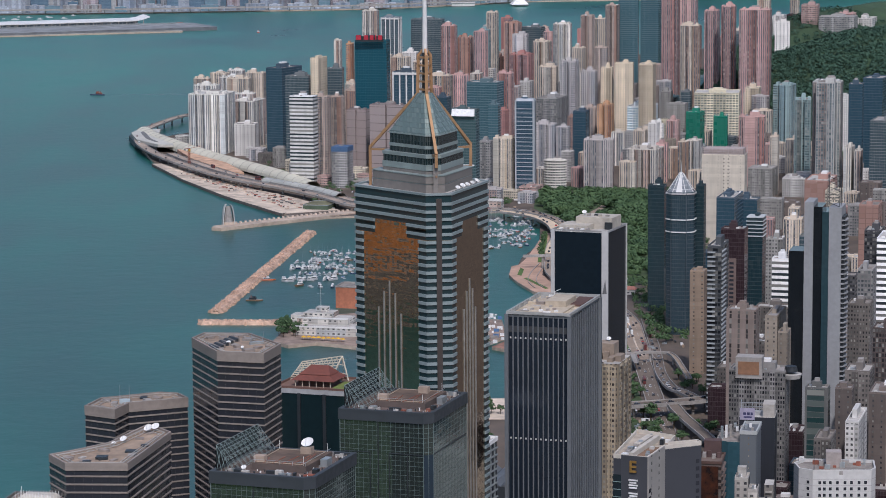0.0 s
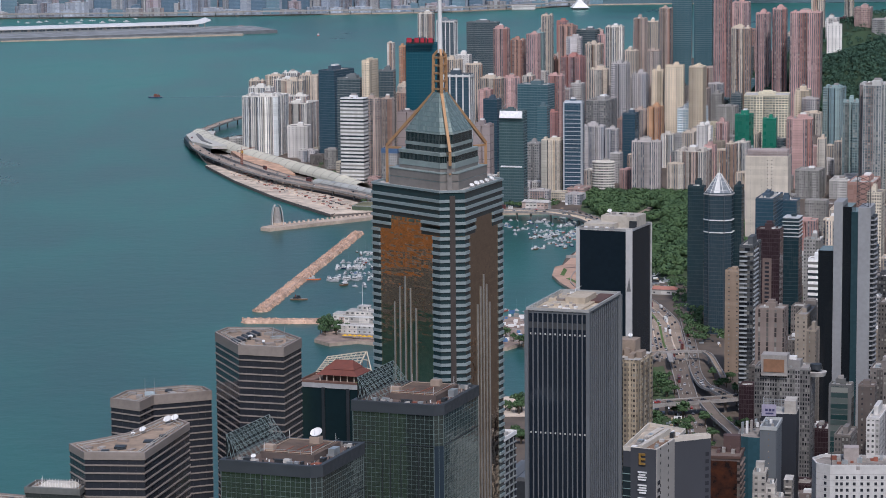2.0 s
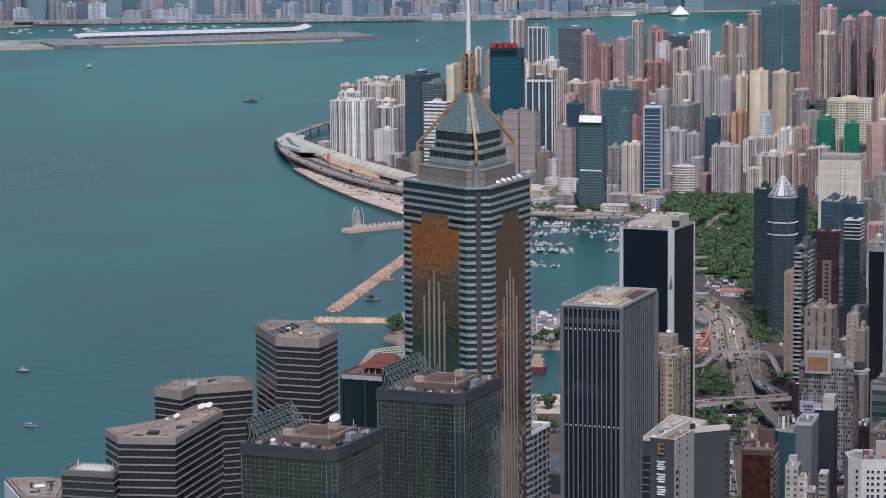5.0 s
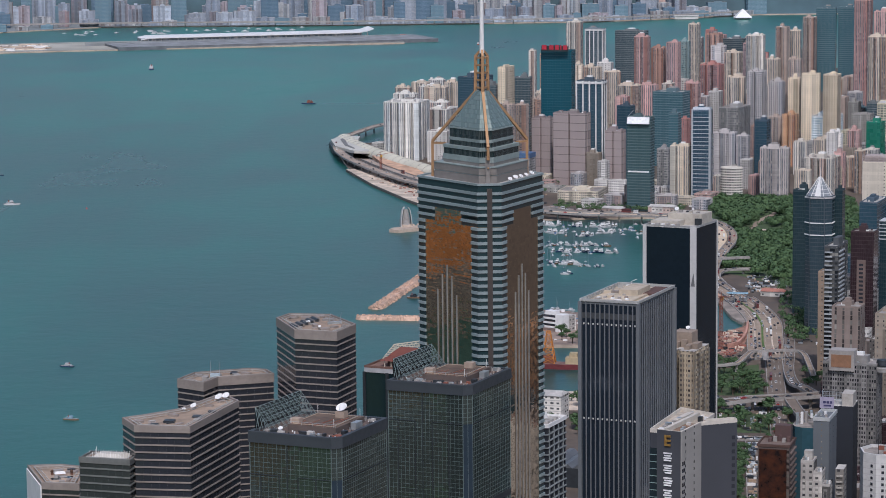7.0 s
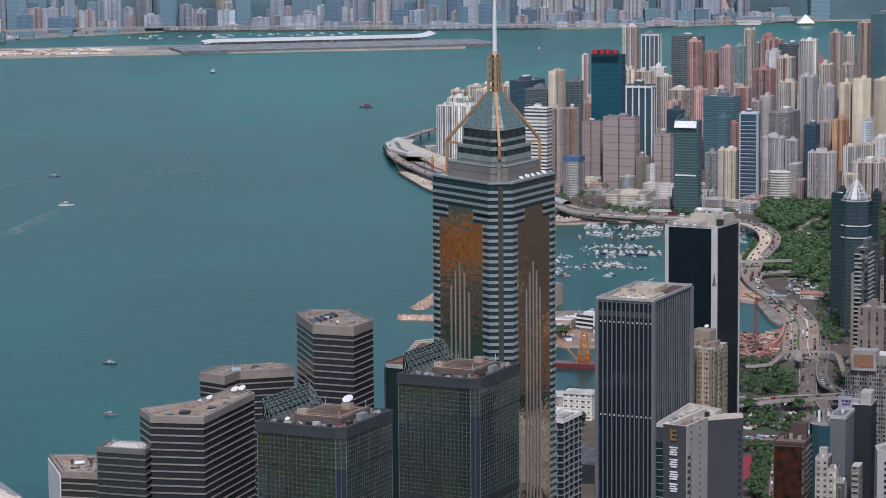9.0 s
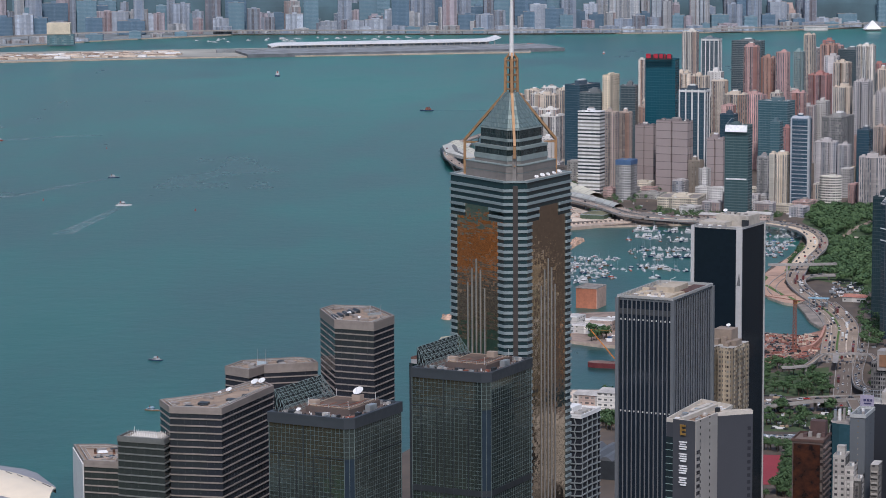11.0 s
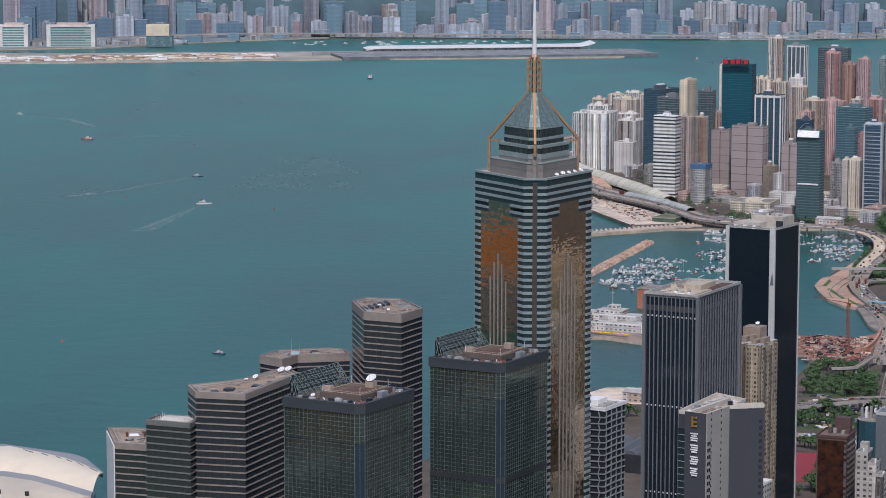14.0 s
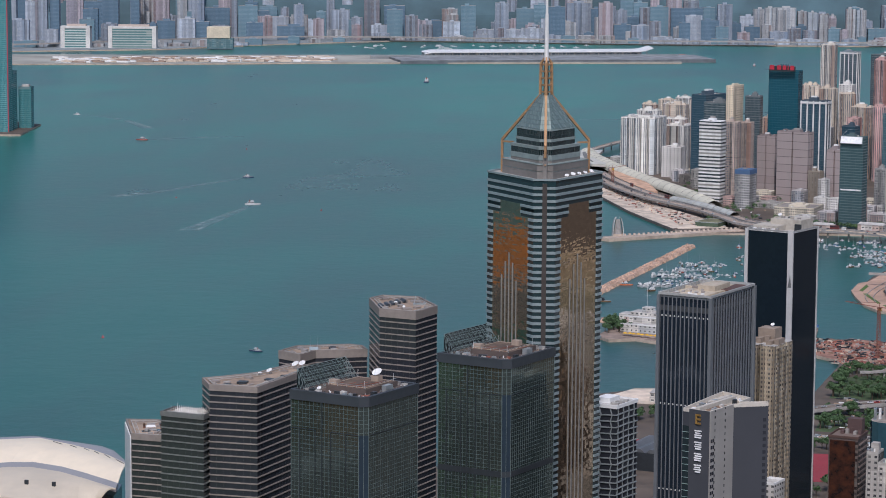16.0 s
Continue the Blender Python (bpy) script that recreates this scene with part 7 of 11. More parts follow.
tower("cream_rib", 192.8, 750.8, 10.5, 13.7, 46.9, -15)
tower("cream_rib", 204.4, 841.2, 6.4, 9.6, 41.3, -15)
tower("pink_net", 234.0, 947.1, 16.4, 34.0, 46.3, -15)
tower("pink_net", 239.3, 772.7, 11.1, 20.3, 52.3, -15)
tower("lowrise_cream", 234.6, 891.3, 9.0, 16.6, 45.6, -15)
tower("glass_grid", 172.0, 524.7, 6.7, 8.0, 68.7, -15)
tower("dark_grey", 210.0, 565.5, 8.2, 15.1, 66.0, -15)
tower("white_strip", 214.3, 534.5, 12.8, 26.7, 67.1, -15)
tower("grey_grid", 189.9, 454.2, 6.8, 15.7, 63.7, -15)
tower("shaded_stained_block", 184.3, 434.8, 9.9, 13.1, 51.4, -15)
tower("bronze_grid", 178.3, 314.4, 12.2, 13.2, 61.4, -15)
tower("shaded_stained_block", 162.5, 287.3, 9.7, 15.4, 49.8, -15)
tower("brown_slab", 168.7, 253.2, 12.9, 20.8, 48.4, -15)
# unseen towers added out of view so the bronze glass mirrors buildings
for st, x, y, w, d, h, r in (("bronze_grid", 176, 120, 26, 16, 40, -40), ("tan_slab", 205, 150, 18, 18, 62, -30), ("tan_office", 232, 178, 30, 16, 44, -45), ("white_strip", 262, 212, 34, 18, 58, -45), ("glass_navy", 205, 205, 16, 16, 36, -30), ("cream_grid", 292, 246, 40, 18, 66, -45),
                             ("orange_rib", 250, 262, 18, 16, 52, -30), ("cream_slab", 330, 282, 40, 20, 74, -45), ("brown_slab", 222, 112, 22, 16, 34, -45), ("white_strip", 300, 190, 30, 16, 48, -45)):
    tower(st, x, y, w, d, h, r, False)
tower("lowrise_white", 149.8, 208.1, 4.8, 25.9, 47.7, -15)
tower("green_front", 140.8, 245.7, 8.6, 6.5, 50.7, -15)
tower("brown_slab", 149.5, 236.3, 6.2, 6.9, 52.5, -15)
tower("shaded_stained_block", 135.5, 184.6, 5.9, 15.4, 45.7, -15)
tower("lowrise_pink", 349.7, 1917.9, 16.3, 25.3, 106.2, -15)
tower("grey_grid", 375.5, 1903.1, 35.0, 28.0, 95.3, -15)
tower("pink_rib", 387.0, 1924.1, 16.8, 18.8, 97.1, -15)
tower("lowrise_white", 317.5, 1903.2, 11.2, 15.4, 96.9, -15)
tower("lowrise_white", 410.4, 1950.0, 16.9, 34.0, 90.9, -15)
tower("cream_rib", 318.5, 2052.1, 13.0, 15.7, 108.7, -15)
tower("cream_rib", 361.8, 2145.2, 8.6, 17.4, 106.4, -15)
tower("maroon", 336.0, 1959.2, 10.3, 16.2, 93.7, -15)
tower("estate_rib", -190.2, 1604.3, 19.9, 11.0, 47.2, -10)
tower("cream_rib", -249.9, 1826.2, 15.7, 8.6, 43.6, -15)
tower("cream_rib", -234.0, 1840.6, 17.0, 9.3, 47.6, -15)
tower("estate_rib", -218.6, 1849.4, 15.7, 8.6, 49.6, -15)
tower("cream_rib", -69.2, 1640.0, 14.5, 8.0, 79.0, -15)
tower("cream_rib", -51.2, 1621.8, 15.4, 8.5, 77.4, -15)
tower("white_rib", -32.7, 1611.6, 13.1, 7.2, 71.2, -15)
tower("cream_plain", -35.3, 1342.3, 10.3, 8.0, 27.5, -15)
tower("lowrise_white", -126.2, 1371.7, 14.4, 9.9, 10.2, -15)
tower("lowrise_grey", -70.1, 1310.6, 24.6, 15.3, 3.9, -15)
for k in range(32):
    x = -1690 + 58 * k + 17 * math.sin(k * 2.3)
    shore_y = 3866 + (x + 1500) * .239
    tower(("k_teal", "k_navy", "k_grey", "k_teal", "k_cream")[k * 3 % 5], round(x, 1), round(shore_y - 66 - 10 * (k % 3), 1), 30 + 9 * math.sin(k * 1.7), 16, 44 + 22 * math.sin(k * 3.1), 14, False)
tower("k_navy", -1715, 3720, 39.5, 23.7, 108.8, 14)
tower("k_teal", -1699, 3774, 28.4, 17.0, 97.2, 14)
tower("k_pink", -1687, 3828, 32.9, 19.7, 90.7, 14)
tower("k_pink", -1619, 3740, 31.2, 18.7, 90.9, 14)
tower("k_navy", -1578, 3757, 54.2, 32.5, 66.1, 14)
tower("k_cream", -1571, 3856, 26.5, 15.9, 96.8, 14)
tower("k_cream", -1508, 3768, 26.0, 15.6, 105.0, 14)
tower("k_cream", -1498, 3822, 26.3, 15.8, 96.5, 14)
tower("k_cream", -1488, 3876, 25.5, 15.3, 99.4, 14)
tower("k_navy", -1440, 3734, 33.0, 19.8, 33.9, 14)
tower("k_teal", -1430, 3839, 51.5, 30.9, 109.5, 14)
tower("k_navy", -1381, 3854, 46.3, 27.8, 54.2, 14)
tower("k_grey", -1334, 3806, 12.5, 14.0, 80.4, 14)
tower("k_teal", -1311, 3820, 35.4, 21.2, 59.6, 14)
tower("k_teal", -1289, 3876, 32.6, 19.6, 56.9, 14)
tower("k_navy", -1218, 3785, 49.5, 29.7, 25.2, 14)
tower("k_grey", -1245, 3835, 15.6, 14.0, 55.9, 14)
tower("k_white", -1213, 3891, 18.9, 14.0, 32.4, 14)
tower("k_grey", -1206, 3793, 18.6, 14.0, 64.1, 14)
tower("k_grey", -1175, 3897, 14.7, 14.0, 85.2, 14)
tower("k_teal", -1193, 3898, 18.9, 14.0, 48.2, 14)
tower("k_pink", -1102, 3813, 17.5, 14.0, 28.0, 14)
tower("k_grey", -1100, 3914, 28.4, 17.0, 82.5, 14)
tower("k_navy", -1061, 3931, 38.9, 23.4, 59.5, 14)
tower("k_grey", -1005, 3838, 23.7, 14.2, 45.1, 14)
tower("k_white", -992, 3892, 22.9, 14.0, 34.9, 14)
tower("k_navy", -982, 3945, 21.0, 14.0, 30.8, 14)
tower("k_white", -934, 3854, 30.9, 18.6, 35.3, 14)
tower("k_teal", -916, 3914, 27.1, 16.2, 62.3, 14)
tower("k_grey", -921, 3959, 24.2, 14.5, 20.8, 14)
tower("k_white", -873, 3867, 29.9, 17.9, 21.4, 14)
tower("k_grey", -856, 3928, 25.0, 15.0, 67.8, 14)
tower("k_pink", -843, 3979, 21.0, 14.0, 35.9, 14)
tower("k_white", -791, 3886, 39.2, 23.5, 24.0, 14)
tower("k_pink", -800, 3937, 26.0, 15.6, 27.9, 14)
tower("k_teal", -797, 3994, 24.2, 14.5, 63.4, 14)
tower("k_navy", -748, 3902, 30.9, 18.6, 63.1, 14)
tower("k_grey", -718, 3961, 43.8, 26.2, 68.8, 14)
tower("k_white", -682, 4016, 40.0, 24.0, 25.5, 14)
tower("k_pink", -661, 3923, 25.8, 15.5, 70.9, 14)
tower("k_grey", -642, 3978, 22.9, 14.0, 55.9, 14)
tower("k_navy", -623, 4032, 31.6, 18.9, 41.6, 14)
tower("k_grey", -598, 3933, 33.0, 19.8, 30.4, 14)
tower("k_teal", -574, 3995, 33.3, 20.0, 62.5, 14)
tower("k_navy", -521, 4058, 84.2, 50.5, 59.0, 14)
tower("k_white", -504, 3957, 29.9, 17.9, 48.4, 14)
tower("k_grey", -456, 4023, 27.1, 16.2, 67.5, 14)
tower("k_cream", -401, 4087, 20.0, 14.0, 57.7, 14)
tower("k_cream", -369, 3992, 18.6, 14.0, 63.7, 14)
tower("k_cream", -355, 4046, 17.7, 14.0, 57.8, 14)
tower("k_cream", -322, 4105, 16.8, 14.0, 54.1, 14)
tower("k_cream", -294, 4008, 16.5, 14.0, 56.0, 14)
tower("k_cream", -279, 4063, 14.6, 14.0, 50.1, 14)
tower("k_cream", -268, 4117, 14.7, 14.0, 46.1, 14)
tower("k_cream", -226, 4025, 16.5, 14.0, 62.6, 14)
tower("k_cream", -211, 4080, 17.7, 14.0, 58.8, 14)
tower("k_grey", -166, 4144, 26.3, 15.8, 65.6, 14)
tower("k_grey", -121, 4050, 20.6, 14.0, 59.2, 14)
tower("k_white", -78, 4110, 31.2, 18.8, 47.3, 14)
tower("k_grey", -30, 4174, 31.6, 18.9, 50.8, 14)
tower("dark_grey", 193.2, 218.8, 12.8, 9.7, 23.6, -15)
tower("glass_navy", 146.3, 442.3, 8.2, 11.8, 23.2, -15)
tower("lowrise_grey", 201.5, 422.8, 8.8, 11.6, 19.1, -15)
tower("maroon", 138.5, 296.8, 8.8, 13.6, 23.8, -15)
tower("maroon", 122.7, 240.5, 14.3, 9.9, 14.7, -15)
tower("dark_grey", 214.8, 310.9, 13.8, 12.2, 26.0, -15)
tower("glass_navy", 140.2, 278.0, 9.8, 11.8, 14.6, -15)
tower("bronze_grid", 162.5, 332.5, 13.7, 9.2, 13.4, -15)
tower("brown_slab", 127.7, 220.9, 14.9, 11.7, 13.7, -15)
tower("shaded_stained_block", 208.9, 240.2, 8.2, 10.1, 24.5, -15)
tower("glass_navy", 210.8, 377.8, 16.6, 8.1, 16.5, -15)
tower("glass_navy", 185.2, 174.1, 13.6, 13.4, 13.9, -15)
tower("shaded_stained_block", 157.5, 448.2, 11.0, 8.1, 18.4, -15)
tower("shaded_stained_block", 162.9, 214.2, 16.2, 8.7, 12.8, -15)
tower("maroon", 167.6, 227.2, 17.0, 8.7, 16.1, -15)
tower("grey_grid", 214.7, 352.0, 9.8, 9.2, 17.7, -15)
tower("brown_slab", 199.3, 304.6, 8.3, 9.5, 19.4, -15)
tower("bronze_grid", 193.8, 279.3, 10.4, 10.0, 19.9, -15)
tower("shaded_stained_block", 214.1, 274.9, 16.1, 11.9, 18.9, -15)
tower("bronze_grid", 208.0, 254.3, 13.9, 12.8, 23.4, -15)
tower("lowrise_grey", 171.1, 353.0, 14.2, 9.6, 25.4, -15)
tower("shaded_stained_block", 126.1, 428.7, 9.1, 13.8, 24.2, -15)
tower("lowrise_grey", 186.0, 294.0, 12.2, 10.4, 15.1, -15)
tower("bronze_grid", 173.2, 422.4, 9.8, 12.0, 23.5, -15)
tower("glass_navy", 129.3, 365.6, 9.0, 11.4, 20.5, -15)
tower("maroon", 123.0, 409.7, 15.4, 8.5, 18.4, -15)
tower("shaded_stained_block", 152.4, 416.5, 10.3, 13.8, 21.9, -15)
tower("dark_grey", 202.7, 393.9, 13.5, 10.7, 15.5, -15)
tower("dark_grey", 177.5, 455.6, 11.1, 10.6, 14.0, -15)
tower("dark_grey", 197.2, 205.1, 16.1, 10.2, 23.1, -15)
tower("shaded_stained_block", 204.1, 337.2, 12.7, 12.5, 23.2, -15)
tower("brown_slab", 212.1, 186.2, 13.9, 12.1, 20.7, -15)
tower("lowrise_grey", 172.2, 364.9, 13.5, 10.2, 20.7, -15)
tower("dark_grey", 133.3, 169.0, 16.9, 9.7, 22.2, -15)
tower("shaded_stained_block", 195.5, 802.9, 15.9, 12.3, 21.1, -15, False)
tower("grey_grid", 202.4, 658.8, 12.5, 8.9, 17.7, -15)
tower("brown_slab", 136.8, 520.5, 15.9, 9.5, 18.6, -15)
tower("pink_rib", 228.0, 560.3, 14.1, 9.8, 11.4, -15)
tower("lowrise_grey", 141.6, 679.4, 8.1, 9.4, 17.6, -15)
tower("shaded_stained_block", 214.8, 760.2, 13.3, 8.6, 14.9, -15, False)
tower("shaded_stained_block", 194.7, 783.0, 13.4, 8.2, 14.1, -15, False)
tower("dark_grey", 215.8, 698.3, 10.8, 13.4, 22.9, -15)
tower("lowrise_white", 138.3, 545.0, 10.8, 8.6, 19.7, -15)
tower("lowrise_white", 182.7, 815.5, 11.2, 8.5, 18.0, -15, False)
tower("grey_grid", 137.1, 741.4, 16.2, 12.2, 18.1, -15, False)
tower("brown_slab", 227.3, 463.8, 14.3, 9.3, 24.2, -15)
tower("grey_grid", 190.5, 472.3, 11.7, 13.8, 19.0, -15)
tower("shaded_stained_block", 158.3, 534.7, 14.3, 9.9, 10.3, -15)
tower("glass_navy", 218.7, 795.5, 10.5, 12.5, 25.2, -15, False)
tower("bronze_grid", 222.8, 607.4, 14.8, 9.3, 18.2, -15)
tower("shaded_stained_block", 146.6, 493.2, 9.9, 13.6, 24.2, -15)
tower("shaded_stained_block", 179.9, 501.0, 11.1, 10.7, 12.7, -15)
tower("lowrise_grey", 154.4, 763.6, 9.0, 13.8, 23.9, -15, False)
tower("cream_plain", 188.2, 514.3, 14.7, 12.0, 24.4, -15)
tower("glass_navy", 204.7, 732.1, 15.2, 12.1, 10.6, -15, False)
tower("shaded_stained_block", 162.4, 578.1, 16.8, 11.6, 25.8, -15)
tower("glass_navy", 146.1, 798.3, 16.4, 12.0, 21.3, -15, False)
tower("dark_grey", 196.8, 763.5, 8.9, 9.2, 16.3, -15, False)
tower("brown_slab", 190.1, 638.5, 10.9, 10.6, 23.4, -15)
tower("brown_slab", 205.9, 473.6, 9.4, 9.3, 15.8, -15)
tower("lowrise_grey", 148.5, 652.4, 8.2, 8.7, 23.2, -15)
tower("dark_grey", 167.6, 626.9, 11.2, 10.7, 17.2, -15)
tower("glass_grid", 163.1, 675.1, 8.5, 8.5, 25.6, -15)
tower("dark_grey", 189.9, 720.9, 8.2, 10.6, 19.9, -15, False)
tower("dark_grey", 191.4, 1037.9, 10.1, 12.4, 16.9, -15, False)
tower("pink_rib", 197.2, 944.4, 14.1, 11.3, 21.1, -15, False)
tower("shaded_stained_block", 228.5, 1130.6, 9.8, 10.8, 9.0, -15, False)
tower("lowrise_white", 270.4, 890.6, 9.4, 11.3, 16.4, -15, False)
tower("lowrise_grey", 178.2, 1115.2, 15.9, 8.5, 19.0, -15, False)
tower("grey_grid", 266.7, 1015.8, 10.4, 8.3, 20.4, -15, False)
tower("lowrise_grey", 214.9, 1051.3, 14.8, 11.2, 20.4, -15, False)
tower("brown_slab", 216.1, 970.1, 8.0, 11.2, 9.0, -15, False)
tower("cream_rib", 239.3, 848.8, 11.8, 13.5, 10.8, -15, False)
tower("cream_rib", 289.4, 849.1, 8.8, 13.3, 15.3, -15, False)
tower("lowrise_white", 254.0, 843.3, 12.7, 10.0, 16.8, -15, False)
tower("tan_rib", 251.7, 1017.7, 14.2, 8.4, 21.5, -15, False)
tower("pink_rib", 276.4, 867.9, 13.3, 11.5, 9.0, -15, False)
tower("tan_rib", 322.8, 876.5, 14.9, 11.3, 18.8, -15, False)
tower("grey_grid", 264.9, 1166.9, 9.4, 10.2, 11.5, -15, False)
tower("pink_rib", 257.1, 1029.0, 13.1, 9.2, 17.6, -15, False)
tower("cream_rib", 286.1, 1163.8, 12.1, 10.0, 10.2, -15, False)
tower("pink_rib", 323.2, 1126.1, 14.4, 11.2, 12.1, -15, False)
tower("brown_slab", 229.0, 1058.9, 10.8, 13.2, 16.9, -15, False)
tower("dark_grey", 201.1, 978.9, 16.8, 9.9, 8.1, -15, False)
tower("grey_rib", 308.7, 820.9, 13.9, 11.3, 20.8, -15, False)
tower("lowrise_grey", 321.8, 975.6, 12.6, 10.1, 9.3, -15, False)
tower("brown_slab", 288.0, 1020.8, 16.8, 10.1, 20.3, -15, False)
tower("lowrise_grey", 184.6, 876.8, 12.0, 11.1, 9.3, -15, False)
tower("brown_slab", 295.5, 1142.9, 14.6, 12.8, 20.3, -15, False)
tower("glass_grid", 317.9, 922.5, 11.0, 8.2, 19.4, -15, False)
tower("dark_grey", 279.4, 1041.1, 15.0, 9.4, 13.0, -15, False)
tower("lowrise_grey", 237.5, 970.4, 15.6, 8.7, 19.8, -15, False)
tower("pink_rib", 321.7, 1149.7, 16.8, 10.9, 19.1, -15, False)
tower("cream_plain", 251.3, 1092.0, 15.1, 13.4, 19.2, -15, False)
tower("dark_grey", 239.6, 1033.1, 14.2, 13.3, 10.5, -15, False)
tower("lowrise_grey", 300.7, 1121.8, 13.2, 9.6, 17.4, -15, False)
tower("lowrise_grey", 201.4, 1127.3, 12.6, 9.1, 15.0, -15, False)
tower("brown_slab", 222.3, 915.5, 11.7, 8.8, 17.2, -15, False)
tower("brown_slab", 248.8, 1408.8, 10.4, 8.3, 27.9, -15, False)
tower("cream_rib", 264.8, 1432.7, 8.8, 8.9, 18.4, -15, False)
tower("lowrise_white", 257.9, 1384.1, 11.4, 12.2, 12.0, -15, False)
tower("cream_rib", 105.9, 1370.5, 15.8, 11.2, 18.3, -15, False)
tower("pink_rib", 315.5, 1365.0, 15.7, 9.5, 9.2, -15, False)
tower("cream_plain", 167.5, 1396.1, 15.9, 9.7, 26.0, -15, False)
tower("pink_rib", 246.8, 1354.9, 12.9, 11.9, 25.9, -15, False)
tower("lowrise_grey", 211.8, 1279.1, 14.7, 12.9, 10.7, -15, False)
tower("cream_rib", 184.4, 1284.4, 12.8, 9.7, 13.1, -15, False)
tower("white_rib", 202.6, 1326.7, 8.9, 10.2, 12.4, -15, False)
tower("white_rib", 111.4, 1494.2, 16.7, 9.0, 12.5, -15, False)
tower("dark_grey", 257.8, 1483.9, 9.7, 11.2, 15.8, -15, False)
tower("lowrise_white", 265.2, 1280.6, 12.1, 9.6, 11.4, -15, False)
tower("dark_grey", 237.5, 1440.2, 16.1, 13.5, 22.7, -15, False)
tower("lowrise_white", 86.8, 1334.0, 8.1, 10.3, 23.2, -15, False)
tower("dark_grey", 190.1, 1269.9, 10.0, 9.5, 12.5, -15, False)
tower("lowrise_grey", 74.8, 1473.8, 9.7, 12.9, 20.1, -15, False)
tower("brown_slab", 150.2, 1442.8, 16.9, 8.3, 10.1, -15, False)
tower("grey_grid", 187.3, 1497.3, 14.9, 12.3, 20.1, -15, False)
tower("grey_grid", 142.2, 1480.0, 14.0, 8.9, 23.1, -15, False)
tower("cream_plain", 283.3, 1271.2, 14.2, 9.7, 13.2, -15, False)
tower("cream_rib", 266.9, 1364.6, 10.4, 9.0, 28.4, -15, False)
tower("white_rib", 67.8, 1294.5, 11.7, 12.8, 14.7, -15, False)
tower("cream_rib", 178.5, 1472.4, 15.9, 9.5, 17.1, -15, False)
tower("cream_rib", 87.4, 1398.6, 8.9, 13.2, 17.6, -15, False)
tower("grey_grid", 230.2, 1399.2, 16.5, 12.0, 19.8, -15, False)
tower("grey_grid", 137.1, 1345.3, 10.5, 11.8, 23.4, -15, False)
tower("glass_grid", 221.7, 1435.6, 12.7, 9.1, 23.8, -15, False)
tower("cream_plain", 289.5, 1330.7, 11.7, 9.0, 17.4, -15, False)
tower("cream_rib", 292.2, 1474.3, 15.1, 12.5, 14.4, -15, False)
tower("lowrise_white", 314.3, 1310.0, 8.9, 11.0, 10.3, -15, False)
tower("cream_plain", 319.8, 1266.1, 10.9, 10.0, 28.8, -15, False)
tower("brown_slab", 81.2, 1383.3, 12.2, 9.0, 24.7, -15, False)
tower("cream_plain", 240.9, 1381.1, 14.3, 9.1, 22.8, -15, False)
tower("pink_rib", 140.9, 1412.5, 15.4, 11.9, 12.5, -15, False)
tower("tan_rib", 106.9, 1433.3, 16.3, 9.1, 11.7, -15, False)
tower("pink_rib", 96.9, 1294.8, 16.9, 8.4, 14.5, -15, False)
tower("cream_rib", 129.7, 1262.3, 12.7, 8.4, 22.6, -15, False)
tower("cream_rib", 199.9, 1422.5, 13.2, 10.4, 29.9, -15, False)
tower("tan_rib", 223.6, 1378.6, 8.3, 8.9, 13.5, -15, False)
tower("cream_rib", 173.4, 1349.8, 15.9, 12.4, 23.8, -15, False)
tower("lowrise_white", 319.6, 1396.6, 16.9, 12.5, 12.5, -15, False)
tower("white_rib", 132.0, 1441.7, 10.4, 9.8, 27.2, -15, False)
tower("tan_rib", 252.2, 1455.1, 16.1, 13.2, 17.2, -15, False)
tower("grey_rib", 52.8, 1199.9, 12.0, 11.8, 7.4, -15, False)
tower("lowrise_white", 8.8, 1250.6, 16.8, 11.0, 6.2, -15, False)
tower("grey_rib", 13.0, 1263.8, 13.6, 10.1, 8.9, -15, False)
tower("lowrise_cream", -1.8, 1324.0, 8.2, 10.3, 9.4, -15, False)
tower("lowrise_white", -28.0, 1312.7, 10.1, 9.6, 8.8, -15, False)
tower("grey_rib", -12.8, 1216.0, 14.6, 13.1, 8.7, -15, False)
tower("lowrise_white", 23.9, 1274.0, 16.1, 8.2, 7.3, -15, False)
tower("lowrise_cream", 47.8, 1279.6, 16.6, 8.2, 5.1, -15, False)
tower("grey_rib", 26.1, 1208.2, 15.7, 10.6, 9.1, -15, False)
tower("lowrise_cream", 40.2, 1228.0, 13.4, 10.9, 5.6, -15, False)
tower("grey_rib", 38.4, 1311.4, 11.1, 12.7, 8.9, -15, False)
tower("lowrise_cream", 12.8, 1323.6, 16.7, 11.2, 7.4, -15, False)
tower("lowrise_white", -29.9, 1208.2, 14.0, 12.1, 5.7, -15, False)
tower("lowrise_white", -14.4, 1306.3, 14.8, 8.3, 9.3, -15, False)
tower("lowrise_white", 328.0, 1519.5, 11.0, 10.9, 50.0, -15, False)
tower("white_rib", 16.1, 1692.0, 9.5, 12.5, 57.3, -15, False)
tower("grey_rib", 306.3, 1822.3, 16.1, 12.1, 39.4, -15, False)
tower("cream_plain", -11.7, 1652.3, 11.1, 13.8, 21.9, -15, False)
tower("cream_rib", 149.7, 1752.4, 15.9, 12.5, 40.1, -15, False)
tower("tan_rib", 183.3, 1837.9, 15.1, 13.2, 25.2, -15, False)
tower("glass_teal", 193.7, 1673.7, 12.3, 9.8, 36.9, -15, False)
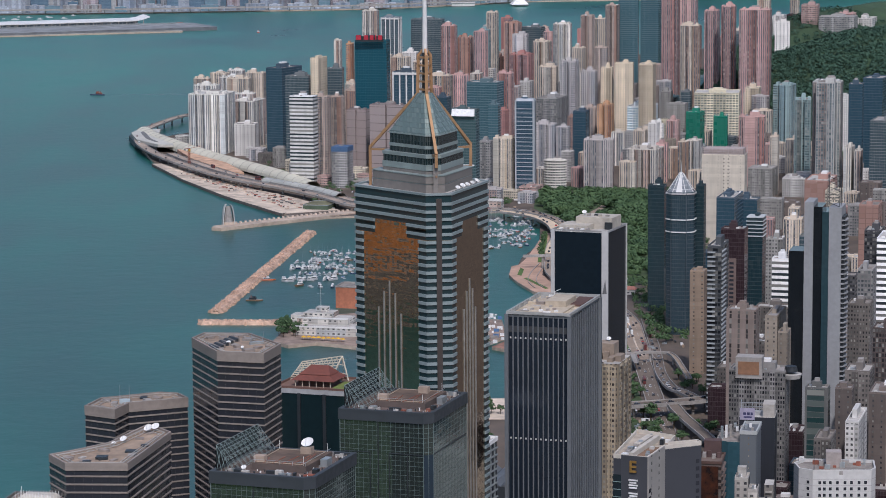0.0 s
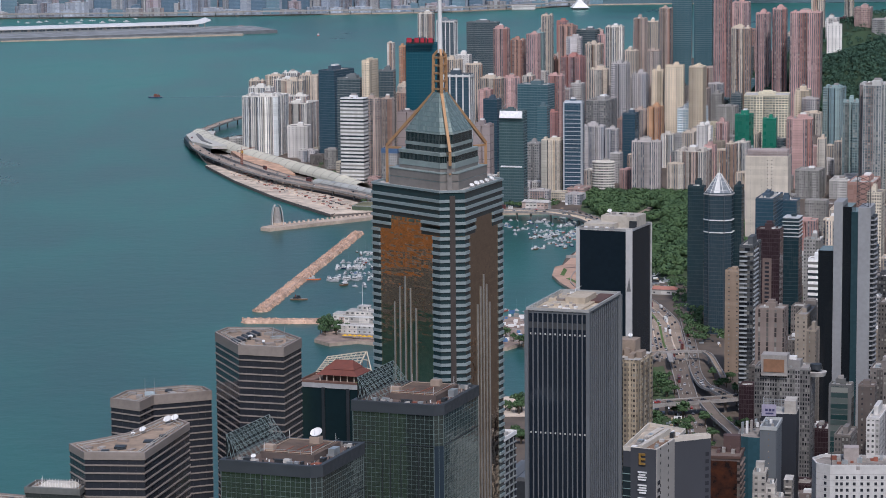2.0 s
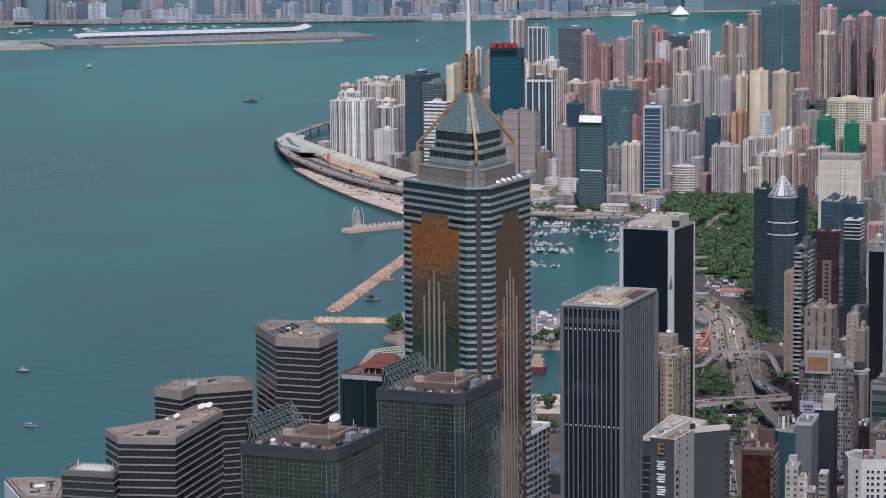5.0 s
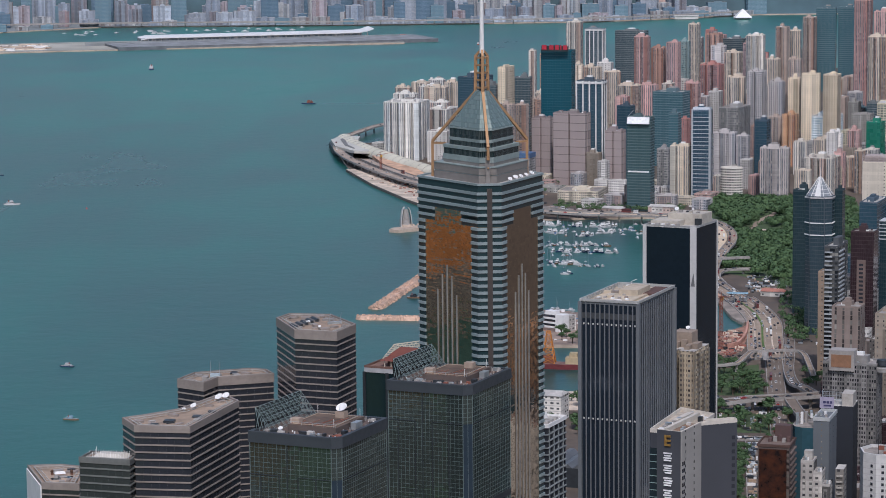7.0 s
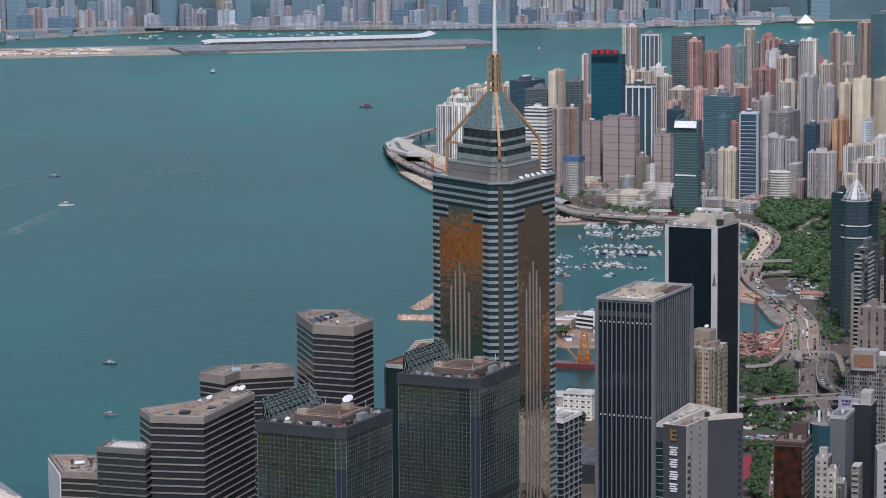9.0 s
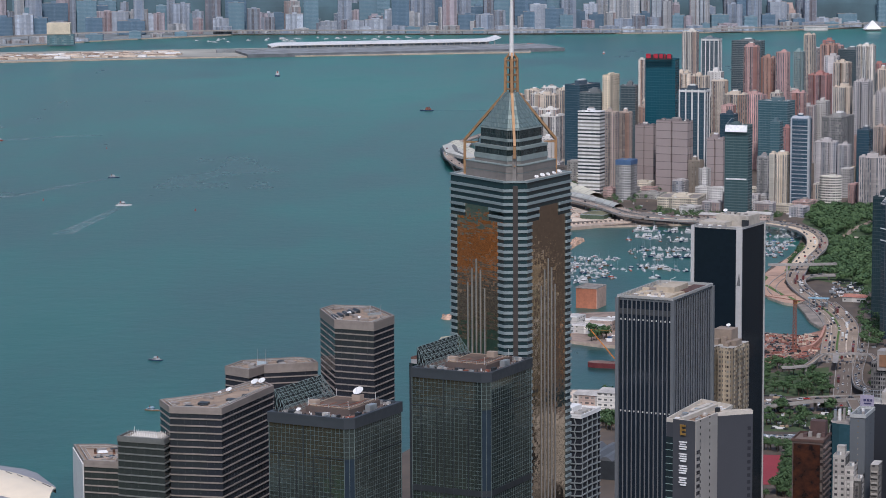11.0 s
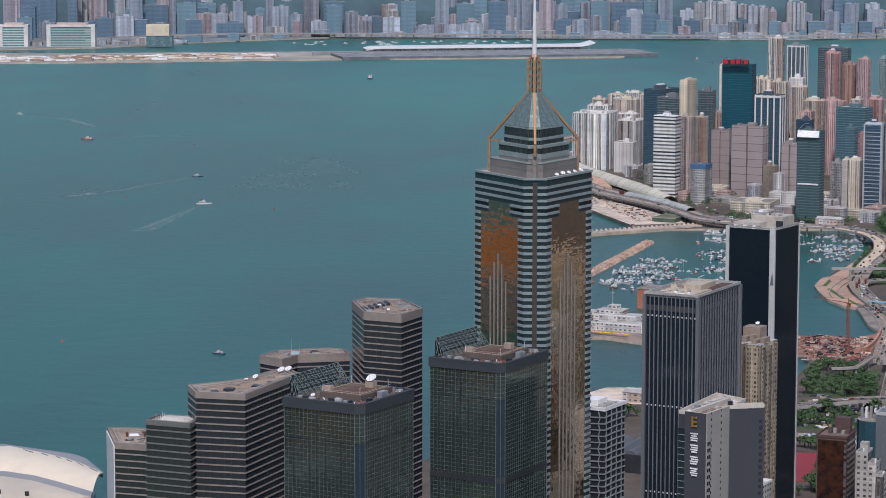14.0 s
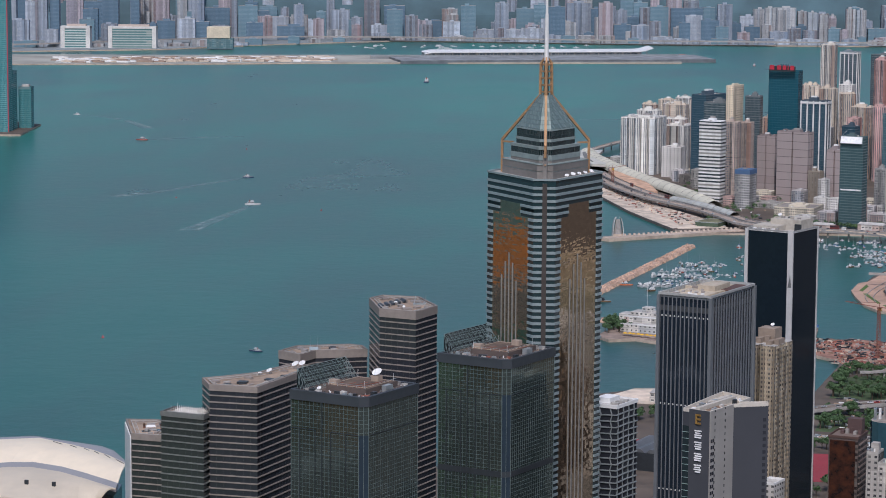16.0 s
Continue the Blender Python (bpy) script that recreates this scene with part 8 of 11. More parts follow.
tower("lowrise_white", 25.8, 1742.8, 15.4, 9.4, 57.4, -15, False)
tower("pink_rib", -1.3, 1677.3, 15.7, 9.8, 56.7, -15, False)
tower("lowrise_white", 175.8, 1715.1, 16.3, 13.4, 41.3, -15, False)
tower("shaded_stained_block", 140.7, 1736.2, 10.2, 9.4, 46.1, -15, False)
tower("cream_plain", 135.3, 1654.9, 14.3, 11.0, 44.2, -15, False)
tower("lowrise_white", 29.8, 1581.2, 9.6, 12.9, 53.6, -15, False)
tower("cream_rib", 256.7, 1579.4, 15.0, 8.3, 47.4, -15, False)
tower("lowrise_white", 60.5, 1619.7, 9.6, 13.4, 55.5, -15, False)
tower("lowrise_grey", -44.3, 1816.9, 10.5, 11.0, 36.5, -15, False)
tower("cream_rib", 226.2, 1518.6, 10.6, 12.5, 52.9, -15, False)
tower("tan_rib", 206.8, 1786.9, 9.7, 11.1, 24.8, -15, False)
tower("brown_slab", 88.4, 1795.8, 16.6, 9.9, 45.1, -15, False)
tower("lowrise_white", 4.3, 1589.3, 14.3, 10.5, 30.8, -15, False)
tower("cream_rib", 16.5, 1805.2, 15.7, 13.4, 22.1, -15, False)
tower("tan_rib", 173.8, 1570.3, 16.7, 8.5, 20.5, -15, False)
tower("grey_grid", -14.5, 1705.6, 10.3, 9.1, 54.1, -15, False)
tower("white_rib", 87.3, 1757.9, 12.4, 11.5, 43.3, -15, False)
tower("grey_rib", 81.1, 1830.3, 12.8, 8.9, 25.9, -15, False)
tower("cream_rib", 257.4, 1501.6, 16.0, 13.1, 39.1, -15, False)
tower("shaded_stained_block", 165.6, 1817.8, 13.5, 11.5, 36.7, -15, False)
tower("glass_grid", -24.6, 1770.7, 11.3, 13.9, 40.5, -15, False)
tower("glass_grid", 198.8, 1575.8, 8.6, 8.5, 49.1, -15, False)
tower("grey_rib", 258.1, 1525.6, 14.7, 8.3, 49.2, -15, False)
tower("glass_teal", 207.0, 1688.6, 11.9, 12.1, 32.2, -15, False)
tower("glass_teal", 18.1, 1605.0, 10.3, 12.4, 31.2, -15, False)
tower("tan_rib", 115.7, 1615.3, 9.5, 13.0, 28.7, -15, False)
tower("grey_grid", -43.0, 1525.1, 8.5, 10.4, 48.8, -15, False)
tower("tan_rib", 142.8, 1636.8, 12.1, 12.7, 27.2, -15, False)
tower("grey_rib", 274.4, 1538.8, 15.9, 11.2, 27.6, -15, False)
tower("grey_grid", 170.5, 1762.9, 9.7, 12.9, 26.9, -15, False)
tower("cream_plain", -32.6, 1550.3, 14.3, 13.8, 29.9, -15, False)
tower("shaded_stained_block", -16.0, 1633.3, 16.2, 12.4, 26.3, -15, False)
tower("lowrise_grey", 184.4, 1610.0, 9.1, 11.5, 46.7, -15, False)
tower("glass_grid", 83.6, 1783.8, 9.2, 8.5, 26.8, -15, False)
tower("shaded_stained_block", 198.3, 1523.0, 12.4, 10.6, 21.0, -15, False)
tower("grey_rib", -30.7, 1728.4, 9.4, 11.9, 34.1, -15, False)
tower("lowrise_grey", 188.8, 1550.5, 16.8, 13.9, 41.0, -15, False)
tower("grey_rib", 73.9, 1814.8, 10.6, 8.9, 51.1, -15, False)
tower("brown_slab", 128.8, 1681.0, 13.8, 10.3, 47.5, -15, False)
tower("lowrise_grey", -42.5, 1717.5, 8.2, 11.0, 51.5, -15, False)
tower("lowrise_white", 240.6, 1513.4, 10.3, 11.2, 26.3, -15, False)
tower("glass_grid", 125.4, 1804.5, 9.6, 13.0, 31.4, -15, False)
tower("lowrise_white", 212.4, 1675.3, 13.7, 12.2, 21.1, -15, False)
tower("cream_rib", 52.9, 1765.3, 11.5, 8.7, 37.1, -15, False)
tower("glass_teal", 97.3, 1735.2, 16.8, 9.1, 28.9, -15, False)
tower("pink_rib", -20.3, 1536.0, 10.8, 11.3, 57.3, -15, False)
tower("glass_teal", 50.2, 1696.1, 9.0, 8.2, 45.5, -15, False)
tower("tan_rib", 174.4, 1687.4, 13.9, 13.6, 44.9, -15, False)
tower("dark_grey", 91.1, 1646.8, 9.0, 10.6, 20.3, -15, False)
tower("cream_rib", 127.7, 1550.0, 12.9, 8.6, 26.0, -15, False)
tower("grey_rib", 220.9, 1813.5, 15.3, 8.2, 51.4, -15, False)
tower("tan_rib", 38.7, 1639.7, 8.4, 8.6, 48.2, -15, False)
tower("glass_teal", -12.4, 1614.0, 10.4, 9.3, 38.2, -15, False)
tower("cream_rib", 33.9, 1731.3, 8.8, 10.4, 45.3, -15, False)
tower("white_rib", 113.1, 1733.5, 12.1, 14.0, 52.4, -15, False)
tower("pink_rib", 147.7, 1789.5, 12.3, 8.7, 36.6, -15, False)
tower("pink_rib", 0.5, 1692.6, 11.9, 8.0, 24.8, -15, False)
tower("glass_grid", 126.3, 1520.7, 8.8, 8.2, 40.7, -15, False)
tower("white_rib", 326.4, 1548.9, 10.1, 10.6, 41.9, -15, False)
tower("tan_rib", 43.9, 1823.5, 8.2, 11.0, 45.9, -15, False)
tower("tan_rib", 23.4, 1778.7, 8.0, 13.9, 42.6, -15, False)
tower("glass_teal", -48.1, 1639.1, 15.4, 8.2, 27.7, -15, False)
tower("pink_rib", 79.1, 1566.6, 13.6, 10.6, 24.6, -15, False)
tower("grey_grid", 227.2, 1588.3, 13.6, 11.9, 22.5, -15, False)
tower("glass_teal", 233.4, 1774.6, 12.3, 13.5, 46.8, -15, False)
tower("lowrise_white", -34.5, 1745.6, 14.4, 9.8, 31.4, -15, False)
tower("glass_grid", 149.6, 1710.0, 9.0, 9.6, 45.5, -15, False)
tower("dark_grey", 85.2, 1675.8, 12.2, 9.0, 36.0, -15, False)
tower("shaded_stained_block", 156.6, 1553.0, 14.6, 8.8, 27.0, -15, False)
tower("tan_rib", 113.3, 1531.2, 10.7, 10.9, 40.2, -15, False)
tower("grey_rib", 190.9, 1734.6, 13.9, 10.8, 45.7, -15, False)
tower("dark_grey", 188.1, 1631.9, 12.1, 9.4, 38.4, -15, False)
tower("glass_grid", 202.4, 1760.0, 15.5, 8.8, 27.9, -15, False)
tower("dark_grey", -45.0, 1501.7, 10.6, 11.6, 35.2, -15, False)
tower("grey_rib", 47.1, 1610.5, 14.6, 11.0, 51.8, -15, False)
tower("tan_rib", 293.5, 1521.5, 13.2, 9.4, 27.6, -15, False)
tower("brown_slab", -47.7, 1838.1, 11.0, 11.7, 21.5, -15, False)
tower("grey_rib", -121.0, 1478.8, 10.7, 11.4, 13.4, -15, False)
tower("lowrise_grey", -91.1, 1423.5, 9.8, 10.2, 11.7, -15, False)
tower("grey_rib", -137.0, 1460.4, 16.8, 13.8, 11.0, -15, False)
tower("lowrise_grey", -96.2, 1375.9, 10.9, 8.4, 8.3, -15, False)
tower("grey_rib", -89.2, 1328.8, 13.6, 13.4, 6.6, -15, False)
tower("lowrise_grey", -144.5, 1441.6, 15.1, 9.0, 15.9, -15, False)
tower("lowrise_grey", -56.2, 1430.0, 11.9, 11.4, 8.7, -15, False)
tower("grey_rib", -46.7, 1461.6, 9.7, 9.6, 9.3, -15, False)
tower("lowrise_cream", -79.7, 1352.2, 17.0, 13.5, 8.6, -15, False)
tower("lowrise_cream", -46.3, 1382.1, 15.6, 12.7, 10.1, -15, False)
tower("lowrise_cream", -85.9, 1442.1, 8.6, 8.5, 7.2, -15, False)
tower("grey_rib", -44.6, 1472.5, 12.5, 10.2, 8.9, -15, False)
tower("lowrise_grey", -42.4, 1447.9, 9.9, 8.9, 15.6, -15, False)
tower("lowrise_cream", -107.0, 1431.8, 8.8, 10.7, 10.5, -15, False)
tower("grey_rib", -144.2, 1475.7, 16.2, 12.2, 12.5, -15, False)
tower("lowrise_cream", -133.1, 1406.6, 10.7, 12.9, 9.8, -15, False)
tower("lowrise_pink", -103.4, 1320.1, 8.6, 8.3, 6.5, -15, False)
tower("lowrise_cream", -115.1, 1447.5, 10.9, 8.8, 12.1, -15, False)
tower("lowrise_pink", -71.7, 1324.0, 10.6, 8.9, 7.2, -15, False)
tower("grey_rib", -47.2, 1330.6, 8.8, 12.7, 12.5, -15, False)
tower("lowrise_white", -114.5, 1663.0, 15.7, 12.4, 23.4, -15, False)
tower("lowrise_white", -121.8, 1853.8, 15.7, 11.6, 26.2, -15, False)
tower("glass_grid", -59.9, 1683.7, 15.1, 9.5, 20.3, -15, False)
tower("brown_slab", -159.4, 1738.4, 10.2, 12.5, 12.6, -15, False)
tower("lowrise_grey", -223.3, 1655.2, 8.2, 12.0, 19.6, -15, False)
tower("pink_rib", -53.8, 1702.9, 16.3, 9.1, 20.5, -15, False)
tower("shaded_stained_block", -213.8, 1751.5, 15.3, 12.1, 21.2, -15, False)
tower("lowrise_grey", -150.9, 1827.9, 10.1, 12.3, 27.1, -15, False)
tower("grey_grid", -136.7, 1872.8, 8.5, 12.5, 15.9, -15, False)
tower("shaded_stained_block", -86.1, 1745.0, 15.2, 11.4, 28.2, -15, False)
tower("shaded_stained_block", -122.4, 1765.9, 15.6, 12.6, 21.6, -15, False)
tower("grey_grid", -70.5, 1732.1, 16.5, 9.4, 17.5, -15, False)
tower("grey_rib", -150.6, 1608.1, 8.0, 10.4, 20.4, -15, False)
tower("shaded_stained_block", -218.6, 1868.2, 8.3, 9.4, 22.5, -15, False)
tower("brown_slab", -213.3, 1882.7, 16.1, 13.3, 20.2, -15, False)
tower("grey_grid", -111.3, 1725.6, 16.5, 12.7, 13.3, -15, False)
tower("grey_grid", -164.3, 1823.4, 10.8, 10.9, 12.5, -15, False)
tower("grey_grid", -82.2, 1889.9, 13.6, 13.9, 14.5, -15, False)
tower("shaded_stained_block", -67.8, 1803.7, 11.8, 10.0, 27.4, -15, False)
tower("brown_slab", -72.7, 1854.6, 11.0, 9.8, 12.4, -15, False)
tower("pink_rib", -108.6, 1792.1, 11.3, 12.4, 21.2, -15, False)
tower("pink_rib", -36.5, 1798.4, 13.7, 10.5, 14.5, -15, False)
tower("dark_grey", 138.3, 20.2, 16.2, 9.7, 12.8, -15)
tower("brown_slab", 129.0, 54.1, 9.8, 10.1, 13.9, -15)
tower("grey_grid", 128.2, 109.3, 15.0, 13.2, 23.7, -15)
tower("grey_grid", 130.0, 69.1, 13.9, 9.3, 19.6, -15)
tower("brown_slab", 180.1, 40.0, 10.0, 10.8, 17.0, -15)
tower("lowrise_grey", 160.9, 101.7, 10.8, 9.9, 23.7, -15)
tower("brown_slab", 164.4, 113.7, 13.0, 8.2, 15.1, -15)
tower("dark_grey", 161.8, 23.7, 13.8, 10.3, 12.3, -15)
tower("dark_grey", 177.5, 55.0, 12.8, 8.5, 20.5, -15)
tower("brown_slab", 122.9, 38.4, 12.0, 11.9, 12.7, -15)
tower("tan_rib", 96.8, 2400.6, 15.8, 12.7, 40.3, -15, False)
tower("red_rib", 110.5, 2345.7, 15.4, 8.6, 44.2, -15, False)
tower("brown_rib", 268.4, 2311.5, 12.3, 8.9, 62.3, -15, False)
tower("tan_rib", 90.7, 2173.3, 10.5, 10.8, 70.7, -15, False)
tower("white_rib", 367.4, 2393.9, 12.4, 8.4, 65.6, -15, False)
tower("brown_rib", 135.5, 2060.4, 12.9, 8.0, 74.3, -15, False)
tower("cream_rib", 190.9, 1954.8, 15.4, 10.4, 42.6, -15, False)
tower("glass_grid", 146.2, 2342.8, 8.1, 12.3, 40.7, -15, False)
tower("tan_rib", 243.8, 2214.7, 9.2, 13.3, 45.3, -15, False)
tower("grey_rib", 61.6, 1981.7, 15.3, 13.1, 74.7, -15, False)
tower("red_rib", 25.5, 2379.3, 11.5, 11.6, 48.2, -15, False)
tower("brown_rib", 41.2, 2158.8, 12.0, 11.4, 39.4, -15, False)
tower("red_rib", 96.9, 2367.4, 9.3, 9.0, 39.9, -15, False)
tower("red_rib", 147.7, 2088.0, 13.6, 10.4, 52.2, -15, False)
tower("brown_rib", 133.9, 2045.4, 10.3, 8.1, 69.3, -15, False)
tower("tan_rib", 71.7, 2025.5, 15.0, 10.5, 48.6, -15, False)
tower("red_rib", 144.7, 2434.1, 13.6, 9.0, 52.4, -15, False)
tower("tan_rib", 47.7, 2247.2, 16.2, 12.0, 38.7, -15, False)
tower("brown_rib", 206.1, 2083.0, 9.6, 8.1, 60.7, -15, False)
tower("tan_rib", 349.7, 2331.5, 12.8, 13.1, 59.6, -15, False)
tower("glass_grid", 240.5, 2250.6, 8.9, 13.8, 73.1, -15, False)
tower("tan_rib", 333.5, 2364.2, 15.5, 12.3, 68.6, -15, False)
tower("tan_rib", 83.2, 1907.6, 9.6, 8.4, 41.9, -15, False)
tower("glass_grid", 258.4, 2218.1, 10.9, 9.0, 47.9, -15, False)
tower("brown_rib", 62.5, 2166.6, 14.0, 13.9, 53.6, -15, False)
tower("brown_rib", 268.8, 2374.1, 12.4, 9.1, 50.5, -15, False)
tower("glass_grid", 117.3, 2036.5, 16.3, 12.0, 56.1, -15, False)
tower("pink_rib", 61.9, 2311.0, 13.7, 10.1, 67.6, -15, False)
tower("glass_grid", 326.6, 2408.6, 15.9, 11.2, 47.2, -15, False)
tower("glass_grid", 104.8, 2211.7, 8.9, 9.0, 42.7, -15, False)
tower("grey_rib", 33.3, 2400.8, 15.8, 10.1, 59.4, -15, False)
tower("glass_grid", 55.1, 2414.1, 14.7, 9.6, 42.9, -15, False)
tower("grey_rib", 372.2, 2375.4, 10.9, 12.5, 52.3, -15, False)
tower("cream_rib", 329.2, 2425.9, 16.6, 9.0, 49.7, -15, False)
tower("white_rib", 210.5, 2272.5, 9.8, 11.3, 51.6, -15, False)
tower("glass_grid", 77.0, 2245.3, 12.1, 12.0, 42.7, -15, False)
tower("red_rib", 51.9, 2292.4, 13.0, 9.1, 74.2, -15, False)
tower("pink_rib", 304.1, 2357.9, 9.5, 13.0, 47.0, -15, False)
tower("white_rib", 239.5, 2188.1, 16.0, 12.3, 42.2, -15, False)
tower("glass_grid", 153.9, 2243.1, 8.2, 8.8, 53.8, -15, False)
tower("pink_rib", 92.4, 2056.1, 9.6, 8.2, 72.5, -15, False)
tower("grey_rib", 160.7, 2286.3, 16.1, 10.8, 46.7, -15, False)
tower("tan_rib", 192.7, 1856.2, 12.2, 13.4, 51.9, -15, False)
tower("white_rib", 332.1, 2445.6, 14.7, 9.4, 50.5, -15, False)
tower("white_rib", 182.3, 2159.7, 9.8, 12.3, 44.8, -15, False)
tower("grey_rib", 68.8, 1999.7, 10.9, 13.2, 45.5, -15, False)
tower("cream_plain", 409.0, 1516.5, 13.7, 10.3, 30.4, -15, False)
tower("lowrise_white", 436.1, 1394.6, 10.1, 10.2, 30.9, -15, False)
tower("cream_rib", 409.7, 1262.6, 12.7, 13.7, 42.5, -15, False)
tower("shaded_stained_block", 484.2, 1394.6, 10.7, 9.8, 31.6, -15, False)
tower("pink_rib", 476.7, 1333.6, 16.4, 10.2, 37.2, -15, False)
tower("dark_grey", 348.1, 1301.5, 15.6, 11.4, 31.3, -15, False)
tower("cream_plain", 335.9, 1337.9, 11.1, 9.6, 29.9, -15, False)
tower("brown_slab", 460.6, 1245.9, 9.9, 13.9, 38.3, -15, False)
tower("pink_rib", 463.2, 1275.1, 16.1, 11.9, 38.6, -15, False)
tower("grey_grid", 379.9, 1293.6, 11.4, 12.4, 24.9, -15, False)
tower("lowrise_white", 360.0, 1423.1, 15.5, 12.0, 44.2, -15, False)
tower("brown_slab", 335.7, 1190.7, 11.3, 8.9, 27.0, -15, False)
tower("lowrise_white", 470.4, 1404.1, 9.1, 11.6, 44.8, -15, False)
tower("white_rib", 453.7, 1417.6, 12.4, 13.5, 38.1, -15, False)
tower("pink_rib", 439.9, 1339.3, 13.7, 9.1, 32.5, -15, False)
tower("cream_plain", 519.7, 1377.7, 15.5, 12.7, 32.1, -15, False)
tower("grey_rib", 387.0, 1498.1, 16.3, 11.4, 28.1, -15, False)
tower("cream_rib", 368.0, 1175.1, 15.6, 11.3, 25.6, -15, False)
tower("cream_rib", 420.5, 1563.3, 12.1, 10.3, 41.1, -15, False)
tower("glass_grid", 375.2, 1513.1, 14.8, 9.5, 23.5, -15, False)
tower("brown_slab", 423.0, 1188.0, 11.0, 12.7, 32.6, -15, False)
tower("brown_slab", 403.8, 1564.3, 16.9, 8.3, 34.9, -15, False)
tower("grey_grid", 387.2, 1269.2, 12.5, 13.5, 21.9, -15, False)
tower("cream_rib", 398.6, 1292.7, 10.4, 9.5, 28.8, -15, False)
tower("lowrise_white", 383.6, 1555.3, 15.8, 9.2, 36.8, -15, False)
tower("brown_slab", 445.4, 1468.7, 13.1, 12.4, 28.6, -15, False)
tower("pink_rib", 455.5, 1396.6, 13.7, 8.5, 20.6, -15, False)
tower("brown_slab", 517.6, 1327.7, 9.0, 8.2, 41.5, -15, False)
tower("glass_grid", 390.0, 1212.9, 8.1, 13.5, 43.3, -15, False)
tower("lowrise_white", -106.4, 1386.9, 13.5, 9.7, 9.7, -20, False)
tower("lowrise_grey", -164.1, 1599.7, 11.3, 10.9, 11.3, -20, False)
tower("shaded_stained_block", -97.5, 1403.0, 16.0, 14.0, 4.1, -20, False)
tower("lowrise_cream", -98.8, 1585.2, 16.3, 9.2, 7.6, -20, False)
tower("shaded_stained_block", -159.8, 1476.5, 12.7, 11.4, 7.9, -20, False)
tower("lowrise_white", -242.6, 1606.3, 16.6, 10.6, 9.7, -20, False)
tower("lowrise_white", -245.6, 1629.0, 16.2, 9.7, 5.4, -20, False)
tower("lowrise_grey", -234.0, 1587.0, 14.6, 10.8, 10.8, -20, False)
tower("lowrise_cream", -103.2, 1570.6, 8.7, 9.9, 9.6, -20, False)
tower("lowrise_grey", -127.1, 1527.2, 15.2, 10.5, 4.5, -20, False)
tower("grey_rib", -222.2, 1603.9, 16.5, 10.9, 5.3, -20, False)
tower("shaded_stained_block", -111.9, 1606.5, 14.0, 8.4, 6.2, -20, False)
tower("shaded_stained_block", -93.3, 1549.5, 9.5, 13.2, 8.0, -20, False)
tower("lowrise_cream", -101.3, 1514.1, 16.2, 13.0, 4.8, -20, False)
tower("lowrise_white", -176.2, 1519.1, 8.6, 11.5, 7.3, -20, False)
tower("lowrise_grey", -102.2, 1631.9, 14.9, 11.5, 5.4, -20, False)
tower("lowrise_grey", -138.8, 1559.2, 10.5, 9.2, 5.1, -20, False)
tower("grey_rib", -169.8, 1496.9, 12.1, 12.2, 9.4, -20, False)
tower("lowrise_cream", -106.5, 1555.8, 11.4, 12.4, 5.2, -20, False)
tower("shaded_stained_block", -186.6, 1570.9, 11.1, 9.4, 11.4, -20, False)
tower("grey_rib", -102.7, 1619.8, 10.7, 8.6, 4.4, -20, False)
tower("grey_rib", -212.8, 1634.3, 16.2, 9.7, 10.7, -20, False)
tower("lowrise_white", -179.6, 1627.9, 13.1, 10.0, 5.3, -20, False)
tower("lowrise_cream", -165.3, 1566.3, 11.4, 10.0, 4.5, -20, False)
tower("lowrise_white", -106.1, 1471.5, 15.7, 8.2, 10.7, -20, False)
tower("lowrise_grey", -124.5, 1638.9, 14.4, 9.7, 7.6, -20, False)
tower("lowrise_grey", -128.5, 1580.8, 16.9, 12.7, 9.9, -20, False)
tower("shaded_stained_block", -166.9, 1619.8, 8.0, 10.8, 5.5, -20, False)
tower("lowrise_white", -108.3, 1537.7, 16.1, 9.9, 4.6, -20, False)
tower("lowrise_cream", -125.5, 1392.5, 12.5, 12.8, 9.6, -20, False)
tower("lowrise_grey", -129.0, 1542.0, 14.7, 8.8, 6.3, -20, False)
tower("lowrise_white", -152.6, 1590.4, 8.1, 10.9, 4.9, -20, False)
tower("lowrise_white", -119.1, 1618.3, 12.4, 10.0, 5.2, -20, False)

# extra parts of single towers
sign = thing("roof_sign", -68.5, 1388.0, 108.0, -12, "red roof sign of plain bars on a frame", "sign")
for k, (a, b) in enumerate(((-12.5, -8.5), (-6.0, -2.5), (-1.0, 2.0), (3.2, 4.2), (5.6, 9.0))):
    part("bar", Geo().box(a, b, -.3, .3, 1.5, 5.2), plain("red_sign", (0.42, 0.03, 0.05), 0.5), sign)
part("frame", Geo().box(-13, 10, -.1, .4, 0, 1.5).box(-13, 10, .35, .5, 1.5, 4.5), DARK, sign)


# far low buildings on the opposite quay
for x, y, w, h in ((-1482, 3392, 50, 37), (-1388, 3415, 82, 37)):
    root = thing("framed_building", x, y, 2.0, 12, "far low building with a white frame and green glazing", "building", "quay buildings")
    part("glazing", Geo().box(-w / 2 + 5, w / 2 - 5, -10, 10, 0, h - 4), facade("green_glazing", (0.42, 0.46, 0.44), (0.10, 0.21, 0.21), 4.2, 60, 0.6, 1.1), root)
    for s in (-1, 1):
        part("end_pier", Geo().box(s * (w / 2 - 3.5) - 3.5, s * (w / 2 - 3.5) + 3.5, -12, 11, 0, h), plain("far_white", (0.58, 0.56, 0.53), 0.8), root)
    part("roof", Geo().box(-w / 2, w / 2, -11, 11, h - 4, h - .5), MATS["far_white"], root)
    part("roof_plant", Geo().box(-w * .3, w * .34, -6, 8, h - .5, h + 3), plain("far_tan", (0.46, 0.38, 0.33), .8), root)
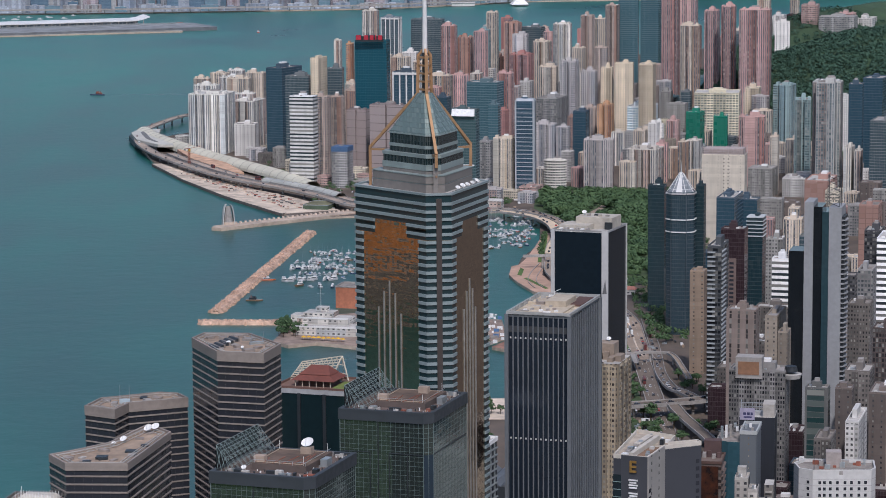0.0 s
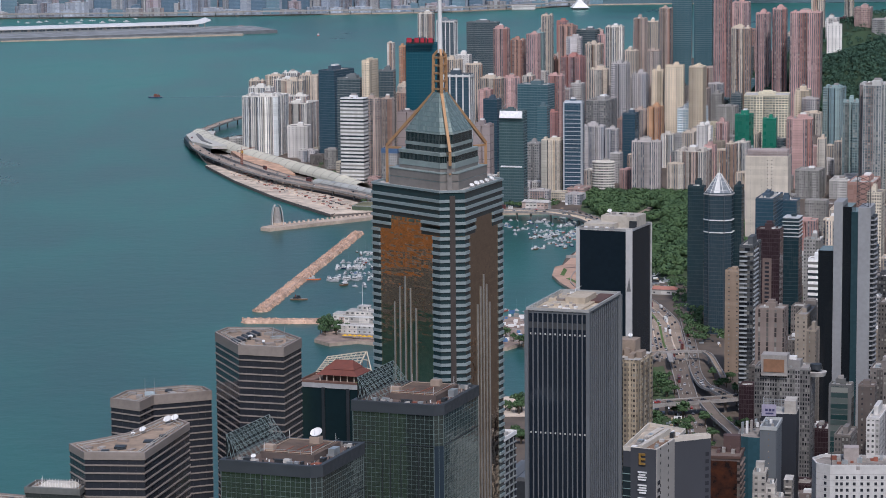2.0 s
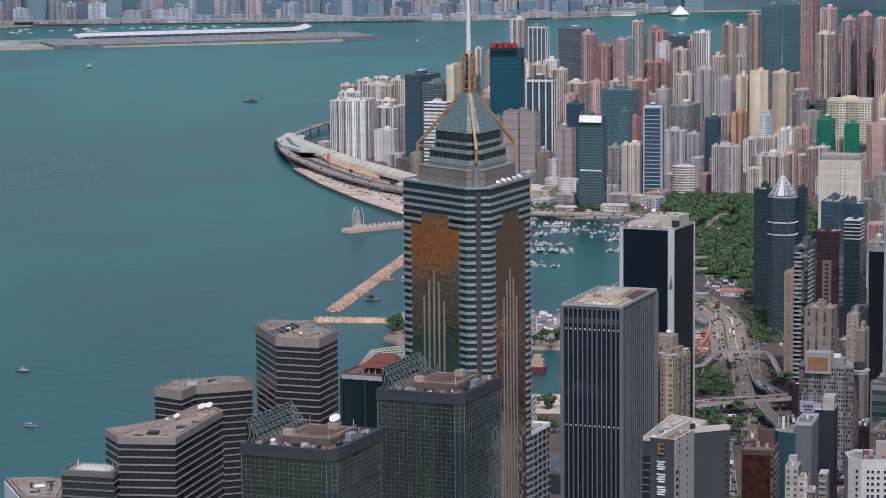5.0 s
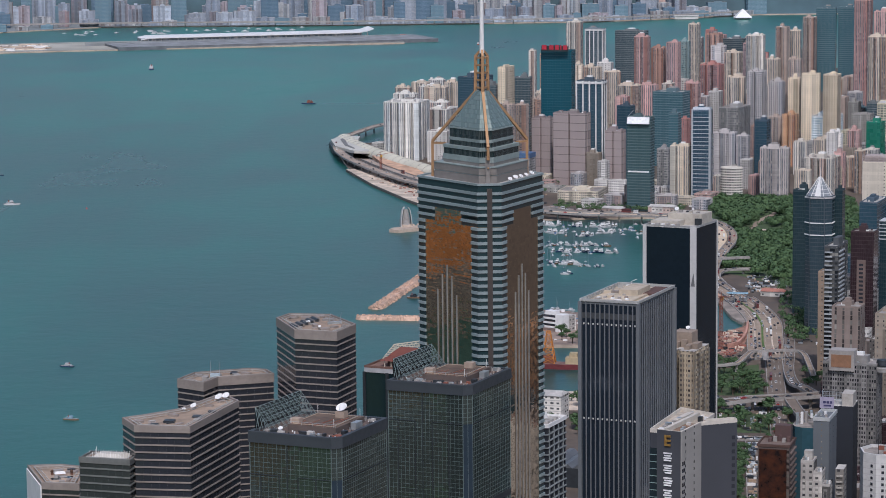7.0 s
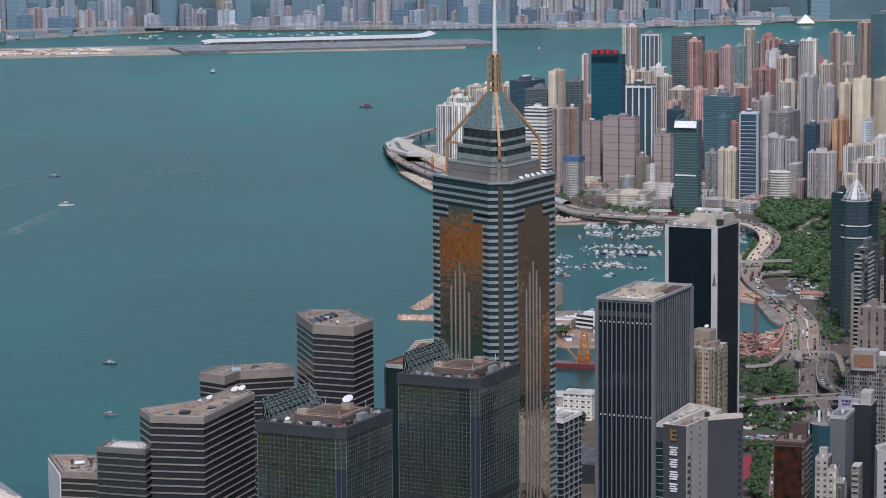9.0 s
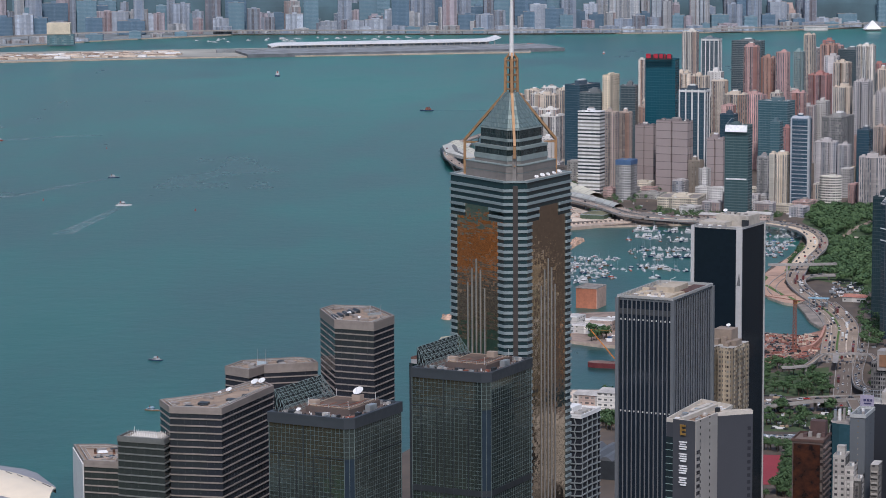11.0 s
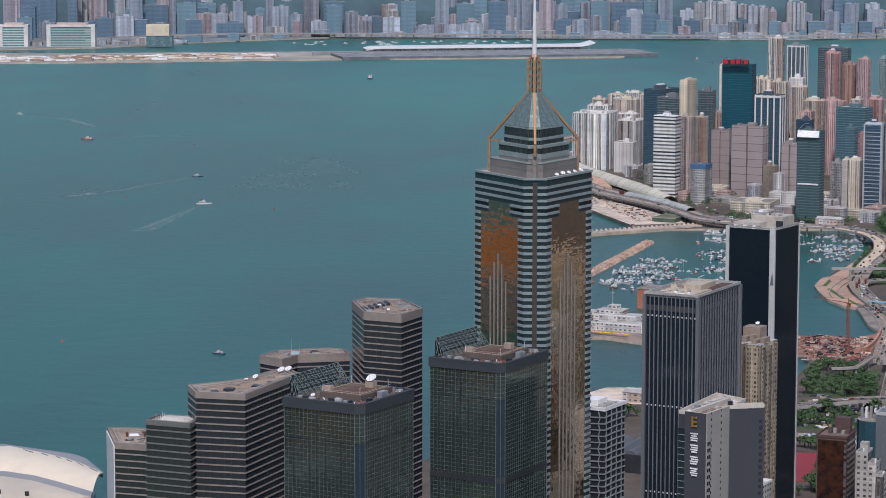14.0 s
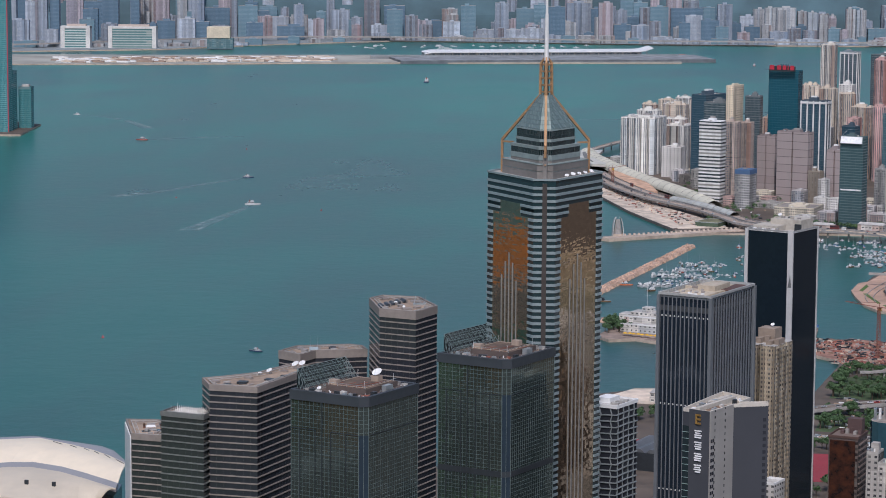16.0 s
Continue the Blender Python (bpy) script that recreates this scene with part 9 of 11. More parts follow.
root = thing("cream_hall", -1246, 3452, 2.0, 12, "far cream box hall over a teal glazed base", "hall", "quay buildings")
part("base", Geo().box(-20, 24, -12, 10, 0, 18), facade("teal_base", (0.14, 0.22, 0.24), (0.08, 0.16, 0.18), 3, 4, .6, .8), root)
part("upper_box", Geo().box(-20, 19, -13, 10, 18, 37), plain("far_cream", (0.62, 0.53, 0.40), .8), root)

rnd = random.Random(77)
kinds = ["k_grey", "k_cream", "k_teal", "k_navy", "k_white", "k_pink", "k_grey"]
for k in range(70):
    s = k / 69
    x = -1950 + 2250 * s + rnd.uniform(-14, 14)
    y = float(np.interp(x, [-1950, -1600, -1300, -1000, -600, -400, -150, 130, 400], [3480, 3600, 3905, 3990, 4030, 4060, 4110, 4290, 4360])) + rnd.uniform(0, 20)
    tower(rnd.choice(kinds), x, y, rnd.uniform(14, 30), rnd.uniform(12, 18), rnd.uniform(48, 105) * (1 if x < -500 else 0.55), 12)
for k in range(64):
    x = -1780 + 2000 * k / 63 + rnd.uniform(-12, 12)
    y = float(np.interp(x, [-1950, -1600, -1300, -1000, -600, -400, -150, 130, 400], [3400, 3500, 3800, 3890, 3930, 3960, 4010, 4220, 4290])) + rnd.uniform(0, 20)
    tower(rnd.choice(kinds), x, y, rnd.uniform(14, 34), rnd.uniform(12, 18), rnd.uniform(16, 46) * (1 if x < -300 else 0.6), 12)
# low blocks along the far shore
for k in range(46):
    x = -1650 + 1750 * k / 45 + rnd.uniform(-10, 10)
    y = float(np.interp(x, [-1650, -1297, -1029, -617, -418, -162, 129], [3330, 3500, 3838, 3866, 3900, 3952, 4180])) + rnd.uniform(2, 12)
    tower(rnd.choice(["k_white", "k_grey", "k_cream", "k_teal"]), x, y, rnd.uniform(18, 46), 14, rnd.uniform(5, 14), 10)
tent = thing("white_tent", 96, 4016, 2.0, 10, "far white pyramid-shaped tent hall on the quay", "hall", "quay buildings")
part("canopy", Geo().prism(rect(31, 24), 1.5, 17, 0, None, True, rect(1, 1)), WHITE, tent)
part("base", Geo().box(-14, 14, -10, 10, -1, 1.5), CONC, tent)
shed = thing("quay_shed", -5, 4012, 2.0, 4, "far long low white shed on the quay", "shed", "quay buildings")
part("wall", Geo().box(-21, 21, -6, 6, -1, 4.5), plain("far_white", (0.58, 0.56, 0.53), 0.8), shed)
part("roof", Geo().prism(rect(44, 14), 4.5, 6.5, 0, None, True, rect(43, 1)), ROOF_PALE, shed)
rock = Geo()
for x0, x1, z0, z1 in ((-98, -70, 19, 36), (-82, -48, 24, 44), (-52, -28, 22, 40), (-36, -20, 28, 42)):
    yb, yt = 4176 + x0 * .2 + z0 * .44, 4176 + x0 * .2 + z1 * .44
    rock.prism([(x0, yb - 2), (x1, yb), (x1, yb + 12), (x0, yb + 12)], z0, z1, 0, None, True, [(x0 + 6, yt), (x1 - 5, yt + 2), (x1 - 5, yt + 12), (x0 + 6, yt + 12)])
tagged(part("quarry_face", rock, plain("pink_quarry_rock", (0.40, 0.30, 0.265), .95, var=.4, grain=.06)), "bare pinkish quarry scar on the far hillside", "rock face", kind="structure")
ribbon("far_expressway", [(-1800, 3105), (-1560, 3340), (-1280, 3705), (-1029, 3806), (-617, 3834), (-418, 3868), (-162, 3923), (100, 4130)], 11, 9.0, "far elevated expressway along the opposite shore", 1.6, CONC, posts=4)

# glass towers on the point
for x, y, w, d, h in ((-948, 1797, 22, 24, 160), (-951, 1822, 18, 22, 62), (-940, 1850, 13, 18, 44), (-985, 1830, 20, 20, 120)):
    root = thing("office_tower", x, y, 2.0, 10, "teal glass waterfront tower on a quay point", "tower block", "city blocks")
    m = facade("wall_point_glass", (0.10, 0.25, 0.26), (0.05, 0.19, 0.205), 2.1, 1.5, 0.75, 0.85, 0.12, 0.5, vary=0.15)
    part("wall", Geo().prism(rect(w, d), 0, h, 0, 1), [m, ROOF_PALE], root)
    part("parapet", parapet(Geo(), rect(w + .4, d + .4), h - 1.5, h + 1, .5), plain("teal_trim", (0.16, 0.25, 0.26), 0.5), root)
    part("plant_room", Geo().box(-w * .3, w * .3, -d * .25, d * .25, h, h + 3), ROOF_PALE, root)
    part("corner_fin", Geo().box(w / 2 - .3, w / 2 + .8, -d / 2 - .4, -d / 2 + .8, 0, h + 2), plain("red_fin", (0.36, 0.07, 0.09), 0.5) if h > 130 else m, root)


# tall black and white tower with a curved balcony edge
def striped_tower():
    root = thing("office_tower", 160, 380, LAND_Z, -14, "tall tower of black glass and broad white wall strips", "tower block", "city blocks")
    white = plain("white_wall_strip", (0.28, 0.285, 0.29), 0.7, var=0.15)
    black = glassy("black_strip_wall", (0.012, 0.015, 0.018), 0.1)
    for x0, x1, y0, h, m in ((-14.5, -8.0, 0.6, 82, black), (-8.0, -4.2, 0, 103, white), (-4.2, -0.5, .8, 101, black), (-0.5, 2.4, 0, 99, glassy("teal_strip", (0.03, 0.06, 0.07), .12)), (2.4, 7.6, -.4, 101, white)):
        part("wall_strip", Geo().box(x0, x1, y0, 16, 0, h), m, root)
    bal = Geo().prism([(7.6, 0)] + [(7.6 + 2.6 * math.sin(a), 5 - 5 * math.cos(a)) for a in [math.pi * k / 8 for k in range(1, 8)]] + [(7.6, 10)], -.25, .25, 0, None, True).data("balcony", white)
    for k in range(46):
        part("balcony", bal, None, root).location = (0, 0, 2 + 2.08 * k)
    part("core", Geo().box(7.6, 9.0, 1, 12, 0, 97), DARK, root)
    g = Geo()
    for k in range(6):
        for s in (1.5, 6.5):
            g.beam((s, 2 + 0, 101 + 2.2 * k), (8 - s, 2, 103.2 + 2.2 * k), .14)
            g.beam((s, 2, 101 + 2.2 * k), (s, 2, 103.2 + 2.2 * k), .18)
            g.beam((s, 8, 101 + 2.2 * k), (s, 8, 103.2 + 2.2 * k), .18)
    part("roof_truss", g, DARK, root)


striped_tower()


# white hotel with square windows
def white_hotel():
    h = 49.5 - LAND_Z
    root = thing("hotel_block", 119, 125, LAND_Z, -6, "white tiled hotel block with deep square windows", "hotel")
    plan = [(0, 0), (4.5, -3.0), (23.5, -1.0), (25, 2.5), (25, 14), (2, 14), (-1.5, 8)]
    m = plain("white_tile_wall", (0.54, 0.53, 0.51), 0.55, var=0.15)
    part("wall", Geo().prism(plan, 0, h - 1, 0, 1), [m, ROOF], root)
    part("parapet", parapet(Geo(), plan, h - 1.1, h, .5), m, root)
    pane = Geo().box(-.45, .45, -.05, .06, -.5, .5).data("window", STRIP_GLASS)
    line = Geo().prism(shrink(plan, -.03), -.03, .03, 0, None, True).data("tile_joint", CONC)
    for k in range(21):
        z = h - 4.2 - 2.1 * k
        part("tile_joint", line, None, root).location = (0, 0, z + 1.1)
        for i in range(8):
            ob = part("window", pane, None, root)
            f = (0.12, 0.2, 0.3, 0.42, 0.55, 0.66, 0.79, 0.9)[i]
            ob.matrix_basis = pose(4.5 + 19 * f, -3.0 + 2.0 * f - .03, z, 0, 0, 6)
        ob = part("window", pane, None, root)
        ob.matrix_basis = pose(3.0, -2.05, z, 0, 0, -33.7)
    for k in range(12):
        s = random.Random(k)
        px, py = s.uniform(2, 22), s.uniform(2, 11)
        part("roof_unit", Geo().box(px, px + s.uniform(.8, 2.4), py, py + s.uniform(.8, 2), h - 1, h + s.uniform(-.3, 1.0)), s.choice((CONC, DARK, STEEL, RUST)), root)
    part("lift_room", Geo().box(9, 14, 6, 11, h - 1, h + 4.0), plain("stained_room", (0.33, 0.29, 0.27), 0.85), root)
    part("aerial", Geo().cyl(5, 2, h - 1, h + 6, .12, .08, 6), DARK, root)
    part("emblem", Geo().box(13, 14.2, -2.1, -1.95, h - 1.6, h - .4), CONC, root)


white_hotel()


# glass block beside it, and the block with orange light painted on its front
def corner_blocks():
    root = thing("office_tower", 102.5, 165, LAND_Z, -12, "office block with a curved blue glass corner and pale side wall", "tower block", "city blocks")
    h = 52.5
    part("wall", Geo().box(2, 7.6, -7, 9, 0, h), facade("pale_stud_wall", (0.15, 0.165, 0.178), (0.20, 0.15, 0.10), 2.08, 6.0, 0.2, 0.06, streak_shade=.1), root)
    part("glass_corner", Geo().prism([(-6.5, 2), (-6.2, -3), (-4.8, -5.8), (-2, -7.2), (2, -7.4), (2, 8), (-6.5, 8)], 0, h - 3, 0, 1), [glassy("blue_corner_glass", (0.05, 0.12, 0.15), .1, .3, .03), ROOF], root)
    part("parapet", parapet(Geo(), [(1.9, -7.2), (7.8, -7.2), (7.8, 9.2), (1.9, 9.2)], h - .3, h + 1, .5), plain("pale_rim", (0.42, 0.43, 0.42), .7), root)
    for k in range(9):
        part("roof_unit", Geo().box(-5 + 1.3 * k, -4.2 + 1.3 * k, -3 + 2 * (k % 4), -1.6 + 2 * (k % 4), h - .2 if k > 2 else h - 3, h + 1.2), (STEEL, WHITE, CONC)[k % 3], root)
    root = thing("office_tower", 89.5, 134, LAND_Z, -10, "brown block whose glass front has orange light painted in", "tower block", "city blocks")
    h = 49.0
    part("wall", Geo().box(-5.5, 5.5, -6, 8, 0, h, 0, 1), [facade("brown_balcony_wall", (0.115, 0.088, 0.076), (0.025, 0.02, 0.02), 2.1, 1.9, .5, .62, streak_shade=.3), plain("brown_felt", (0.16, 0.12, 0.10), .9)], root)
    for k in range(7, 23):
        part("balcony", Geo().box(5.4, 6.1, -4.6, 7.4, k * 2.1, k * 2.1 + .55), plain("brown_balcony", (0.15, 0.115, 0.10), .85, var=.4), root)
    # orange patches in the colour stand in for light on the dark glass
    sc = bpy.data.materials.new("orange_light_glass")
    sc.use_nodes = True
    t, p = sc.node_tree, sc.node_tree.nodes["Principled BSDF"]
    t.links.new(mix_col(t, ramp(t, noise_tex(t, .35, 4, coords(t)), .35, .65), (0.012, 0.008, 0.008), (0.065, 0.022, 0.011)), p.inputs["Base Color"])
    p.inputs["Roughness"].default_value = .25
    part("front_glass", Geo().box(-5.0, 4.6, -6.3, -6.02, 2, h - 1), sc, root, "dark glass with orange light painted in")
    part("panel_frame", parapet(Geo(), rect(11.6, 14.6), h - .2, h + .7, .4), plain("copper_rim", (0.085, 0.05, 0.04), .7), root).location = (0, 1, 0)
    for k in range(5):
        part("roof_room", Geo().box(-3 + 1.6 * k, -1.8 + 1.6 * k, 1 + k % 3, 4 + k % 2, h, h + 1.2 + .5 * (k % 3)), (plain("maroon_room", (0.10, 0.062, 0.058), .8), CONC)[k % 2], root)
    part("lift_room", Geo().box(-1, 4.5, 3.5, 7.5, h, h + 5.5), MATS["maroon_room"], root)
    # roof hoarding with unreadable lettering and plant behind
    root = thing("billboard_block", 113, 196, LAND_Z, -10, "white block with a lilac roof billboard and steel racks", "tower block", "city blocks")
    h = 51.0
    part("wall", Geo().box(-6, 6.5, -5, 8, 0, h, 0, 1), [plain("dark_side", (0.022, 0.025, 0.032), .6), ROOF_PALE], root)
    part("white_room", Geo().box(2.2, 6.3, -4.5, 4, h, h + 4.6), plain("cream_room", (0.40, 0.37, 0.33), .8, var=.3), root)
    part("billboard", Geo().box(-5.8, -.6, -5.2, -4.9, h - 1, h + 3.2), plain("lilac_board", (0.36, 0.33, 0.42), .6), root, "lilac billboard")
    for a, b in ((-4.6, -3.6), (-3.3, -2.3), (-2.0, -1.2)):
        part("bar", Geo().box(a, b, -5.28, -5.18, h + .8, h + 1.7), plain("navy_bar", (0.05, 0.05, 0.12), .6), root)
    part("bar", Geo().box(-4.4, -1.6, -5.28, -5.18, h - .3, h + .3), MATS["navy_bar"], root)
    g = Geo()
    for k in range(7):
        g.beam((-5.6 + 1.3 * k, 0, h), (-5.6 + 1.3 * k, 0, h + 4.2), .1)
    for z in (1.4, 2.8, 4.2):
        g.beam((-5.8, 0, h + z), (2.2, 0, h + z), .1).beam((-5.8, 0, h + z), (-5.8, 5, h + z), .1)
    part("steel_rack", g, STEEL, root)


corner_blocks()


# cream apartment tower behind the finned tower
def cream_apartments():
    root = thing("apartment_tower", 57.5, 152, LAND_Z, -17, "yellowed cream apartment tower with bay windows and a roof dish", "tower block", "city blocks")
    m = facade("yellowed_wall", (0.46, 0.385, 0.28), (0.06, 0.05, 0.045), 1.75, 1.55, .5, .5, .3, .85, vary=.5, streak_shade=.45)
    w, d, h = 12.5, 17.0, 79.5
    part("wall", Geo().prism(rib_plan(w, d, random.Random(3)), 0, h, 0, 1), [m, ROOF_PALE], root)
    for s in (-.36, -.12, .12, .36):
        part("bay", Geo().box(s * w - .8, s * w + .8, -d / 2 - .6, -d / 2 + .2, 0, h - 1), m, root)
    for s in (-.3, .05, .38):
        part("bay", Geo().box(w / 2 - .2, w / 2 + .55, s * d - .9, s * d + .9, 0, h - 1), m, root)
    for k in range(5):
        part("roof_house", Geo().box(-w * .45 + 2.4 * k, -w * .45 + 2.4 * k + 1.9, -d * .35 + 2 * (k % 3), d * .1 + 1.5 * (k % 2), h, h + 1.4 + .6 * (k % 3)), plain("stained_cream", (0.27, 0.215, 0.17), .85), root)
    part("tank_room", Geo().box(-w * .34, w * .2, d * .0, d * .4, h, h + 5.2), MATS["stained_cream"], root)
    dish(58.5, 156.5, LAND_Z + h + 5.2, 1.0, -10)
    root = thing("low_rise_block", 61.6, 128, LAND_Z, -17, "white low block beside the apartment tower", "low-rise block", "city blocks")
    part("wall", Geo().box(-2, 4, -5, 5, 0, 31, 0, 1), [facade("wall_lowrise_white2", (0.42, 0.40, 0.37), (0.08, 0.08, 0.08), 2.1, 2.2, .45, .5), ROOF_PALE], root)
    part("parapet", parapet(Geo(), [(-2.1, -5.1), (4.1, -5.1), (4.1, 5.1), (-2.1, 5.1)], 30.9, 31.8, .4), WHITE, root)



cream_apartments()


# stepped white block in front of the glass-cornered one
def stepped_block():
    root = thing("tower_block", 97.6, 120.4, LAND_Z, -10, "stepped white block with roof sheds, pipes and small windows", "tower block", "city blocks")
    m = facade("stepped_white_wall", (0.37, 0.345, 0.31), (0.05, 0.05, 0.055), 2.05, 2.3, .42, .42, vary=.8, streak_shade=.6)
    for x0, x1, y1, h in ((0, 4.4, 8, 45.2), (4.4, 7.4, 8, 41.4), (7.4, 10, 7, 37.2)):
        part("wall", Geo().box(x0, x1, 0, y1, 0, h, 0, 1), [m, ROOF_PALE], root)
        part("parapet", parapet(Geo(), [(x0, 0), (x1, 0), (x1, y1), (x0, y1)], h - .1, h + .8, .25), plain("stepped_coping", (0.40, 0.375, 0.34), .8, var=.35), root)
        for k in range(4):
            part("roof_unit", Geo().box(x0 + .5 + .6 * k, x0 + 1.0 + .6 * k, 1 + 1.5 * k, 2.2 + 1.5 * k, h, h + 1.1 + .3 * (k % 2)), (CONC, STEEL, WHITE, DARK)[k], root)
        for k in range(2):
            part("pipe", Geo().beam((x0 + .6 + k * 1.1, -.12, 4), (x0 + .6 + k * 1.1, -.12, h - 1), .09), CONC, root)
    part("tank_room", Geo().box(.6, 3.4, 4.2, 7.4, 45.2, 48.4), MATS["stepped_coping"], root)
    root = thing("tower_block", 112.2, 150, LAND_Z, -10, "slim pale apartment block with small balconies", "tower block", "city blocks")
    part("wall", Geo().box(-1.6, 1.4, 0, 8, 0, 36.4, 0, 1), [m, ROOF_PALE], root)
    for k in range(8, 17):
        part("balcony", Geo().box(-1.2, 1.0, -.6, .05, k * 2.1, k * 2.1 + .6), MATS["stepped_coping"], root)


stepped_block()
# orange roof box and drum on the pale office slab
root = thing("roof_box", 118, 270, 51.5, -14, "orange-brown panelled plant box on a roof", "plant box")
part("wall", Geo().box(-5, 5, -3, 4, 0, 8.2), plain("grey_box_wall", (0.30, 0.28, 0.26), .8), root)
part("panel", Geo().box(-4, 4, -3.2, -3.0, 1.5, 6.5), plain("orange_panel", (0.26, 0.14, 0.08), .7), root)
root = thing("roof_drum", 133.5, 268, 51.5, 0, "white round plant drum on a roof", "plant drum")
part("drum", Geo().cyl(0, 0, 0, 1.7, 3.6, 4.2, 18), ROOF_PALE, root)
part("cap", Geo().cyl(0, 0, 2.6, 4.6, 2.6, 2.2, 14), DARK, root)

# ---- convention hall roof ----
hall = thing("convention_hall", 0, 0, LAND_Z, 0, "convention hall with overlapping curved cream roof shells", "hall")


def along(poly, s):
    f = s * (len(poly) - 1)
    i = min(int(f), len(poly) - 2)
    return Vector(poly[i]).lerp(Vector(poly[i + 1]), f - i)


def shell_point(back, front, i, j, bulge):
    p = along(front, i).lerp(along(back, i), j)
    return (p.x, p.y, p.z - LAND_Z + bulge * math.sin(math.pi * j))


def shell(name, back, front, bulge, mat, label="", thick=0.6):
    g, n, m = Geo(), 28, 10
    for i in range(n):
        for j in range(m):
            q = [shell_point(back, front, a / n, b / m, bulge) for a, b in ((i, j), (i + 1, j), (i + 1, j + 1), (i, j + 1))]
            g.face(q)
            g.face([(p[0], p[1], p[2] - thick) for p in q[::-1]])
        for j in (0, m):
            a, b = shell_point(back, front, i / n, j / m, bulge), shell_point(back, front, (i + 1) / n, j / m, bulge)
            g.face([a, b, (b[0], b[1], b[2] - thick), (a[0], a[1], a[2] - thick)])
    for j in range(m):
        for i in (0, 1):
            a, b = shell_point(back, front, i, j / m, bulge), shell_point(back, front, i, (j + 1) / m, bulge)
            g.face([a, b, (b[0], b[1], b[2] - thick), (a[0], a[1], a[2] - thick)])
    return part(name, g, mat, hall, label, True)


ivory = plain("cream_roof_sheet", (0.76, 0.655, 0.50), 0.5, var=0.06, grain=0.2)
grey_sheet = plain("grey_roof_sheet", (0.27, 0.265, 0.27), 0.5, var=0.12)
rim = [(-300, 120, 24), (-275, 143, 26), (-256, 155, 27), (-243.5, 161, 27), (-223.7, 154.4, 27), (-209.4, 149, 27), (-202, 143, 26.8), (-190, 126, 26)]
upper = [(-298, 112, 25), (-275, 136, 26.6), (-253, 148.7, 27.5), (-239, 156, 27.5), (-220.4, 146, 27.5), (-209, 139, 27.4), (-200, 132, 27.2), (-188, 122, 26.2)]
fold = [(-285, 80, 24), (-262, 100, 25), (-247.4, 112.3, 25), (-236.3, 119.8, 25), (-227.7, 122.1, 25), (-213.8, 117, 25), (-201.6, 109.6, 24.8), (-184, 99, 24)]
lower = [(x + 1, y - 5, z - .9) for x, y, z in fold]
eaves = [(-262, 40, 18), (-246, 62, 19), (-236, 76, 20), (-226, 82, 20), (-212, 80, 20), (-204, 84, 19.5), (-197, 90, 19), (-189, 93, 19)]
shell("roof_edge", rim, upper, .3, grey_sheet, "grey metal roof edge", 2.0)
shell("roof_shell", upper, fold, 2.2, ivory)
shell("fold_band", fold, lower, .2, grey_sheet, "grey metal band", 1.6)
shell("roof_shell", lower, eaves, 1.6, plain("beige_roof_sheet", (0.53, 0.46, 0.36), 0.55, var=0.08, grain=0.2))
for k in range(6):
    f = .50 + .085 * k
    g = Geo().beam(Vector(shell_point(upper, fold, f, .90 - .03 * (k % 2), 2.2)) + Vector((0, 0, .1)), Vector(shell_point(upper, fold, f + .055, .80, 2.2)) + Vector((0, 0, .12)), .14)
    part("roof_slot", g, DARK, hall)
for f in (.55, .70):
    c = shell_point(lower, eaves, f, .35, 1.6)
    part("roof_vent", Geo().box(c[0] - .7, c[0] + .7, c[1] - .4, c[1] + .4, c[2] - .5, c[2] + 1.6), DARK, hall)
part("glass_wall", Geo().prism([(-262, 45), (-236, 80), (-212, 84), (-186, 98), (-191, 122), (-207, 142), (-243, 156), (-296, 112)], 0, 16.5, 0), glassy("hall_glass", (0.02, 0.03, 0.035), .12), hall)
part("podium", Geo().prism([(-300, 20), (-160, 20), (-165, 120), (-215, 160), (-250, 168), (-310, 120)], -3, 3, 0), QUAY, hall)

# ---- cruise terminal ----
term = thing("cruise_terminal", -678, 3380, 2.0, 24.0, "very long low cruise terminal under a white roof", "terminal")
L = 190.0
g = Geo()
for k in range(30):
    a, b = -L + 2 * L * k / 30, -L + 2 * L * (k + 1) / 30

    def zr(s):
        return 9.5 + 5.5 * max(0, (s / L - .86) / .14) ** 2 - 2.5 * max(0, (-s / L - .93) / .07)
    g.face([(a, -17, zr(a)), (b, -17, zr(b)), (b, 17, zr(b) + 2.6), (a, 17, zr(a) + 2.6)])
    g.face([(a, 17, zr(a) + 1.4), (b, 17, zr(b) + 1.4), (b, -17, zr(b) - 1.2), (a, -17, zr(a) - 1.2)])
    g.face([(a, -17, zr(a) - 1.2), (b, -17, zr(b) - 1.2), (b, -17, zr(b)), (a, -17, zr(a))])
part("roof", g, plain("terminal_white", (0.60, 0.60, 0.59), .6, var=.1), term, "white roof")
part("hall", Geo().box(-L, L * .9, -14, 14, 0, 8.5), facade("terminal_wall", (0.26, 0.28, 0.29), (0.10, 0.13, 0.15), 4.0, 6.0, .6, .8), term)
part("apron_wall", Geo().box(-L - 90, L + 40, -30, -26, -1, 5.2), plain("apron_grey", (0.22, 0.235, 0.24), .8), term)
part("deck", Geo().box(-L, L, -24, -14, 3.2, 4.2), CONC, term)
part("wharf", Geo().box(-L - 60, L + 70, -140, -14.2, -4, 3.4, 0, 1), [plain("dark_wharf_wall", (0.13, 0.14, 0.15), .85, var=.3, grain=.05), plain("wharf_deck", (0.21, 0.22, 0.225), .9, var=.3, grain=.05)], term, "dark grey concrete wharf")
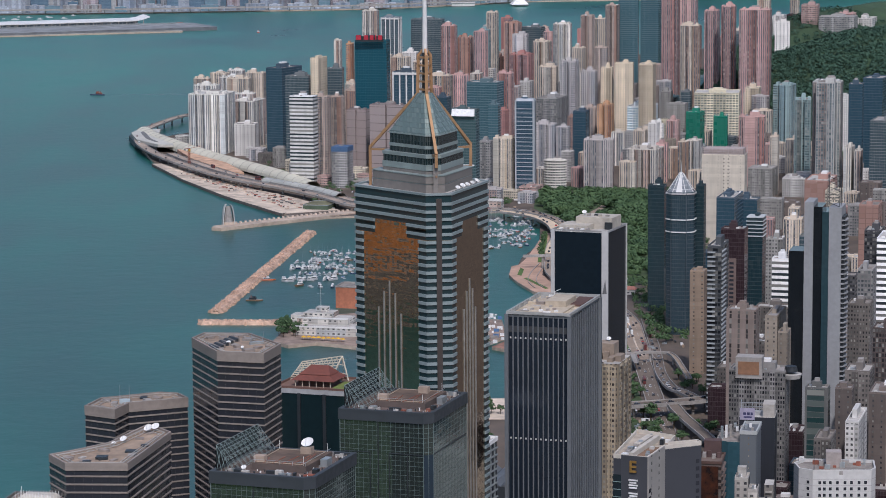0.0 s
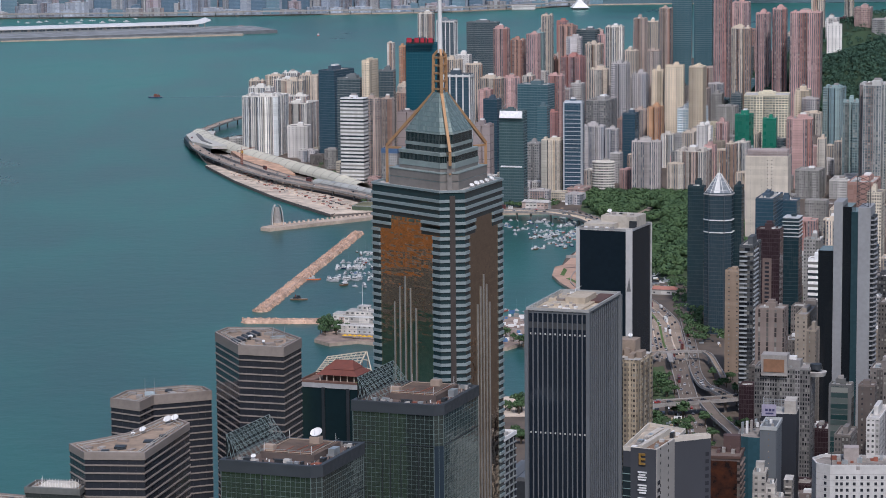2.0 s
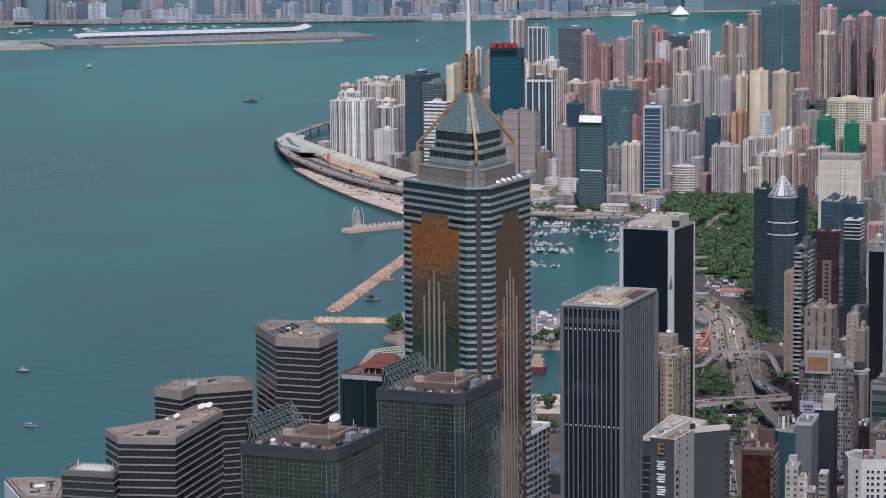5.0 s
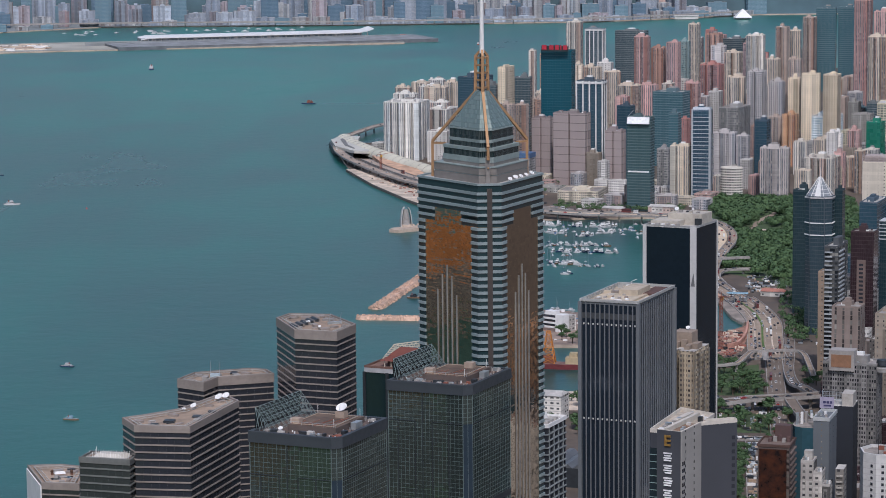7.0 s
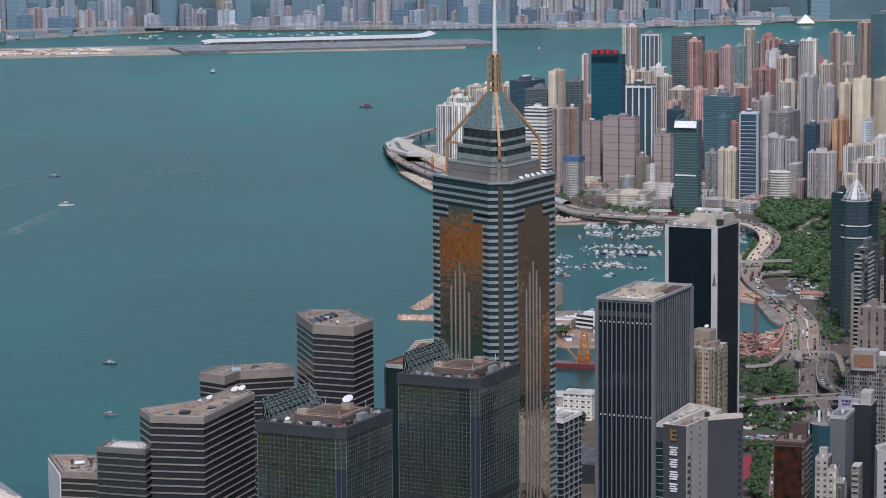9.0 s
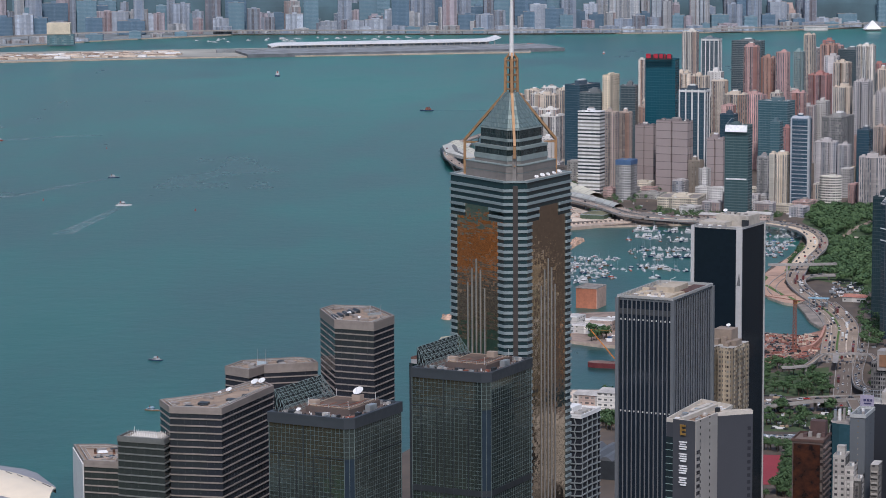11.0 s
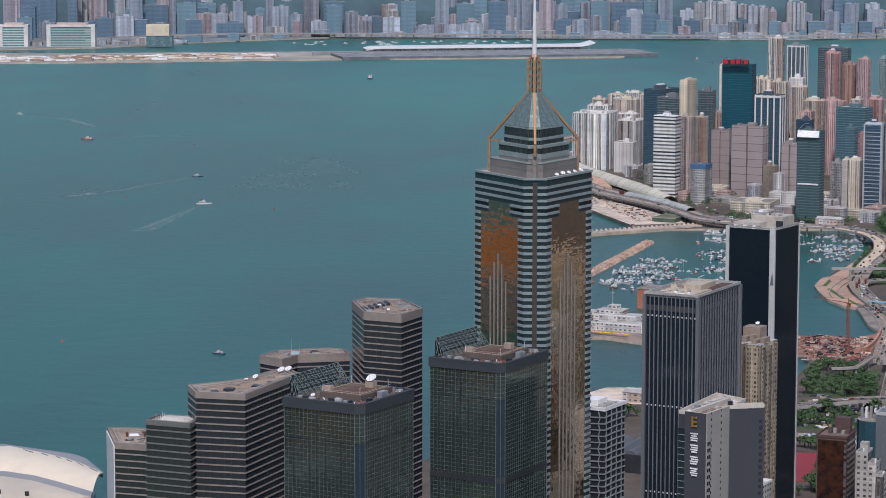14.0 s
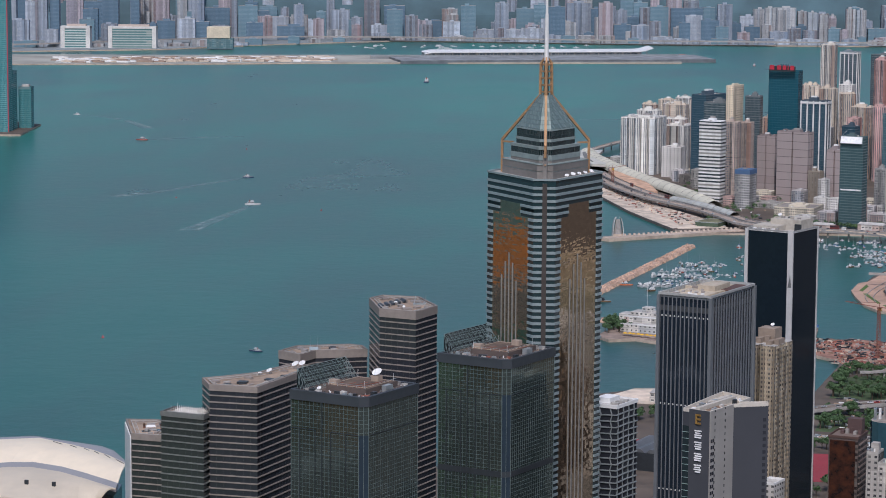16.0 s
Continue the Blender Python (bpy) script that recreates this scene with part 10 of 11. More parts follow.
post = Geo().box(-.6, .6, -16.6, -15.4, 0, 9).data("column", CONC)
for k in range(28):
    part("column", post, None, term).location = (-L + 5 + 13.5 * k, 0, 0)
part("red_deck", Geo().box(L + 6, L + 60, -26, 10, 0, 3.0), plain("red_works", (0.34, 0.17, 0.14), .9), term)
rr = random.Random(5)
g = Geo()
for k in range(420):
    s, o = rr.uniform(-760, -330), rr.uniform(-95, 20)
    px, py = -690 + s * .913 - o * .407, 3375 + s * .407 + o * .913
    w, d, h = rr.uniform(3, 16), rr.uniform(2, 6), rr.uniform(.4, 3.2)
    g.box(px - w, px + w, py - d, py + d, 1.9, 2 + h, rr.choice((0, 0, 1, 2)))
tagged(part("site_sheds", g, [SAND, WHITE, plain("far_brown", (0.30, 0.22, 0.17), .9)]), "scattered sheds, sand heaps and works on the old runway", "site clutter", kind="stuff")

# ---- yacht club island ----
club = thing("yacht_club", -60, 650, LAND_Z + .3, -14, "white stepped yacht club building with terraces", "club house")
cw = facade("club_wall", (0.68, 0.645, 0.585), (0.10, 0.10, 0.10), 2.5, 2.8, .34, .5, mixed=True)
for x0, x1, y0, y1, z0, z1 in ((-20, 22, -8, 8, 0, 4.2), (-22, 6, 2, 16, 0, 7.2), (-20, -4, 6, 18, 7.2, 9.6), (-14, -8, 9, 15, 9.6, 12.2), (10, 26, 4, 16, 0, 6.0), (-27, -18, 6, 15, 0, 8.2)):
    part("wing", Geo().box(x0, x1, y0, y1, z0, z1, 0, 1), [cw, ROOF_PALE], club)
for z, x0, x1, y0 in ((4.2, -20, 22, -8), (7.2, -22, 6, 2), (6.0, 10, 26, 4)):
    part("terrace_rail", Geo().box(x0, x1, y0 - .2, y0 + .1, z, z + .8), WHITE, club)
part("flagpole", Geo().cyl(-12, 12, 8, 24, .14, .08, 6).beam((-14, 12, 19), (-10, 12, 19), .07), WHITE, club)
for k in range(9):
    um = thing("parasol", -76 + 2.6 * k, 632 - .9 * k + (k % 2), LAND_Z + .3, 0, "yellow parasol on the club terrace", "parasol", "terrace parasols")
    part("canopy", Geo().cyl(0, 0, 1.5, 2.3, 1.5, .05, 8), plain("yellow_canvas", (0.62, 0.36, 0.03), .8), um)
    part("pole", Geo().cyl(0, 0, 0, 1.6, .06, .06, 6), STEEL, um)
red_hall = thing("brick_hall", -56.5, 748, LAND_Z - 2, -14, "square red-brick hall with a pale end wall on the water", "hall")
part("wall", Geo().box(-7, 6, -7, 9, 0, 12.5, 0, 1), [plain("red_brick", (0.40, 0.15, 0.085), .85, var=.3, grain=.8), ROOF], red_hall)
part("end_wall", Geo().box(6, 6.4, -7, 9, 0, 12.5), plain("salmon_wall", (0.50, 0.34, 0.27), .85), red_hall)
part("parapet", parapet(Geo(), rect(13.6, 16.6), 12.4, 13.2, .4), CONC, red_hall).location = (-.5, 1, 0)
part("quay", Geo().box(-12, 14, -10, 14, -1, .3), QUAY, red_hall)
g = Geo()
for k in range(200):
    px, py, w, h = rr.uniform(-40, 28), rr.uniform(614, 712), rr.uniform(.4, 1.6), rr.uniform(.4, 1.8)
    if -34 < px < -8 and 636 < py < 668:
        continue
    g.box(px - w, px + w, py - w * .4, py + w * .4, LAND_Z, LAND_Z + .3 + h, rr.choice((0, 0, 0, 2, 1, 2)))
tagged(part("boatyard_clutter", g, [WHITE, plain("blue_tarp", (0.08, 0.16, 0.30), .7), CONC]), "covered dinghies and sheds in the boat yard", "boat yard", kind="stuff")

annex = thing("club_annex", -21, 651, LAND_Z + .3, -34, "white three-storey club annex with shaded balcony bands", "building")
part("wall", Geo().box(-9, 9, -5, 6, 0, 8.6, 0, 1), [cw, ROOF_PALE], annex)
part("stair_tower", Geo().box(4, 9.4, -6, -1, 0, 9.6), WHITE, annex)
for k in range(3):
    part("balcony", Geo().box(-8.6, 4, -6.0, -5.0, 1.9 + 2.4 * k, 2.7 + 2.4 * k), WHITE, annex)
    # dark strips stand in for the shade behind the balconies
    part("balcony_shade", Geo().box(-8.6, 4, -5.05, -4.96, 2.9 + 2.4 * k, 4.1 + 2.4 * k), STRIP_GLASS, annex)
part("roof_room", Geo().box(-6, 0, -2, 3, 8.6, 10.4), WHITE, annex)
for k in range(4):
    shd = thing("boat_shed", -40 + 6.5 * k, 672 + 5 * (k % 2), LAND_Z + .3, -20, "low boat shed under a pale pitched roof", "shed", "boat sheds")
    part("wall", Geo().box(-3, 3, -5, 5, 0, 2.6), CONC, shd)
    part("roof", Geo().prism(rect(6.6, 10.6), 2.6, 4.2, 0, None, True, rect(.4, 10.4)), WHITE, shd)

# ---- boats ----
HULLS = [plain("white_hull", (0.50, 0.50, 0.50), .35, var=.08), plain("navy_hull", (0.03, 0.05, 0.10), .35), plain("red_hull", (0.34, 0.07, 0.045), .5), plain("wood_hull", (0.16, 0.10, 0.06), .6)]


def boat(kind, hull, label, category="boat"):
    root = thing(kind, 0, 0, 0, 0, label, category, "moored boats")
    lo = [(-2.4, -.55), (1.4, -.6), (3.0, 0), (1.4, .6), (-2.4, .55)]
    hi = [(-2.7, -.85), (1.6, -.9), (3.9, 0), (1.6, .9), (-2.7, .85)]
    part("hull", Geo().prism(lo, -.3, 1.1, 0, None, False, hi), hull, root)
    if kind == "sailing_boat":
        part("cabin", Geo().box(-.8, 1.2, -.5, .5, 1.1, 1.6), WHITE, root)
        part("mast", Geo().cyl(.6, 0, 1.1, 10.5, .09, .05, 6), STEEL, root)
        part("boom", Geo().beam((.6, 0, 2.2), (-2.2, 0, 2.3), .12), plain("sail_cover", (0.10, 0.14, 0.25), .7), root)
    else:
        part("cabin", Geo().prism([(-2.0, -.75), (1.2, -.75), (1.9, 0), (1.2, .75), (-2.0, .75)], 1.1, 2.1, 0), WHITE, root)
        part("window_band", Geo().prism([(-1.8, -.78), (1.25, -.78), (1.95, 0), (1.25, .78), (-1.8, .78)], 1.4, 1.8, 0), STRIP_GLASS, root)
        part("flybridge", Geo().box(-1.8, .6, -.6, .6, 2.1, 2.7).box(-1.9, .2, -.65, .65, 3.2, 3.32).box(-1.8, -1.7, -.6, .6, 2.7, 3.2), WHITE, root)
    return root


models = [boat("motor_yacht", HULLS[0], "white motor yacht with a flybridge, moored"), boat("sailing_boat", HULLS[0], "white sailing boat with bare mast, moored"), boat("motor_yacht", HULLS[1], "navy-hulled motor yacht, moored"), boat("work_boat", HULLS[3], "dark wooden work boat, moored")]
rb = random.Random(11)
spots = []
# rows of moorings: from x, y to x, y, boats in the row, size
for x0, y0, x1, y1, n, size in ((-63, 1105, -47, 1109, 4, 1.7), (-40, 1103, -32, 1103, 3, 1.6), (-25, 1097, -5, 1101, 6, 1.6), (-59, 1070, -40, 1065, 5, 1.6), (-35, 1050, -20, 1051, 4, 1.4),
        (-20, 1066, -2, 1073, 5, 1.4), (-55, 1002, -8, 1002, 14, 1.1), (-46, 969, -1, 969, 11, 1.4), (-42, 918, -24, 909, 6, 1.3), (-18, 902, -5, 905, 4, 1.0),
        (-32, 868, -26, 869, 2, 1.2), (-100, 886, -82, 890, 6, 1.4), (-96, 868, -82, 870, 4, 1.0), (-102, 841, -82, 845, 7, 1.5), (-78, 841, -70, 843, 3, 1.5),
        (-92, 822, -67, 814, 4, 1.3), (-99, 912, -86, 914, 4, 1.2), (-91, 924, -65, 923, 9, 1.2), (-91, 946, -70, 948, 6, 1.1), (-90, 961, -73, 963, 4, 1.1),
        (-79, 886, -62, 885, 5, 1.2), (-81, 865, -63, 867, 5, 1.1), (25, 1107, 33, 1110, 4, 1.2), (39, 1080, 50, 1089, 6, 1.2), (20, 1025, 37, 1033, 11, 1.0),
        (38, 1005, 49, 1049, 9, 1.0), (21, 972, 30, 979, 5, 1.1), (22, 1055, 30, 1055, 5, 0.9), (37, 984, 44, 989, 4, 1.2), (50, 1095, 56, 1083, 4, 1.0)):
    for k in range(n):
        f = (k + rb.uniform(.2, .8)) / n
        pick = rb.choice((0, 0, 1, 1, 1, 1, 0, 2, 3)) if size < 1.35 else rb.choice((0, 0, 0, 0, 0, 0, 2))
        spots.append((x0 + (x1 - x0) * f, y0 + (y1 - y0) * f + rb.uniform(-3, 3), pick, size * rb.uniform(.5, .8), rb.choice((-70, -110, -50, -130, 60, -20, 160)) + rb.uniform(-14, 14)))
first = set()
for x, y, k, s, a in spots:
    m = pose(x, y, 0, 0, 0, a) @ Matrix.Scale(s, 4)
    if k not in first:
        first.add(k)
        models[k].matrix_basis = m
    else:
        ob = copy_thing(models[k], m)
        ob.scale = (s, s, s)
for k in range(4):
    if k not in first:
        models[k].matrix_basis = pose(-70 - 6 * k, 860, 0)


def vessel(name, x, y, ln, rot, hull, house, label, wake=()):
    root = thing(name, x, y, 0, rot, label, "vessel")
    b = ln * .13
    part("hull", Geo().prism([(-ln / 2, -b), (ln * .3, -b), (ln / 2, 0), (ln * .3, b), (-ln / 2, b)], -.5, ln * .08, 0, 1), [hull, CONC], root)
    part("deck_house", Geo().box(-ln * .32, ln * .1, -b * .8, b * .8, ln * .08, ln * .18), house, root)
    part("bridge", Geo().box(-ln * .12, ln * .06, -b * .6, b * .6, ln * .18, ln * .26), house, root)
    part("funnel", Geo().cyl(-ln * .2, 0, ln * .18, ln * .30, ln * .03, n=8), RUST, root)
    part("window_band", Geo().box(-ln * .3, ln * .104, -b * .82, b * .82, ln * .115, ln * .15), STRIP_GLASS, root)
    if wake:
        g = Geo()
        n, back = 20, radians(-rot)
        path = [Vector(p) for p in wake]

        def mid(u):
            f = min(max(u, 0), .9999) * (len(path) - 1)
            p = path[int(f)].lerp(path[int(f) + 1], f % 1)
            return Vector((p.x * math.cos(back) - p.y * math.sin(back), p.x * math.sin(back) + p.y * math.cos(back)))
        for i in range(n):
            u, v = i / n, (i + 1) / n
            a, b = mid(u), mid(v)
            d = (b - a).normalized()
            nn_ = Vector((-d.y, d.x))
            w0, w1 = ln * .16 + 5.5 * u, ln * .16 + 5.5 * v
            g.face([(*(a - nn_ * w0), .03), (*(b - nn_ * w1), .03), (*(b + nn_ * w1), .03), (*(a + nn_ * w0), .03)])
        wm = bpy.data.materials.get("wake_foam")
        if wm is None:
            wm, t, p = nodes_of("wake_foam")
            nn = noise_tex(t, .12, 6, coords(t))
            t.links.new(mix_col(t, ramp(t, nn, .4, .65), (0.07, 0.17, 0.18), (0.42, 0.50, 0.50)), p.inputs["Base Color"])
            t.links.new(ramp(t, nn, .3, .65, .05, .6), p.inputs["Alpha"])
            p.inputs["Roughness"].default_value = .6
        part("wake", g, wm, root, "pale foam wake")
    return root


WH, NV, RD = HULLS[0], HULLS[1], HULLS[2]
vessel("ferry", -709, 2745, 24, 100, NV, WH, "white harbour ferry with dark hull under way")
vessel("tug", -402, 2175, 16, 178, NV, RUST, "dark tug trailing a thin wake", [(0, 0), (70, 6), (150, 14)])
vessel("motor_launch", -484, 1222, 13, 20, WH, WH, "white motor launch trailing a foamy wake", [(0.0, 0.0), (2.0, -47.0), (5.0, -115.0), (6.0, -180.0)])
vessel("tug", -553, 1428, 10, 8, NV, WH, "small dark tug trailing a faint wake", [(0.0, 0.0), (-22.0, -73.0), (-39.0, -142.0), (-61.0, -181.0)])
vessel("sampan", -266, 535, 8.0, 165, NV, WH, "small covered sampan on the open water")
vessel("sampan", -229.7, 401, 7.5, -10, HULLS[3], plain("pale_blue_roof", (0.30, 0.42, 0.50), .7), "small blue-roofed work boat on the water")
vessel("ferry", -775, 1761, 13, 178, RD, WH, "red and white harbour ferry", [(0.0, 0.0), (24.0, 22.0), (51.0, 52.0), (89.0, 72.0)])
vessel("motor_launch", -962, 2056, 9, 175, WH, WH, "white motor launch with a long wake", [(0.0, 0.0), (35.0, -15.0), (84.0, -60.0), (144.0, -156.0)])
vessel("coaster", -314, 3289, 14, 95, RD, WH, "red and white coaster far off")
vessel("work_boat", -111, 846, 9, 10, plain("orange_hull", (0.52, 0.14, 0.05), .5), WH, "orange-hulled work boat by the breakwater")
vessel("sampan", -113, 770, 10, -3, HULLS[3], DARK, "long dark wooden boat beside the breakwater")
for x, y in ((-363, 556), (-418, 1196), (-638, 1690), (-560, 1250), (-300, 1830)):
    bu = thing("buoy", x, y, 0, 0, "red navigation buoy on the harbour", "buoy", "harbour buoys")
    part("float", Geo().cyl(0, 0, -.4, .5, .9, .8, 10), plain("buoy_red", (0.40, 0.10, 0.10), .5), bu)
    part("cage", Geo().cyl(0, 0, .5, 1.7, .4, .15, 6), MATS["buoy_red"], bu)


# ---- cranes and works ----
def derrick(x, y, h, rot, reach, z=LAND_Z):
    root = thing("works_crane", x, y, z, rot, "red lattice works crane", "crane", "works cranes")
    g = Geo()
    for sx in (-.9, .9):
        for sy in (-.9, .9):
            g.beam((sx, sy, 0), (sx * .6, sy * .6, h), .16)
    for k in range(int(h / 2)):
        z0, z1 = 2 * k, 2 * k + 2
        g.beam((-.85, -.85, z0), (.85, -.85, z1), .1).beam((.85, .85, z0), (-.85, .85, z1), .1).beam((.85, -.85, z0), (.85, .85, z1), .1)
    part("tower", g, plain("crane_red", (0.24, 0.085, 0.055), .6), root)
    j = Geo().beam((0, 0, h), (reach, 0, h + 1.5), .22).beam((0, 0, h + 2.5), (reach, 0, h + 1.5), .1).beam((0, 0, h), (-reach * .3, 0, h), .25).beam((0, 0, h), (0, 0, h + 2.5), .2)
    part("jib", j, MATS["crane_red"], root)
    part("counterweight", Geo().box(-reach * .34, -reach * .26, -.8, .8, h - 1.4, h), CONC, root)
    part("cab", Geo().box(-.8, .8, -1.6, -.6, h - 2.2, h - .4), plain("crane_cab", (0.52, 0.30, 0.05), .5), root)


derrick(69, 596, 28, 160, 20)
cb = thing("crane_barge", -18, 546, 0, 175, "dark red flat barge with an orange lattice derrick and raised boom", "vessel")
part("hull", Geo().prism([(-17, -4.2), (14, -4.2), (18, -2), (18, 2), (14, 4.2), (-17, 4.2)], -.6, 2.6, 0, 1), [plain("dark_red_hull", (0.13, 0.028, 0.03), .6, var=.3), plain("rusty_deck", (0.20, 0.12, 0.10), .9, var=.4)], cb)
part("deck_house", Geo().box(-16, -9, -3, 3, 2.6, 6.0).box(-15, -11, -2.2, 2.2, 6.0, 8.2), plain("cream_deck_house", (0.46, 0.36, 0.22), .7), cb)
orange_m = plain("derrick_orange", (0.52, 0.20, 0.045), .6, var=.25)
g = Geo()
for sx, sy in ((-1, -1), (1, -1), (1, 1), (-1, 1)):
    g.beam((sx * 3.4, sy * 2.6, 2.6), (sx * .8, sy * .8, 19), .3)
for k in range(6):
    f0, f1 = k / 6, (k + 1) / 6
    for sy in (-1, 1):
        a0, a1, b0, b1, z0, z1 = 3.4 - 2.6 * f0, 3.4 - 2.6 * f1, 2.6 - 1.8 * f0, 2.6 - 1.8 * f1, 2.6 + 16.4 * f0, 2.6 + 16.4 * f1
        g.beam((-a0, sy * b0, z0), (a1, sy * b1, z1), .16).beam((a0, sy * b0, z0), (-a1, sy * b1, z1), .16).beam((-a1, sy * b1, z1), (a1, sy * b1, z1), .16)
        g.beam((sy * a0, -b0, z0), (sy * a1, b1, z1), .16)
part("derrick_tower", g, orange_m, cb, "orange lattice derrick")
part("winch_house", Geo().box(-3, 3, -2.2, 2.2, 2.6, 6.2), RUST, cb)
part("boom", Geo().beam((4, 0, 4.5), (17, 0, 19.5), .32).beam((4, 1, 4.5), (17, .3, 19.5), .22).beam((0, 0, 19), (17, 0, 19.5), .07), orange_m, cb)
derrick(-222, 1440, 16, 30, 12)
wall_m = plain("pink_works_wall", (0.46, 0.25, 0.19), .85, var=.3)
ribbon("retaining_wall", [(83.5, 672), (82.8, 650), (81.8, 632), (78, 607), (71.6, 598)], 1.2, 4.0, "curved pink concrete retaining wall of the works pit", 3.0, wall_m, category="wall", rails=False)
g = Geo()
for k in range(620):
    px, py = rr.uniform(30, 80), rr.uniform(572, 652)
    if px < 46 and py < 600:
        continue
    w, d, h = rr.uniform(.3, 2.4), rr.uniform(.1, .4), rr.uniform(.1, 1.1)
    an = rr.uniform(0, 3.1)
    ca, sa = math.cos(an), math.sin(an)
    g.prism([(px + w * a * ca - d * b * sa, py + w * a * sa + d * b * ca) for a, b in ((-1, -1), (1, -1), (1, 1), (-1, 1))], LAND_Z, LAND_Z + .2 + h, rr.choice((0, 0, 1, 2, 3, 3, 4)))
for k in range(260):
    s = rr.random()
    bx, by = -122 - 110 * s, 1150 + 240 * s
    px, py = bx + rr.uniform(2, 26), by + rr.uniform(4, 26)
    w, d, h = rr.uniform(.3, 1.6), rr.uniform(.2, .8), rr.uniform(.1, .9)
    g.box(px - w, px + w, py - d, py + d, LAND_Z, LAND_Z + .3 + h, rr.choice((0, 0, 2, 3, 4, 4, 1)))
tagged(part("site_materials", g, [plain("dusty_red_steel", (0.27, 0.105, 0.08), .8, var=.4), plain("yellow_plant", (0.24, 0.155, 0.11), .7), CONC, DARK, SAND]), "stacked steel, sheds and machinery on the works sites", "site clutter", kind="stuff")

# small quay-side buildings near the inner basin
for (x, y, w, d, h, m, lab) in ((-8, 409, 14, 12, 12, "club_wall", "white louvred quay building with a pitched rack roof"), (-22, 438, 16, 10, 5, "club_wall", "low pale quay building"), (99, 778, 14, 5, 3.0, "club_wall", "long low red-roofed market shed"), (24, 1165, 20, 8, 6, "club_wall", "small white waterside depot"), (-12, 1162, 16, 7, 5, "club_wall", "small white waterside depot")):
    root = thing("quay_building", x, y, LAND_Z, -14, lab, "building")
    part("wall", Geo().box(-w / 2, w / 2, -d / 2, d / 2, 0, h, 0, 1), [MATS[m], ROOF_PALE], root)
    part("roof", Geo().prism(rect(w + .8, d + .8), h, h + 1.6, 0, None, True, rect(w * .9, .4)), plain("red_shed_roof", (0.36, 0.16, 0.12), .8) if "red-roofed" in lab else ROOF_PALE, root)
court = tagged(part("sports_court", Geo().prism([(50, 272), (72, 274), (72, 332), (50, 332)], LAND_Z - .3, LAND_Z + .15, 0), plain("red_court", (0.28, 0.04, 0.05), .8, var=.15)), "bright red sports court surface", "court", kind="structure")
tagged(part("sports_court", Geo().prism([(-28, 334.5), (8, 332), (10, 341), (-26, 344)], LAND_Z - .3, LAND_Z + .15, 0), MATS["red_court"]), "bright red sports court surface", "court", kind="structure")
tagged(part("sports_lawn", Geo().prism([(-28, 312), (8, 309), (8, 331), (-26, 334)], LAND_Z - .3, LAND_Z + .15, 0), plain("bright_turf", (0.16, 0.27, 0.05), .9, var=.2)), "bright green sports lawn by the court", "lawn", kind="structure")
sh = thing("railway_shed", 14, 285, LAND_Z, -14, "long dark roofed station shed", "shed")
part("wall", Geo().box(-32, 26, -14, 16, 0, 8), DARK, sh)
for k in range(9):
    part("roof_bay", Geo().prism([(-32 + 6.4 * k, -14), (-26 + 6.4 * k, -14), (-26 + 6.4 * k, 16), (-32 + 6.4 * k, 16)], 8, 9.6, 0, None, False, [(-30 + 6.4 * k, -14), (-28 + 6.4 * k, -14), (-28 + 6.4 * k, 16), (-30 + 6.4 * k, 16)]), plain("shed_roof", (0.13, 0.135, 0.14), .5, .3), sh)


# ---- traffic ----
def car(col, name, label, ln=2.9, ht=.95):
    root = thing(name, 0, 0, 0, 0, label, "vehicle", "road traffic")
    w = .62
    part("body", Geo().prism([(-ln / 2, -w), (ln / 2 - .2, -w), (ln / 2, 0), (ln / 2 - .2, w), (-ln / 2, w)], .18, ht * .58, 0, None, True), col, root)
    if name == "car":
        part("cabin", Geo().prism([(-ln * .36, -w * .92), (ln * .2, -w * .92), (ln * .2, w * .92), (-ln * .36, w * .92)], ht * .58, ht, 0, 1, False, [(-ln * .26, -w * .75), (ln * .06, -w * .75), (ln * .06, w * .75), (-ln * .26, w * .75)]), [STRIP_GLASS, col], root)
    else:
        part("cabin", Geo().box(-ln / 2, ln / 2 - .3, -w, w, ht * .58, ht * 1.9), col, root)
        part("window_band", Geo().box(-ln / 2 + .3, ln / 2 - .28, -w - .02, w + .02, ht * 1.1, ht * 1.5), STRIP_GLASS, root)
    part("chassis", Geo().prism([(-ln * .44, -w * .9), (ln * .4, -w * .9), (ln * .44, 0), (ln * .4, w * .9), (-ln * .44, w * .9)], 0, .18, 0, None, True), DARK, root)
    return root


fleet = [car(plain("paint_white", (0.58, 0.58, 0.58), .3), "car", "white car in traffic"), car(plain("paint_silver", (0.35, 0.36, 0.37), .3, .3), "car", "silver car in traffic"), car(plain("paint_dark", (0.03, 0.03, 0.035), .3), "car", "dark car in traffic"), car(plain("paint_red", (0.42, 0.03, 0.025), .35), "car", "red taxi in traffic"),
         car(plain("bus_red", (0.13, 0.038, 0.036), .4), "bus", "tall red bus in traffic", 7.4, 1.5), car(plain("van_white", (0.66, 0.66, 0.64), .4), "van", "white van in traffic", 3.6, 1.1)]
fleet_used = set()
rc = random.Random(21)
for key, n, width in (("main", 88, 17), ("lower", 40, 7), ("north", 34, 9), ("outer", 46, 5), ("loop", 8, 2), ("elevated", 22, 6), ("bypass", 22, 6), ("flyover", 28, 5), ("ramp2", 26, 3), ("elevated2", 10, 3), ("street", 16, 6)):
    line = ROUTES[key]
    lanes = max(2, int(width / 2.1))
